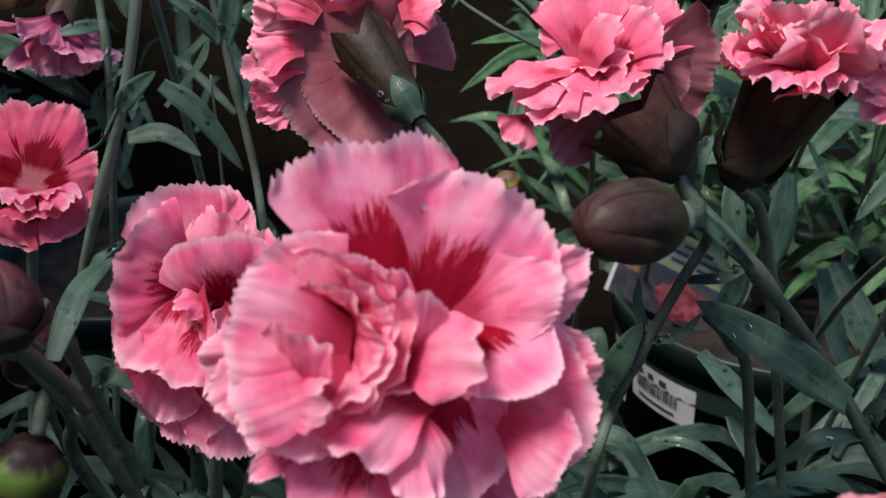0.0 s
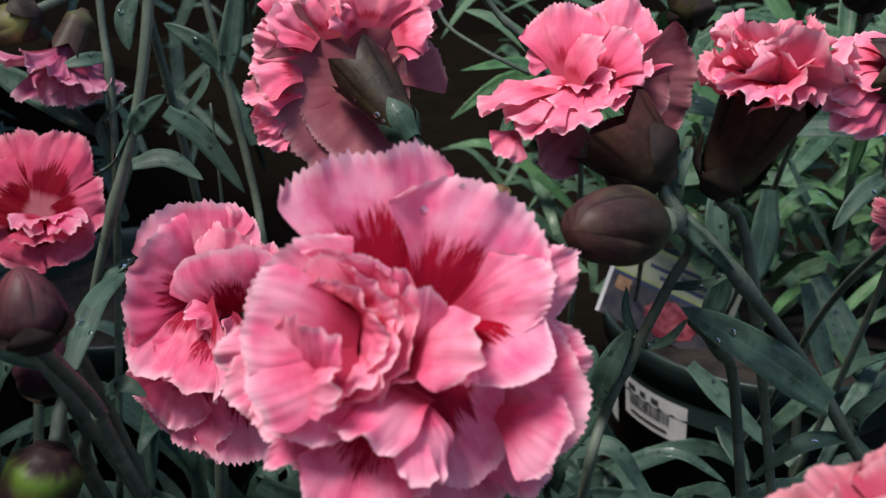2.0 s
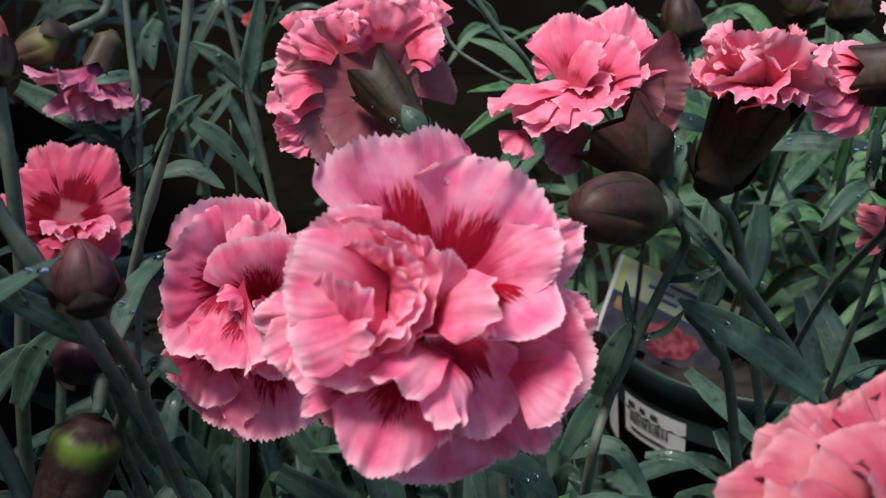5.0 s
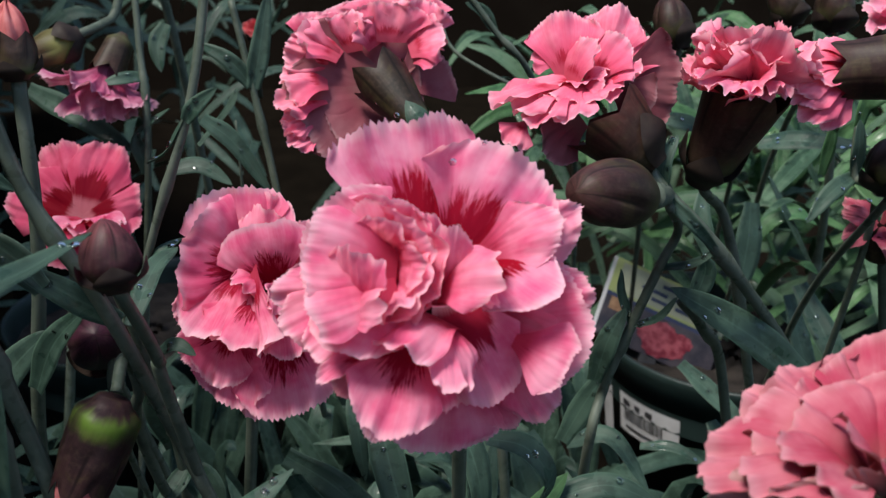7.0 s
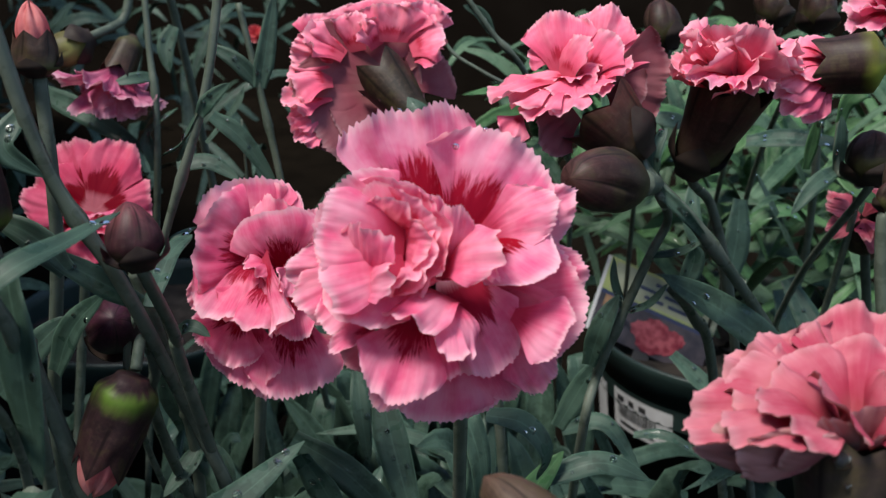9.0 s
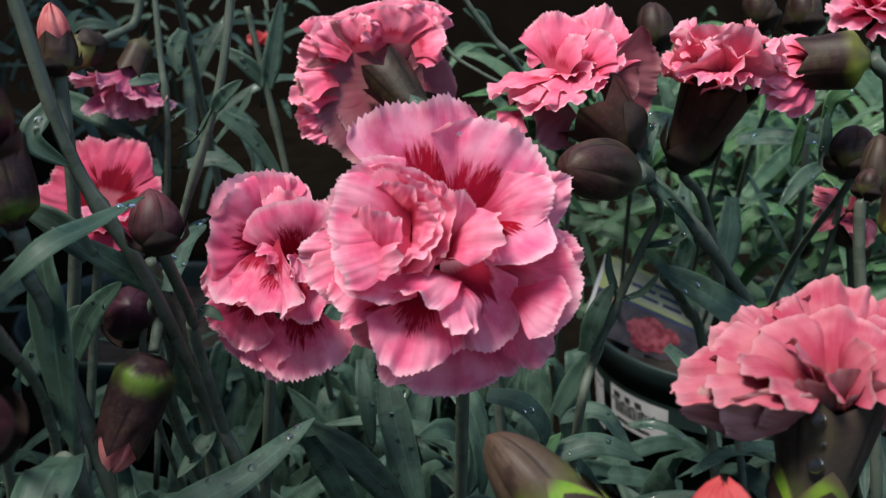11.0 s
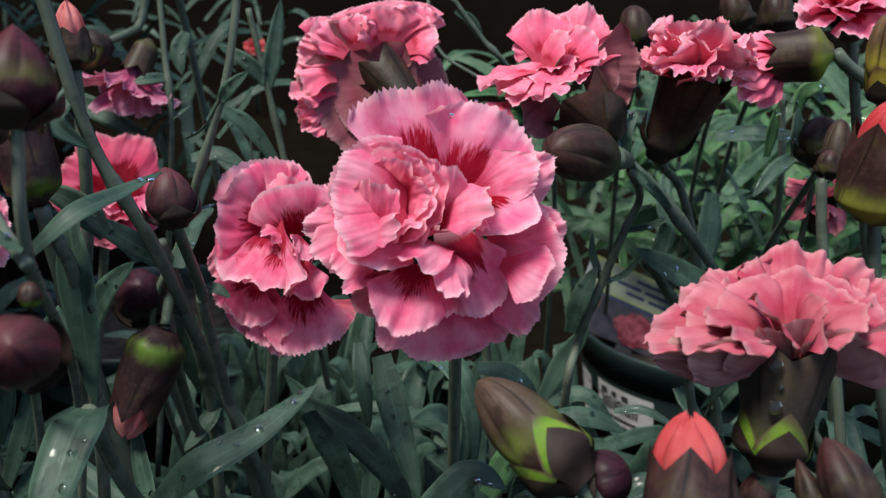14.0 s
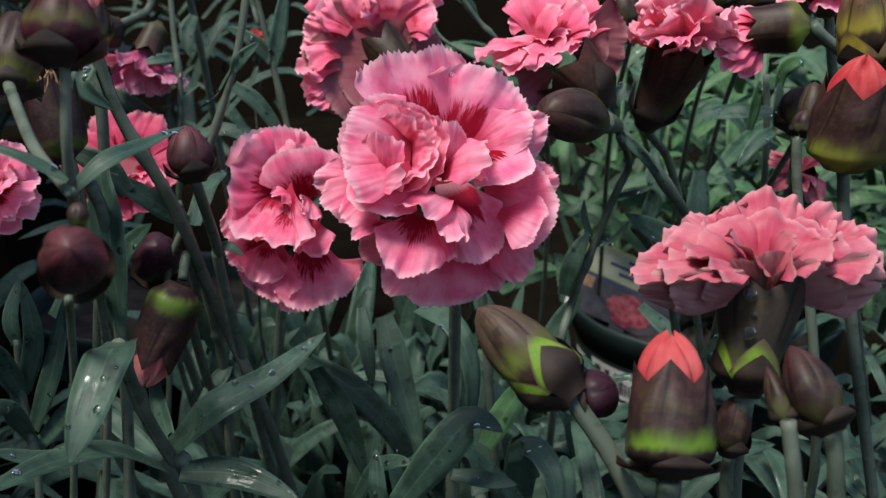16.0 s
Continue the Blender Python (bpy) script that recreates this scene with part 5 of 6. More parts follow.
# broad banded petals round a pale throat
p((-0.07414, 0.24145, 0.27017), (-0.08672, 0.25509, 0.29050), 0.02118, (-0.09, -0.83, 0.55), DEEP, 301, ruffle=0.07, waves=1.6, cup=0.1, curl=0.08, round_=0.32, claw=0.25, crumple=0.05, fringe=0.8)
p((-0.07434, 0.24081, 0.27124), (-0.06783, 0.25447, 0.29128), 0.02001, (0.11, -0.83, 0.55), DEEP, 302, ruffle=0.07, waves=1.6, cup=0.1, curl=0.08, round_=0.32, claw=0.25, crumple=0.05, fringe=0.8)
p((-0.07543, 0.24081, 0.27125), (-0.05830, 0.24693, 0.27796), 0.01945, (0.11, -0.83, 0.55), DEEP, 303, ruffle=0.07, waves=1.6, cup=0.1, curl=0.08, round_=0.32, claw=0.25, crumple=0.05, fringe=0.8)
p((-0.07234, 0.24052, 0.27050), (-0.09690, 0.24741, 0.27985), 0.02334, (-0.09, -0.83, 0.55), DEEP, 304, ruffle=0.07, waves=1.6, cup=0.1, curl=0.08, round_=0.32, claw=0.25, crumple=0.05, fringe=0.8)
p((-0.07423, 0.24298, 0.27126), (-0.06003, 0.23851, 0.26535), 0.02325, (0.10, -0.77, 0.62), DEEP, 305, ruffle=0.07, waves=1.6, cup=0.1, curl=0.08, round_=0.32, claw=0.25, crumple=0.05, fringe=0.8)
p((-0.07548, 0.24268, 0.27055), (-0.08557, 0.23668, 0.26136), 0.02635, (-0.09, -0.77, 0.63), DEEP, 306, ruffle=0.07, waves=1.6, cup=0.1, curl=0.08, round_=0.32, claw=0.25, crumple=0.05, fringe=0.8)
p((-0.07382, 0.24175, 0.27088), (-0.07088, 0.23401, 0.25984), 0.02618, (0.01, -0.69, 0.72), DEEP, 307, ruffle=0.07, waves=1.6, cup=0.1, curl=0.08, round_=0.32, claw=0.25, crumple=0.05, fringe=0.8)
p((-0.07393, 0.23999, 0.27187), (-0.07780, 0.23339, 0.27165), 0.01441, (0.12, -0.17, 0.98), PALE, 308, ruffle=0.1, waves=2.2, cup=0.1, curl=0.08, round_=0.32, claw=0.25, crumple=0.05, fringe=0.8)
p((-0.07301, 0.23988, 0.27157), (-0.06986, 0.23321, 0.27371), 0.01362, (0.01, -0.14, 0.99), PALE, 309, ruffle=0.1, waves=2.2, cup=0.1, curl=0.08, round_=0.32, claw=0.25, crumple=0.05, fringe=0.8)
p((-0.07193, 0.23976, 0.27128), (-0.06193, 0.23465, 0.27180), 0.01293, (-0.09, -0.17, 0.98), PALE, 310, ruffle=0.1, waves=2.2, cup=0.1, curl=0.08, round_=0.32, claw=0.25, crumple=0.05, fringe=0.8)
p((-0.07302, 0.23959, 0.27086), (-0.07182, 0.23187, 0.26782), 0.01821, (0.01, -0.39, 0.92), DEEP, 311, ruffle=0.1, waves=2.2, cup=0.1, curl=0.08, round_=0.32, claw=0.25, crumple=0.05, fringe=0.8)

# the coral bloom on its fat calyx
coral = carnation("coral-pink carnation seen from the side with a fat dark calyx", (0.09284, 0.09436, 0.15863))
stem(coral, [(0.09284, 0.09436, 0.15863), (0.08330, 0.08807, 0.23872), (0.08107, 0.08139, 0.26695)], 0.0017, 0.0019)
cb, ct = (0.08107, 0.08139, 0.26695), (0.08426, 0.08708, 0.28716)
cal = calyx(coral, cb, ct, 0.0047, 0.0080, FATCALYX, tooth=0.16, label="fat maroon calyx with a lime-green foot")
bracts(cal, cb, V(ct) - V(cb), 0.0056, 0.0085, 4, None, 7, LIME)
FACE = V((0, 0, 0))
# lit upper sides, tier over tier
p((0.08364, 0.09000, 0.28638), (0.06829, 0.09628, 0.29297), 0.01963, (0.29, -0.61, 0.73), CORAL, 500, ruffle=0.075, waves=1.9, cup=0.1, curl=0.08, round_=0.3, claw=0.2, crumple=0.045, fringe=0.45, pleat=0.004)
p((0.08426, 0.08998, 0.28638), (0.07422, 0.09932, 0.29620), 0.02056, (0.18, -0.70, 0.69), CORAL, 501, ruffle=0.075, waves=2.3, cup=0.1, curl=0.08, round_=0.3, claw=0.2, crumple=0.045, fringe=0.45, pleat=0.004)
p((0.08511, 0.08996, 0.28637), (0.08191, 0.10056, 0.29733), 0.02064, (0.09, -0.74, 0.67), CORAL, 502, ruffle=0.075, waves=2.7, cup=0.1, curl=0.08, round_=0.3, claw=0.2, crumple=0.045, fringe=0.45, pleat=0.004)
p((0.08597, 0.08993, 0.28636), (0.08982, 0.10222, 0.29971), 0.01992, (-0.12, -0.76, 0.64), CORAL, 503, ruffle=0.075, waves=1.9, cup=0.1, curl=0.08, round_=0.3, claw=0.2, crumple=0.045, fringe=0.45, pleat=0.004)
p((0.08673, 0.08991, 0.28635), (0.09603, 0.10035, 0.29774), 0.02143, (-0.11, -0.73, 0.67), CORAL, 504, ruffle=0.075, waves=2.3, cup=0.1, curl=0.08, round_=0.3, claw=0.2, crumple=0.045, fringe=0.45, pleat=0.004)
p((0.08757, 0.08989, 0.28634), (0.10277, 0.09850, 0.29588), 0.02056, (-0.21, -0.69, 0.70), CORAL, 505, ruffle=0.075, waves=2.7, cup=0.1, curl=0.08, round_=0.3, claw=0.2, crumple=0.045, fringe=0.45, pleat=0.004)
p((0.08827, 0.08987, 0.28633), (0.10770, 0.09552, 0.29365), 0.01884, (-0.31, -0.60, 0.74), CORAL, 506, ruffle=0.075, waves=1.9, cup=0.1, curl=0.08, round_=0.3, claw=0.2, crumple=0.045, fringe=0.45, pleat=0.004)
p((0.08144, 0.08714, 0.28714), (0.06319, 0.08996, 0.29103), 0.01627, (0.26, -0.37, 0.89), CORAL, 510, ruffle=0.075, waves=1.7, cup=0.14, curl=0.1, round_=0.34, claw=0.25, crumple=0.045, fringe=0.45, pleat=0.004)
p((0.08216, 0.08712, 0.28713), (0.06832, 0.09181, 0.29380), 0.01930, (0.30, -0.50, 0.81), CORAL, 511, ruffle=0.075, waves=2.1, cup=0.14, curl=0.1, round_=0.34, claw=0.25, crumple=0.045, fringe=0.45, pleat=0.004)
p((0.08337, 0.08709, 0.28712), (0.07656, 0.09255, 0.29663), 0.02227, (0.09, -0.57, 0.82), CORAL, 512, ruffle=0.075, waves=2.5, cup=0.14, curl=0.1, round_=0.34, claw=0.25, crumple=0.045, fringe=0.45, pleat=0.004)
p((0.08519, 0.08703, 0.28709), (0.08973, 0.09462, 0.29748), 0.01945, (-0.22, -0.62, 0.76), CORAL, 513, ruffle=0.075, waves=1.7, cup=0.14, curl=0.1, round_=0.34, claw=0.25, crumple=0.045, fringe=0.45, pleat=0.004)
p((0.08596, 0.08701, 0.28709), (0.09450, 0.09273, 0.29536), 0.02161, (-0.11, -0.56, 0.82), CORAL, 514, ruffle=0.075, waves=2.1, cup=0.14, curl=0.1, round_=0.34, claw=0.25, crumple=0.045, fringe=0.45, pleat=0.004)
p((0.08679, 0.08699, 0.28708), (0.09962, 0.09127, 0.29454), 0.02079, (-0.21, -0.46, 0.86), CORAL, 515, ruffle=0.075, waves=2.5, cup=0.14, curl=0.1, round_=0.34, claw=0.25, crumple=0.045, fringe=0.45, pleat=0.004)
p((0.08779, 0.08696, 0.28707), (0.10579, 0.08934, 0.29237), 0.01775, (-0.31, -0.35, 0.88), CORAL, 516, ruffle=0.075, waves=1.7, cup=0.14, curl=0.1, round_=0.34, claw=0.25, crumple=0.045, fringe=0.45, pleat=0.004)
p((0.07978, 0.08526, 0.28768), (0.06020, 0.08390, 0.29004), 0.01027, (0.11, 0.01, 0.99), CORAL, 520, ruffle=0.055, waves=1.5, cup=0.14, curl=0.04, round_=0.36, claw=0.3, crumple=0.045, fringe=0.45, pleat=0.004)
p((0.08065, 0.08523, 0.28767), (0.06422, 0.08130, 0.29202), 0.01314, (0.11, -0.04, 0.99), CORAL, 521, ruffle=0.055, waves=1.8, cup=0.14, curl=0.04, round_=0.36, claw=0.3, crumple=0.045, fringe=0.45, pleat=0.004)
p((0.08167, 0.08520, 0.28766), (0.06940, 0.08102, 0.29474), 0.01547, (0.11, -0.09, 0.99), CORAL, 522, ruffle=0.055, waves=2.1, cup=0.14, curl=0.04, round_=0.36, claw=0.3, crumple=0.045, fringe=0.45, pleat=0.004)
p((0.08310, 0.08516, 0.28764), (0.07709, 0.08157, 0.29696), 0.01428, (0.41, -0.14, 0.90), CORAL, 523, ruffle=0.055, waves=1.5, cup=0.14, curl=0.04, round_=0.36, claw=0.3, crumple=0.045, fringe=0.45, pleat=0.004)
p((0.08488, 0.08511, 0.28762), (0.08695, 0.08222, 0.29649), 0.01493, (-0.39, -0.20, 0.90), CORAL, 524, ruffle=0.055, waves=1.8, cup=0.14, curl=0.04, round_=0.36, claw=0.3, crumple=0.045, fringe=0.45, pleat=0.004)
p((0.08623, 0.08507, 0.28761), (0.09371, 0.08081, 0.29592), 0.01666, (-0.09, -0.08, 0.99), CORAL, 525, ruffle=0.055, waves=2.1, cup=0.14, curl=0.04, round_=0.36, claw=0.3, crumple=0.045, fringe=0.45, pleat=0.004)
p((0.08758, 0.08503, 0.28759), (0.10239, 0.08249, 0.29213), 0.01565, (-0.09, 0.02, 1.00), CORAL, 526, ruffle=0.055, waves=1.5, cup=0.14, curl=0.04, round_=0.36, claw=0.3, crumple=0.045, fringe=0.45, pleat=0.004)
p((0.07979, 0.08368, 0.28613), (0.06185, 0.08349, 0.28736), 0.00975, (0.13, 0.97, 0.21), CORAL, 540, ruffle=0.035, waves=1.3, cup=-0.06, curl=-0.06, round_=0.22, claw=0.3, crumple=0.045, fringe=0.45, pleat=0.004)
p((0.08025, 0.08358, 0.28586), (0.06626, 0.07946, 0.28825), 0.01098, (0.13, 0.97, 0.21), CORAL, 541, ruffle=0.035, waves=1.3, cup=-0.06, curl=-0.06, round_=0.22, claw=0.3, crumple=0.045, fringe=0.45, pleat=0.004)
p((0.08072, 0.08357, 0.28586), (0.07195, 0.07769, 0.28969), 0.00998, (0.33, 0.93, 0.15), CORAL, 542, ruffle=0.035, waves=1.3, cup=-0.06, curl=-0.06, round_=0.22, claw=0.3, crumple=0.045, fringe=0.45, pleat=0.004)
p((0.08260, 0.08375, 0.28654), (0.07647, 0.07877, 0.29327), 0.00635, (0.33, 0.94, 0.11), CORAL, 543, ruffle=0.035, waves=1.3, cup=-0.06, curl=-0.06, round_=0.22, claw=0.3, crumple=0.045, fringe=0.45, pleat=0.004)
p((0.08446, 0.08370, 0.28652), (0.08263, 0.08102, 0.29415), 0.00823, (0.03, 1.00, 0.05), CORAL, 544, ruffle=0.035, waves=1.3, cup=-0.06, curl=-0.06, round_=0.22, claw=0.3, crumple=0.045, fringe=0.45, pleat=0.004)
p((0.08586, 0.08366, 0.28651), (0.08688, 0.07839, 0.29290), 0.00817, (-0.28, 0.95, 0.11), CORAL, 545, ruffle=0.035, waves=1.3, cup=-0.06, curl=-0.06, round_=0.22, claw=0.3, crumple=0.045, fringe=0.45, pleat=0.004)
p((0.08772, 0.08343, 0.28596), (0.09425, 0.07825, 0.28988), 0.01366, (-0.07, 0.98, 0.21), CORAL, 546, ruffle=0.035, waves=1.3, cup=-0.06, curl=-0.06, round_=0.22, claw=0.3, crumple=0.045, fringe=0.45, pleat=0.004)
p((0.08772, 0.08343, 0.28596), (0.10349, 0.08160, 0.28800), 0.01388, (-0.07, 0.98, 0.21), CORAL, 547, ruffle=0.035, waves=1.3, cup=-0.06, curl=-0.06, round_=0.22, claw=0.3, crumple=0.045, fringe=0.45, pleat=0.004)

# blooms at the edges of the group
side = carnation("pale pink carnation, partly hidden by stalks", (-0.09274, 0.12560, 0.15154))
stem(side, [(-0.09274, 0.12560, 0.15154), (-0.08104, 0.13678, 0.24314), (-0.07391, 0.13729, 0.28801)], 0.0016, 0.0015)
cal = calyx(side, (-0.07435, 0.13776, 0.28655), (-0.07071, 0.13095, 0.29490), 0.0042, 0.0055, DARKBUD)
bloom(cal, (-0.06905, 0.12760, 0.29638), (0.25, -0.75, 0.5), 0.01169, ((7, 4, 1.0, 0.1), (7, 24, 0.95, 0.05), (6, 50, 0.8, 0.0), (4, 70, 0.7, 0.0)), PINK, 8, 1.05, 0.08)
rear = carnation("pale pink carnation in the row behind", (0.20561, 0.26016, 0.14072))
stem(rear, [(0.20561, 0.26016, 0.14072), (0.15956, 0.21914, 0.26825), (0.14432, 0.21051, 0.32540)], 0.0016, 0.0015)
cal = calyx(rear, (0.14513, 0.21158, 0.32302), (0.14151, 0.20743, 0.33015), 0.0042, 0.0055, DARKBUD)
bloom(cal, (0.14025, 0.20492, 0.33110), (-0.2, -0.3, 0.9), 0.01475, ((6, 4, 1.0, 0.1), (6, 28, 0.95, 0.05), (5, 55, 0.8, 0.0)), PINK, 9, 1.05, 0.09)
worn = carnation("wilting pink carnation among the leaves", (0.17571, 0.24642, 0.15916))
stem(worn, [(0.17571, 0.24642, 0.15916), (0.16315, 0.24216, 0.22601), (0.15236, 0.23096, 0.26072)], 0.0015, 0.0014)
cal = calyx(worn, (0.15275, 0.23123, 0.25885), (0.14960, 0.22956, 0.26993), 0.0045, 0.0055, GREENBUD)
bloom(cal, (0.14961, 0.22983, 0.27070), (-0.2, -0.5, 0.5), 0.01107, ((4, 8, 1.0, 0.3), (3, 35, 0.95, 0.2)), CORAL, 10, 0.7, 0.12)
wilt = carnation("withered purple-pink carnation hanging from its stalk", (-0.08218, 0.27376, 0.14973))
stem(wilt, [(-0.08218, 0.27376, 0.14973), (-0.06234, 0.26776, 0.27717), (-0.06283, 0.27577, 0.31572), (-0.06414, 0.28134, 0.33410)], 0.0012, 0.0010, (0.5,))
cal = calyx(wilt, (-0.06804, 0.27882, 0.31853), (-0.07241, 0.27263, 0.30825), 0.0042, 0.0050, DARKBUD)
bloom(cal, (-0.07239, 0.27325, 0.30976), (-0.3, -0.1, -0.9), 0.01823, ((6, 30, 1.0, 0.1), (5, 55, 1.0, 0.0), (4, 72, 0.9, 0.0)), FADED, 11, 0.8, 0.12)
leaf(wilt, [(-0.06074, 0.27384, 0.30624), (-0.06653, 0.26902, 0.30645), (-0.07266, 0.26660, 0.30540)], 0.00456, (0, -0.8, 0.6))
leaf(wilt, [(-0.06284, 0.26776, 0.27717), (-0.06401, 0.26871, 0.28902), (-0.05396, 0.26923, 0.29721)], 0.00498)

# rain on the skins of two blooms
for at, r in (((0.07960, 0.07957, 0.28729), 0.0013), ((0.07964, 0.07857, 0.28055), 0.0013), ((0.08046, 0.07894, 0.28377), 0.0005), ((0.08408, 0.07922, 0.27847), 0.0005)):
    drop(at, r, 0.45, coral, (0, -0.92, 0.3))
for at, r in (((0.01123, 0.21837, 0.31194), 0.0006), ((0.01322, 0.21358, 0.30969), 0.0005), ((0.01825, 0.20443, 0.30863), 0.0007), ((0.01960, 0.20420, 0.30730), 0.0004), ((0.00838, 0.21939, 0.30972), 0.0004), ((0.01630, 0.21368, 0.31227), 0.0004)):
    drop(at, r, 0.5, back, (0.3, -0.8, 0.5))
for at, r in (((0.03027, 0.12214, 0.31959), 0.0006), ((0.03513, 0.12464, 0.32180), 0.0004)):
    drop(at, r, 0.8, main)
far_bloom = carnation("small red carnation far behind in the shade", (-0.08074, 0.55527, 0.24333))
stem(far_bloom, [(-0.08074, 0.55527, 0.24333), (-0.07265, 0.51312, 0.28276)], 0.0014, 0.0013)
cal = calyx(far_bloom, (-0.07266, 0.51289, 0.28220), (-0.07257, 0.51083, 0.28903), 0.004, 0.0055, DARKBUD)
bloom(cal, (-0.07257, 0.51106, 0.28959), (0.0, -0.6, 0.7), 0.00656, ((6, 14, 1.0, 0.1), (5, 45, 0.8, 0.05)), RED, 15, 1.1, 0.08)


# ---- buds ----
def rooted(pts):
    """The line of a stalk, led down to the soil where it would end in the air."""
    a = V(pts[0])
    return [V((a.x + 0.006, a.y + 0.075, 0.085))] + [V(q) for q in pts] if a.z > 0.13 else pts


def bud_stalk(label, pts, r, *nodes):
    pts = rooted(pts)
    ob = thing("carnation_bud", label, "flower bud", pts[0], "carnation buds")
    stem(ob, pts, r * 1.1, r, nodes)
    return ob


b = bud_stalk("closed purple-green bud on a thin stalk", [(-0.02451, 0.15098, 0.25630), (-0.02441, 0.14184, 0.27730), (-0.02458, 0.12727, 0.29765)], 0.0012)
bud(b, (-0.02447, 0.12711, 0.29719), (-0.02617, 0.12919, 0.30901), 0.00494, PURPLEBUD, fat=0.42, seed=21, point=0.62)
b = bud_stalk("round dark purple bud pointing forward", [(-0.05180, 0.20011, 0.23053), (-0.05223, 0.19263, 0.24790), (-0.05215, 0.18459, 0.25913)], 0.0014)
bud(b, (-0.05296, 0.18751, 0.25679), (-0.04645, 0.16931, 0.26922), 0.00668, PLUMBUD, fat=0.5, seed=22, point=0.5)
b = bud_stalk("drooping dark bud with a green band, pink petals emerging", [(-0.03774, 0.17007, 0.23374), (-0.03409, 0.15683, 0.26318), (-0.03371, 0.14994, 0.27320), (-0.03418, 0.14493, 0.26866)], 0.0012)
bud(b, (-0.03476, 0.14455, 0.26760), (-0.04383, 0.13663, 0.24436), 0.00655, BANDBUD, fat=0.4, petals=EMERGE, seed=23, bract=False, mouth=0.74)
b = bud_stalk("spent dark calyx with a dry brown tip", [(-0.04104, 0.15022, 0.20129), (-0.05081, 0.14181, 0.26077), (-0.05231, 0.13579, 0.28532), (-0.05257, 0.13231, 0.30049)], 0.0017, 0.66)
cal = calyx(b, (-0.05306, 0.13232, 0.30049), (-0.05594, 0.13545, 0.31536), 0.00488, 0.00513, BANDBUD, tooth=0.3, belly=0.0008)
for k in range(9):
    q = V((-0.05595, 0.13526, 0.31478)) + V((0.0022 * math.cos(k * 0.7), 0.0022 * math.sin(k * 0.7), 0))
    stem(cal, [q, q + V((0.0006 * math.cos(k * 2.1), 0.0006, 0.0035)), q + V((0.0016 * math.cos(k * 2.6), 0.0012, 0.006))], 0.0003, 0.0002, n=6, mat=DRY, name="dry_style")
b = bud_stalk("pair of fat dark maroon buds on a forked stalk", [(-0.05835, 0.12451, 0.15111), (-0.04187, 0.10939, 0.26388), (-0.02881, 0.06859, 0.31059), (-0.02656, 0.06634, 0.32968)], 0.0008, 0.7)
bud(b, (-0.02665, 0.06622, 0.32930), (-0.02642, 0.06943, 0.34182), 0.00526, MIDBUD, fat=0.40, seed=25, point=0.85, scale=0.32)
stem(b, [(-0.02783, 0.06582, 0.31088), (-0.03771, 0.07898, 0.31542), (-0.04815, 0.09780, 0.32261)], 0.0010, 0.0010)
bud(b, (-0.04926, 0.10065, 0.31970), (-0.04943, 0.10930, 0.33427), 0.00474, SPENTBUD, fat=0.45, seed=26, scale=0.3)
leaf(b, [(-0.02811, 0.06561, 0.31308), (-0.03388, 0.06507, 0.31668), (-0.03952, 0.06589, 0.31868)], 0.00277)
b = bud_stalk("blunt purple bud pointing forward, a leaflet at its back", [(-0.05708, 0.11032, 0.16561), (-0.04120, 0.09050, 0.27276), (-0.02766, 0.05844, 0.29730)], 0.0007)
bud(b, (-0.02512, 0.05626, 0.30234), (-0.01878, 0.03830, 0.31163), 0.00433, PURPLEBUD, fat=0.5, seed=27, point=0.45, scale=0.3)
bud(b, (-0.02337, 0.05463, 0.30902), (-0.02360, 0.05579, 0.31246), 0.00146, LIMEBUD, fat=0.5, seed=28, bract=False)
b = bud_stalk("pointed bud, brown above and lime green below", [(0.07555, 0.05659, 0.21476), (0.05688, 0.06234, 0.25901), (0.04711, 0.06789, 0.27489)], 0.0016, 0.45)
bud(b, (0.04756, 0.06773, 0.27444), (0.03266, 0.07953, 0.28584), 0.00545, LIMETIP, fat=0.5, seed=29, point=0.58, scale=0.36, margin=LIME)
bud(b, (0.04859, 0.07064, 0.27186), (0.05489, 0.06986, 0.27573), 0.00422, PLUMBUD, fat=0.5, seed=30)
b = bud_stalk("stout opening bud with coral-red petals and a lime band", [(0.06663, 0.06394, 0.20761), (0.06111, 0.05633, 0.25556), (0.06104, 0.05681, 0.26554)], 0.0019)
bud(b, (0.06106, 0.05703, 0.26621), (0.06290, 0.06787, 0.28609), 0.00694, STOUTBUD, fat=0.4, petals=RED, seed=31, scale=0.16, mouth=0.70)
b = bud_stalk("pointed red-brown bud on a pale stalk", [(0.08828, 0.04911, 0.22186), (0.08211, 0.04544, 0.26734), (0.08077, 0.04668, 0.27951)], 0.0012)
bud(b, (0.08068, 0.04656, 0.27914), (0.07666, 0.05466, 0.28891), 0.00377, ROSYBUD, fat=0.45, seed=32, point=0.7, scale=0.25)
b = bud_stalk("small closed bud on a pale green stalk", [(0.08278, 0.04575, 0.22556), (0.07570, 0.04409, 0.26846), (0.07407, 0.04647, 0.28117)], 0.0011)
bud(b, (0.07554, 0.04937, 0.27862), (0.07380, 0.05546, 0.28535), 0.00190, GREENBUD, fat=0.4, seed=33, point=0.9, scale=0.3)
b = bud_stalk("half-open dark bud with coral-red petals", [(0.13564, 0.11125, 0.15592), (0.11117, 0.10967, 0.27744), (0.10831, 0.11204, 0.30142)], 0.0012)
bud(b, (0.10807, 0.11187, 0.30089), (0.10998, 0.11138, 0.32382), 0.00778, SPENTBUD, fat=0.45, petals=RED, seed=34, bract=False, mouth=0.73)
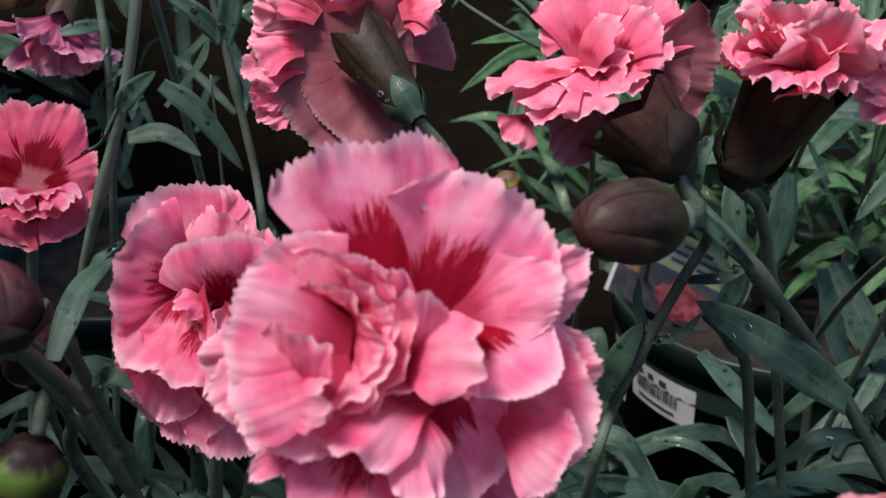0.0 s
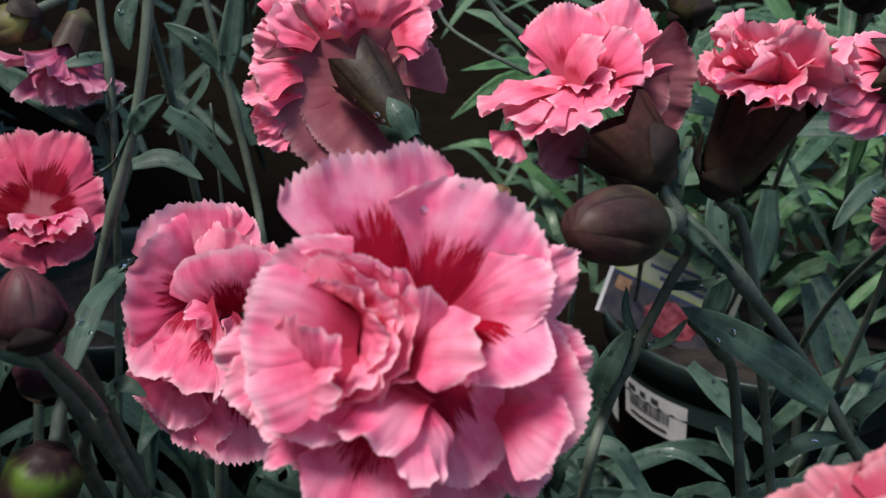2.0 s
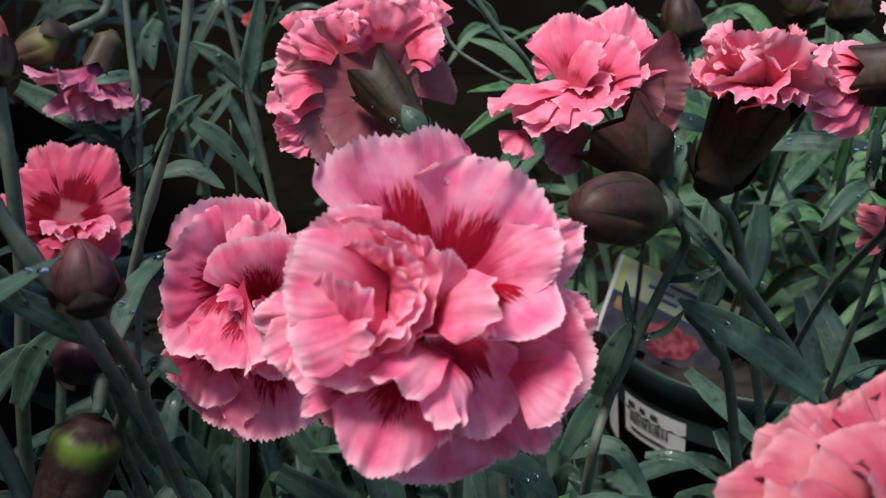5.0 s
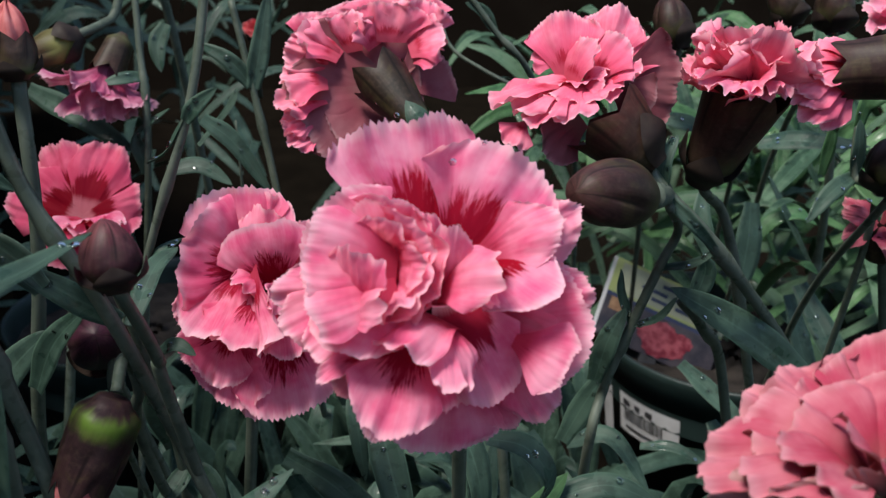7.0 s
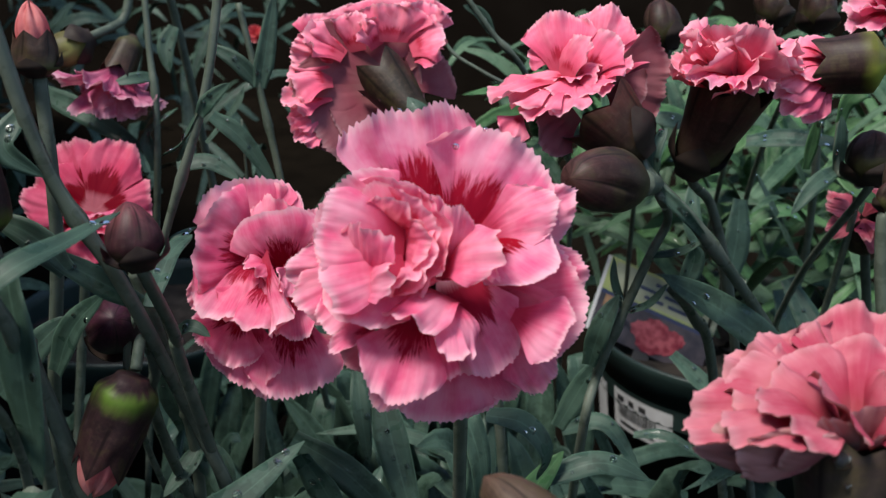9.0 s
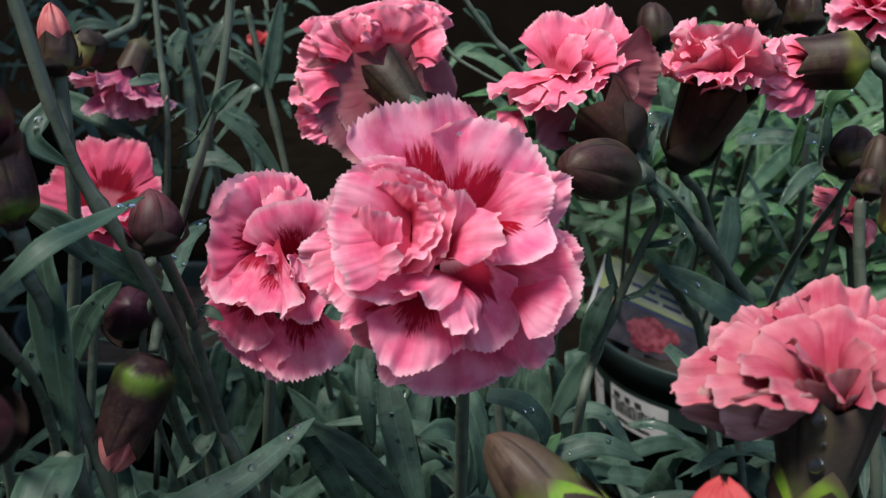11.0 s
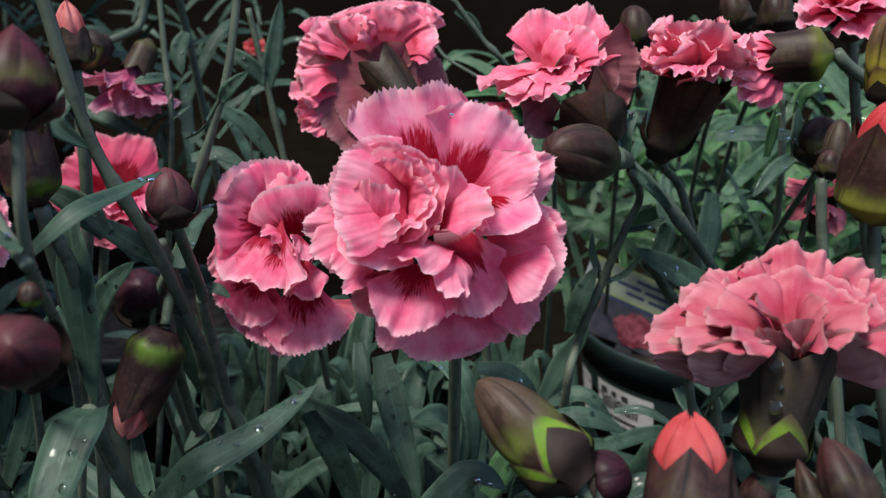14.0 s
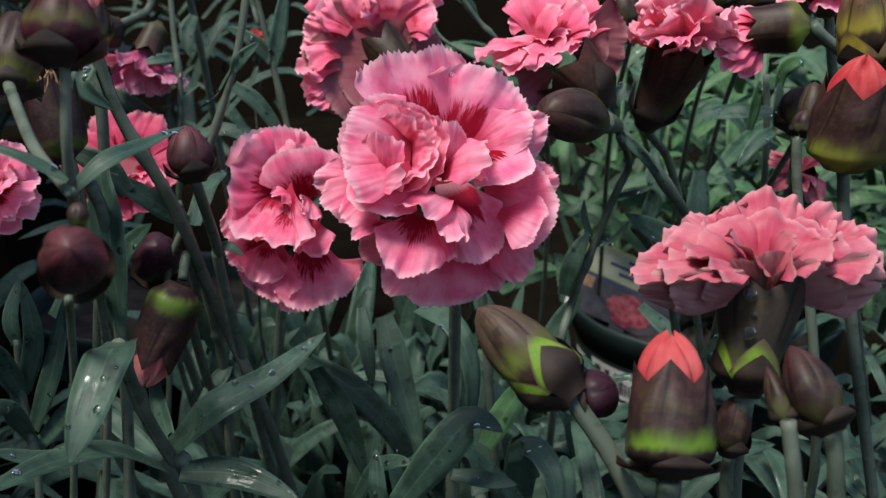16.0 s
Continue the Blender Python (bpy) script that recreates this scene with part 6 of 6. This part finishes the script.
b = bud_stalk("small dark bud beside a larger one", [(0.11856, 0.12961, 0.20968), (0.10952, 0.13648, 0.29229), (0.10986, 0.13751, 0.30254)], 0.0011)
bud(b, (0.10984, 0.13731, 0.30194), (0.11100, 0.13929, 0.30798), 0.00255, GREENBUD, fat=0.5, seed=35)
bud(b, (0.11334, 0.14140, 0.30169), (0.11491, 0.14526, 0.31340), 0.00312, DARKBUD, fat=0.45, seed=36, bract=False)
b = bud_stalk("brown bud with a yellow band", [(0.15780, 0.14388, 0.19878), (0.13604, 0.14260, 0.29293), (0.12682, 0.14136, 0.31694)], 0.0012)
bud(b, (0.12681, 0.14116, 0.31633), (0.12144, 0.14141, 0.33661), 0.00680, YELLOWBUD, fat=0.45, seed=37, scale=0.42, margin=GOLD)
b = bud_stalk("withered brown bud among the stalks", [(0.08608, 0.08454, 0.18559), (0.08074, 0.08427, 0.24136), (0.07917, 0.08141, 0.25542)], 0.0012)
bud(b, (0.07895, 0.08125, 0.25493), (0.08066, 0.08303, 0.26612), 0.00330, ROSYBUD, fat=0.45, seed=38)
b = bud_stalk("yellow-green bud leaning on a bright stalk", [(-0.06671, 0.31877, 0.33054), (-0.07668, 0.29541, 0.32121), (-0.08504, 0.28597, 0.31729)], 0.0014)
bud(b, (-0.08419, 0.28597, 0.31728), (-0.10115, 0.27678, 0.30941), 0.00570, OLIVEBUD, fat=0.42, seed=39, point=0.7)
b = bud_stalk("opening bud with furled coral petals", [(-0.07853, 0.20394, 0.19431), (-0.06411, 0.18898, 0.28498), (-0.06276, 0.18954, 0.32071)], 0.0016)
bud(b, (-0.06302, 0.18955, 0.32071), (-0.06315, 0.19086, 0.33744), 0.00508, DARKBUD, fat=0.4, petals=EMERGE, seed=40, scale=0.3, mouth=0.56)
for n_, (lo, hi, r) in enumerate((((0.10163, 0.27382, 0.31264), (0.09772, 0.27998, 0.32774), 0.0058), ((0.13678, 0.27622, 0.31878), (0.13162, 0.28119, 0.33229), 0.0052), ((0.14186, 0.25721, 0.31933), (0.14123, 0.26241, 0.33355), 0.0056), ((0.13127, 0.18982, 0.29188), (0.13214, 0.19445, 0.30461), 0.0060))):
    foot = V(lo) + V((0.02, 0.14, -0.16))
    b = bud_stalk("dark closed bud in the row behind", [foot, V(lo) + V((0.004, 0.05, -0.05)), lo], 0.0010)
    bud(b, lo, hi, r, GREENBUD, fat=0.48, seed=60 + n_)

# ---- bare stalks with their leaves ----
def stalk(label, pts, r0, r1, *nodes):
    pts = rooted(pts)
    ob = thing("carnation_shoot", label, "plant stalk", pts[0], "leafy shoots")
    stem(ob, pts, r0, r1, nodes)
    return ob


s = stalk("tall grey-green stalk with a clasping leaf", [(-0.04769, 0.17901, 0.23830), (-0.03657, 0.17712, 0.28098), (-0.02340, 0.17698, 0.31601), (-0.01885, 0.18161, 0.33909), (-0.01665, 0.18594, 0.35675)], 0.0008, 0.0011, 0.5)
leaf(s, [(-0.02369, 0.17528, 0.31424), (-0.02097, 0.17475, 0.31764), (-0.01649, 0.17432, 0.32125)], 0.00369, (0, -1, 0.3), 0.4)
leaf(s, [(-0.03625, 0.17630, 0.28135), (-0.03271, 0.17598, 0.28524), (-0.02834, 0.17980, 0.28736)], 0.00348)
leaf(s, [(-0.02395, 0.17657, 0.31501), (-0.02929, 0.17821, 0.30724), (-0.03477, 0.18166, 0.30390)], 0.00325)
s = stalk("grey-green stalk forked into a leaf pair", [(-0.01533, 0.25133, 0.23617), (-0.01995, 0.25253, 0.27482), (-0.02559, 0.25719, 0.30530), (-0.03050, 0.26042, 0.32989)], 0.0012, 0.0010, 0.66)
leaf(s, [(-0.02539, 0.25630, 0.30549), (-0.02304, 0.25890, 0.31654), (-0.02021, 0.26347, 0.33239)], 0.00621, (0.3, -1, 0.2), 0.3)
leaf(s, [(-0.02585, 0.25659, 0.30621), (-0.03133, 0.25651, 0.31324), (-0.04049, 0.25852, 0.31831)], 0.00527, (0, -1, 0.3))
s = stalk("thin forked stalk rising before the pot", [(0.06537, 0.19661, 0.21504), (0.06873, 0.19485, 0.23919), (0.07436, 0.19224, 0.25882), (0.07993, 0.19108, 0.27488), (0.08301, 0.18916, 0.28438), (0.07598, 0.17157, 0.29601)], 0.0014, 0.0010, 0.45)
leaf(s, [(0.07436, 0.19224, 0.25882), (0.07133, 0.19274, 0.26722), (0.07147, 0.19410, 0.27292)], 0.00283, (0.5, -1, 0.2), 0.4)
leaf(s, [(0.07436, 0.19224, 0.25882), (0.07981, 0.18883, 0.26227), (0.08423, 0.18915, 0.26771)], 0.00257, (0, -0.5, 1))
leaf(s, [(0.06615, 0.19275, 0.24362), (0.06833, 0.18995, 0.25573), (0.07257, 0.19138, 0.26389)], 0.00599, (-0.3, -1, 0.3))
s = stalk("leafy shoot bending over the pot", [(0.12491, 0.23825, 0.13039), (0.10743, 0.21938, 0.22713), (0.09424, 0.20110, 0.25396), (0.08696, 0.19530, 0.26368)], 0.0016, 0.0013, 0.66)
leaf(s, [(0.12096, 0.19604, 0.24111), (0.10127, 0.19103, 0.25774), (0.08306, 0.19163, 0.26905)], 0.01015, (0.2, -0.8, 0.6), 0.2)
leaf(s, [(0.08955, 0.19506, 0.26304), (0.09237, 0.19638, 0.27098), (0.09125, 0.19620, 0.27529)], 0.00573, (0, -1, 0.2))
leaf(s, [(0.07951, 0.19166, 0.27394), (0.08562, 0.18698, 0.27664), (0.09070, 0.18462, 0.28028)], 0.00299, (0, -0.6, 1))
leaf(lean_, [(0.07569, 0.17664, 0.29788), (0.07554, 0.17682, 0.30426), (0.07858, 0.17893, 0.30935)], 0.00402, (-0.4, -1, 0.2), 0.5)
leaf(lean_, [(0.07602, 0.17634, 0.29715), (0.08200, 0.17348, 0.29124), (0.09084, 0.17921, 0.28133)], 0.00296, (-0.5, -0.8, 0.6), 0.4)
leaf(lean_, [(0.13403, 0.21046, 0.22167), (0.13486, 0.20783, 0.23112), (0.14242, 0.20690, 0.23982)], 0.00564)
leaf(lean_, [(0.13403, 0.21046, 0.22167), (0.12127, 0.20803, 0.22094), (0.11139, 0.21176, 0.20755)], 0.00564)

# ---- leafy shoots at the foot and sides ----
s = stalk("near shoot with broad grey leaves, wet with rain", [(-0.03056, 0.13777, 0.13624), (-0.02945, 0.11849, 0.22666), (-0.03349, 0.11742, 0.23595), (-0.03482, 0.10541, 0.25536), (-0.03360, 0.09290, 0.27488)], 0.0016, 0.0014, 0.5, 0.97)
leaf(s, [(-0.03345, 0.11762, 0.23799), (-0.02238, 0.11454, 0.24961), (-0.01085, 0.12124, 0.25358), (0.00092, 0.13230, 0.25927)], 0.00800, (-0.2, -0.65, 0.75), 0.18, wet=7)
leaf(s, [(-0.03256, 0.09320, 0.27533), (-0.03301, 0.08571, 0.27560), (-0.03455, 0.07824, 0.27014), (-0.03697, 0.07196, 0.26248)], 0.00957, (-0.1, -0.9, 0.45), 0.10, wet=4)
leaf(s, [(-0.03494, 0.11557, 0.23454), (-0.03963, 0.09946, 0.24849), (-0.04506, 0.08313, 0.25597), (-0.05216, 0.06971, 0.25784)], 0.00673, (0, -0.6, 0.8), 0.2, wet=3)
leaf(s, [(-0.03118, 0.11525, 0.23389), (-0.01826, 0.11306, 0.23411), (-0.00407, 0.10695, 0.23116)], 0.00724, (0, -0.7, 0.7), 0.2, wet=3)
leaf(s, [(-0.03329, 0.11988, 0.23622), (-0.03979, 0.13418, 0.23875), (-0.04496, 0.14760, 0.24442)], 0.00488, (0, -1, 0.3))
leaf(s, [(-0.03628, 0.11858, 0.23491), (-0.04839, 0.12579, 0.24133), (-0.06201, 0.13703, 0.24547)], 0.00521)
leaf(s, [(-0.04258, 0.10786, 0.24497), (-0.05219, 0.09932, 0.24702), (-0.06051, 0.09220, 0.25344)], 0.00524, (0, -0.5, 0.9))
s = stalk("near stalk with a blade held across the flowers", [(-0.05030, 0.12425, 0.15101), (-0.04083, 0.11448, 0.25074), (-0.03594, 0.10186, 0.29307), (-0.03610, 0.09720, 0.30472)], 0.0013, 0.0012, 0.66)
leaf(s, [(-0.03955, 0.09493, 0.30330), (-0.03296, 0.09839, 0.30855), (-0.02782, 0.10628, 0.30989), (-0.02296, 0.11609, 0.31123)], 0.00433, (-0.1, -0.7, 0.7), 0.25)
leaf(s, [(-0.03623, 0.10333, 0.30550), (-0.03516, 0.10070, 0.29766), (-0.03446, 0.09878, 0.28624), (-0.03493, 0.09976, 0.27207)], 0.00750, (-0.3, -1, 0.2), 0.15)
s = stalk("leaning grey stalk with a sheathing leaf", [(-0.01926, 0.16423, 0.21671), (-0.02889, 0.15780, 0.25359), (-0.03417, 0.14509, 0.28625), (-0.04385, 0.14129, 0.31108), (-0.04929, 0.14031, 0.33945), (-0.05176, 0.14232, 0.35069)], 0.0015, 0.0014, 0.6)
leaf(s, [(-0.04709, 0.14223, 0.32220), (-0.04937, 0.13763, 0.31673), (-0.04363, 0.13839, 0.31096)], 0.00470, (0, -1, 0.2), 0.4)
leaf(s, [(-0.03270, 0.14830, 0.28178), (-0.04023, 0.14438, 0.28932), (-0.04973, 0.14392, 0.29571)], 0.00558, (0, -0.8, 0.6))
leaf(s, [(-0.03068, 0.14803, 0.28111), (-0.02908, 0.15971, 0.28783), (-0.02660, 0.16952, 0.28901)], 0.00470, (0, -0.8, 0.6))
s = stalk("arching grey-green leaves low on the plant", [(0.04633, 0.18483, 0.08445), (0.04038, 0.16005, 0.18059), (0.03822, 0.15255, 0.20062)], 0.0018, 0.0015)
leaf(s, [(0.01561, 0.13445, 0.20994), (0.02718, 0.13381, 0.22609), (0.03494, 0.13517, 0.23368), (0.04209, 0.13007, 0.23322)], 0.01008, (0.4, -0.5, 0.8), 0.15, wet=4)
leaf(s, [(0.04514, 0.14569, 0.21766), (0.05116, 0.14120, 0.22178), (0.05504, 0.13230, 0.21816), (0.05524, 0.12721, 0.20860)], 0.00739, (0.2, -0.6, 0.7), 0.2, wet=5)
leaf(s, [(0.02732, 0.18937, 0.23908), (0.03509, 0.17770, 0.23317), (0.03553, 0.17195, 0.22164), (0.03128, 0.16902, 0.21249)], 0.00846, (0.6, -0.6, 0.4), 0.2)
leaf(s, [(0.01236, 0.18567, 0.24100), (0.01624, 0.17624, 0.22723), (0.02225, 0.16727, 0.20647)], 0.00879, (0, -1, 0.3), 0.2, wet=5)
leaf(s, [(0.03022, 0.14296, 0.21393), (0.03873, 0.13909, 0.21441), (0.04628, 0.13535, 0.21521)], 0.00491, (0, -0.6, 0.8), 0.2)
leaf(s, [(0.04038, 0.16084, 0.21148), (0.04691, 0.16411, 0.22185), (0.05662, 0.16778, 0.23367)], 0.00755, (-0.3, -0.7, 0.5), 0.2, mat=FRESH)
leaf(s, [(0.03720, 0.15318, 0.25224), (0.04514, 0.15245, 0.25043), (0.05016, 0.15185, 0.24364), (0.04888, 0.15513, 0.23423)], 0.00613, (0.3, -0.5, 0.8), 0.2)
leaf(s, [(0.05165, 0.16664, 0.22645), (0.06526, 0.16787, 0.23013), (0.07741, 0.16632, 0.22618)], 0.00651, (0, -0.6, 0.8), 0.2)
leaf(s, [(0.02267, 0.18381, 0.24416), (0.03172, 0.17273, 0.24330), (0.03630, 0.16520, 0.23374), (0.03679, 0.16384, 0.21701)], 0.00780, (0.5, -0.8, 0.3), 0.18)
leaf(s, [(-0.00642, 0.17010, 0.23224), (0.00069, 0.17110, 0.21681), (0.00632, 0.17115, 0.19527)], 0.00820, (-0.2, -1, 0.1), 0.18, wet=4)
leaf(s, [(-0.01091, 0.18725, 0.22637), (0.00239, 0.18416, 0.21820), (0.01463, 0.18305, 0.20322), (0.02023, 0.18323, 0.18520)], 0.00880, (0.4, -0.9, 0.1), 0.18, wet=4)
leaf(s, [(0.00422, 0.21042, 0.23390), (0.00564, 0.20300, 0.22438), (0.00737, 0.20024, 0.20990)], 0.00560, (0.2, -1, 0.1), 0.18)
leaf(s, [(0.00500, 0.14798, 0.20473), (0.01039, 0.14581, 0.21450), (0.01574, 0.14181, 0.21877), (0.02011, 0.13798, 0.22030)], 0.00500, (0, -0.6, 0.8), 0.18)
leaf(s, [(0.01170, 0.13433, 0.21180), (0.01131, 0.13526, 0.21773), (0.01096, 0.13949, 0.22406)], 0.00460, (-0.2, -1, 0.2), 0.18)
s = stalk("grassy grey-green leaves beside the barcode label", [(0.13886, 0.26368, 0.04975), (0.13451, 0.25963, 0.13491), (0.12717, 0.25503, 0.17132)], 0.0016, 0.0013)
leaf(s, [(0.10795, 0.26571, 0.20961), (0.11921, 0.25704, 0.20012), (0.13185, 0.24786, 0.18933)], 0.00716, (0.4, -0.8, 0.5), 0.3)
leaf(s, [(0.09500, 0.25913, 0.18193), (0.10587, 0.25502, 0.18357), (0.11810, 0.24808, 0.17826)], 0.00436, (0, -0.5, 1))
leaf(s, [(0.06668, 0.23628, 0.19789), (0.07935, 0.23315, 0.20189), (0.08980, 0.22320, 0.18929)], 0.00662, (0, -0.5, 1))
leaf(s, [(0.11905, 0.26235, 0.18933), (0.12223, 0.25542, 0.18422), (0.12526, 0.24824, 0.17851)], 0.00690, (0.3, -1, 0.4))
leaf(s, [(0.06282, 0.22108, 0.20836), (0.07012, 0.22200, 0.22233), (0.07711, 0.22160, 0.23309)], 0.00711, (-0.3, -1, 0.3))
s = stalk("upright leafy shoot behind the pot rim", [(0.18090, 0.34101, 0.09529), (0.17304, 0.33563, 0.17727), (0.17744, 0.33206, 0.21596), (0.16899, 0.31154, 0.26101), (0.16344, 0.30478, 0.29208)], 0.0019, 0.0014, 0.5)
leaf(s, [(0.15259, 0.33610, 0.22628), (0.15962, 0.33772, 0.23486), (0.16939, 0.33619, 0.23806), (0.17791, 0.33443, 0.23360)], 0.00734, (0, -0.5, 0.9), 0.2, mat=FRESH, wet=4)
leaf(s, [(0.13906, 0.30350, 0.25379), (0.13727, 0.29775, 0.23743), (0.13425, 0.29247, 0.22460)], 0.01010, (0.2, -1, 0.2), 0.15, blunt=2)
leaf(s, [(0.13277, 0.28495, 0.27986), (0.14439, 0.27920, 0.28223), (0.16338, 0.27150, 0.28206)], 0.00833, (0, -0.6, 0.8), 0.15, wet=5)
leaf(s, [(0.11545, 0.28778, 0.28472), (0.10686, 0.28951, 0.28673), (0.09684, 0.29294, 0.28817)], 0.00674, (0, -0.7, 0.7), 0.15, wet=6)
leaf(s, [(0.10919, 0.25040, 0.25533), (0.10716, 0.25410, 0.26439), (0.10876, 0.26014, 0.27435)], 0.00651, (0, -1, 0.2), 0.25)
leaf(s, [(0.16040, 0.30492, 0.22126), (0.16840, 0.28786, 0.20319), (0.17411, 0.28195, 0.18867)], 0.00990, (0, -1, 0.3))
leaf(s, [(0.17635, 0.33206, 0.21597), (0.15925, 0.33496, 0.24713), (0.15352, 0.33384, 0.25636)], 0.00550)
leaf(s, [(0.16650, 0.32833, 0.20705), (0.17098, 0.31410, 0.18411), (0.17438, 0.30534, 0.17453)], 0.00857)
s = stalk("bright fresh shoot among the rear buds", [(0.14545, 0.22793, 0.26538), (0.13904, 0.22695, 0.28590), (0.13844, 0.22761, 0.29937)], 0.0011, 0.0009, 0.6)
leaf(s, [(0.13844, 0.22745, 0.29893), (0.13981, 0.22748, 0.30486), (0.14402, 0.22732, 0.30746), (0.14678, 0.22881, 0.30576)], 0.00520, (0.3, -0.8, 0.5), 0.2, mat=FRESH)
leaf(s, [(0.13904, 0.22695, 0.28590), (0.13868, 0.22575, 0.29425), (0.13865, 0.22716, 0.30104)], 0.00440, (0.2, -1, 0.2), 0.2)
leaf(s, [(0.13194, 0.23091, 0.28492), (0.13286, 0.23028, 0.29486), (0.13370, 0.23045, 0.30120)], 0.00400, (0.2, -1, 0.2), 0.2, mat=FRESH)
leaf(s, [(0.13904, 0.22695, 0.28590), (0.13104, 0.22158, 0.28265), (0.12396, 0.21710, 0.27603)], 0.00500, (0, -0.8, 0.6), 0.2)
leaf(s, [(0.13919, 0.22668, 0.28515), (0.14346, 0.22089, 0.28106), (0.14868, 0.21785, 0.27867)], 0.00500, (0, -0.8, 0.6), 0.2, mat=FRESH)
s = stalk("short stalk with wavy leaves behind a bud", [(-0.03505, 0.19226, 0.16329), (-0.03443, 0.17986, 0.22915), (-0.03484, 0.17468, 0.24645), (-0.03646, 0.16638, 0.27095), (-0.03868, 0.16399, 0.28273)], 0.0016, 0.0013, 0.5)
leaf(s, [(-0.03553, 0.17819, 0.23505), (-0.03752, 0.17564, 0.24903), (-0.03479, 0.17434, 0.25864)], 0.00597, (0, -1, 0.2), 0.4)
leaf(s, [(-0.03300, 0.17985, 0.22913), (-0.03567, 0.17484, 0.22585), (-0.03978, 0.16791, 0.22251)], 0.00564)
leaf(s, [(-0.03443, 0.17986, 0.22915), (-0.02811, 0.17784, 0.22374), (-0.02683, 0.17441, 0.21438)], 0.00846, (0, -1, 0.4))
leaf(s, [(-0.02897, 0.15682, 0.27116), (-0.02486, 0.15562, 0.27324), (-0.02108, 0.15484, 0.27118)], 0.00334, (0, -0.6, 0.8))
leaf(s, [(-0.06094, 0.16881, 0.25602), (-0.05515, 0.16821, 0.26764), (-0.04644, 0.16657, 0.27648)], 0.00663, (-0.3, -1, 0.3), 0.3)
leaf(s, [(-0.07823, 0.17522, 0.24690), (-0.06994, 0.17883, 0.25701), (-0.06170, 0.18152, 0.26457)], 0.00814, (0, -1, 0.4), 0.2)
leaf(s, [(-0.04389, 0.14310, 0.29098), (-0.05031, 0.14541, 0.29716), (-0.05892, 0.14700, 0.30133)], 0.00651, (0, -1, 0.3))
s = stalk("dim grey-green leaves crossing in deep shade", [(-0.04649, 0.31247, 0.17233), (-0.03800, 0.28670, 0.25171), (-0.03707, 0.28303, 0.29024)], 0.0009, 0.0003)
leaf(s, [(-0.03465, 0.23159, 0.30232), (-0.02684, 0.23181, 0.29558), (-0.01788, 0.23263, 0.28079)], 0.00550, (0.4, -0.9, 0.4), 0.2)
leaf(s, [(-0.04984, 0.24625, 0.28378), (-0.04056, 0.24686, 0.28511), (-0.03133, 0.24484, 0.28000)], 0.00557, (0, -0.7, 0.7))
leaf(s, [(-0.11131, 0.30465, 0.29692), (-0.09110, 0.29237, 0.29031), (-0.06997, 0.28334, 0.27972)], 0.00823, (0, -0.9, 0.5))
leaf(s, [(-0.05934, 0.29481, 0.31940), (-0.06201, 0.29217, 0.31301), (-0.06088, 0.28888, 0.30496)], 0.00625, (0, -1, 0.2))
leaf(s, [(-0.04427, 0.26228, 0.28719), (-0.03522, 0.26662, 0.29763), (-0.03271, 0.26910, 0.30363)], 0.00325)
s = stalk("thin curving stalks in the dark gap", [(0.07901, 0.32040, 0.25467), (0.05829, 0.28519, 0.30213), (0.04613, 0.28131, 0.31746), (0.03584, 0.28176, 0.33160)], 0.0011, 0.0009, 0.66)
leaf(s, [(0.04577, 0.28144, 0.31781), (0.04213, 0.28169, 0.32367), (0.03672, 0.28176, 0.32636)], 0.00400, (0, -1, 0.3), 0.4)
stem(s, [(0.05773, 0.28808, 0.29690), (0.04274, 0.29268, 0.30390), (0.03145, 0.29863, 0.31208), (0.02788, 0.30980, 0.32948)], 0.0007, 0.0006)
s = stalk("dim thin-leaved shoot at the edge of the group", [(-0.07925, 0.12980, 0.16527), (-0.06938, 0.12870, 0.21982), (-0.07099, 0.13241, 0.24509), (-0.07010, 0.13244, 0.25952)], 0.0010, 0.0009, 0.6)
leaf(s, [(-0.06889, 0.13063, 0.23705), (-0.06178, 0.13012, 0.25324), (-0.05774, 0.13366, 0.26990)], 0.00521, (-0.2, -1, 0.3), 0.2)
leaf(s, [(-0.07099, 0.13241, 0.24509), (-0.07186, 0.12757, 0.25615), (-0.07371, 0.12429, 0.26322)], 0.00563, (0.1, -1, 0.4), 0.2)
leaf(s, [(-0.07030, 0.13281, 0.24635), (-0.06471, 0.12896, 0.26092), (-0.06546, 0.12965, 0.27433)], 0.00486, (0.2, -1, 0.3), 0.2)
leaf(s, [(-0.06969, 0.13140, 0.23361), (-0.07019, 0.12388, 0.24519), (-0.07318, 0.11812, 0.25045)], 0.00512, (0, -0.7, 0.7), 0.2)
leaf(s, [(-0.06948, 0.13054, 0.23106), (-0.05877, 0.13038, 0.24284), (-0.05201, 0.13304, 0.24570)], 0.00476, (0, -0.8, 0.6), 0.2)
leaf(s, [(-0.07012, 0.13203, 0.25829), (-0.07050, 0.13243, 0.26516), (-0.06913, 0.13694, 0.27310)], 0.00387, (0, -1, 0.3), 0.3)
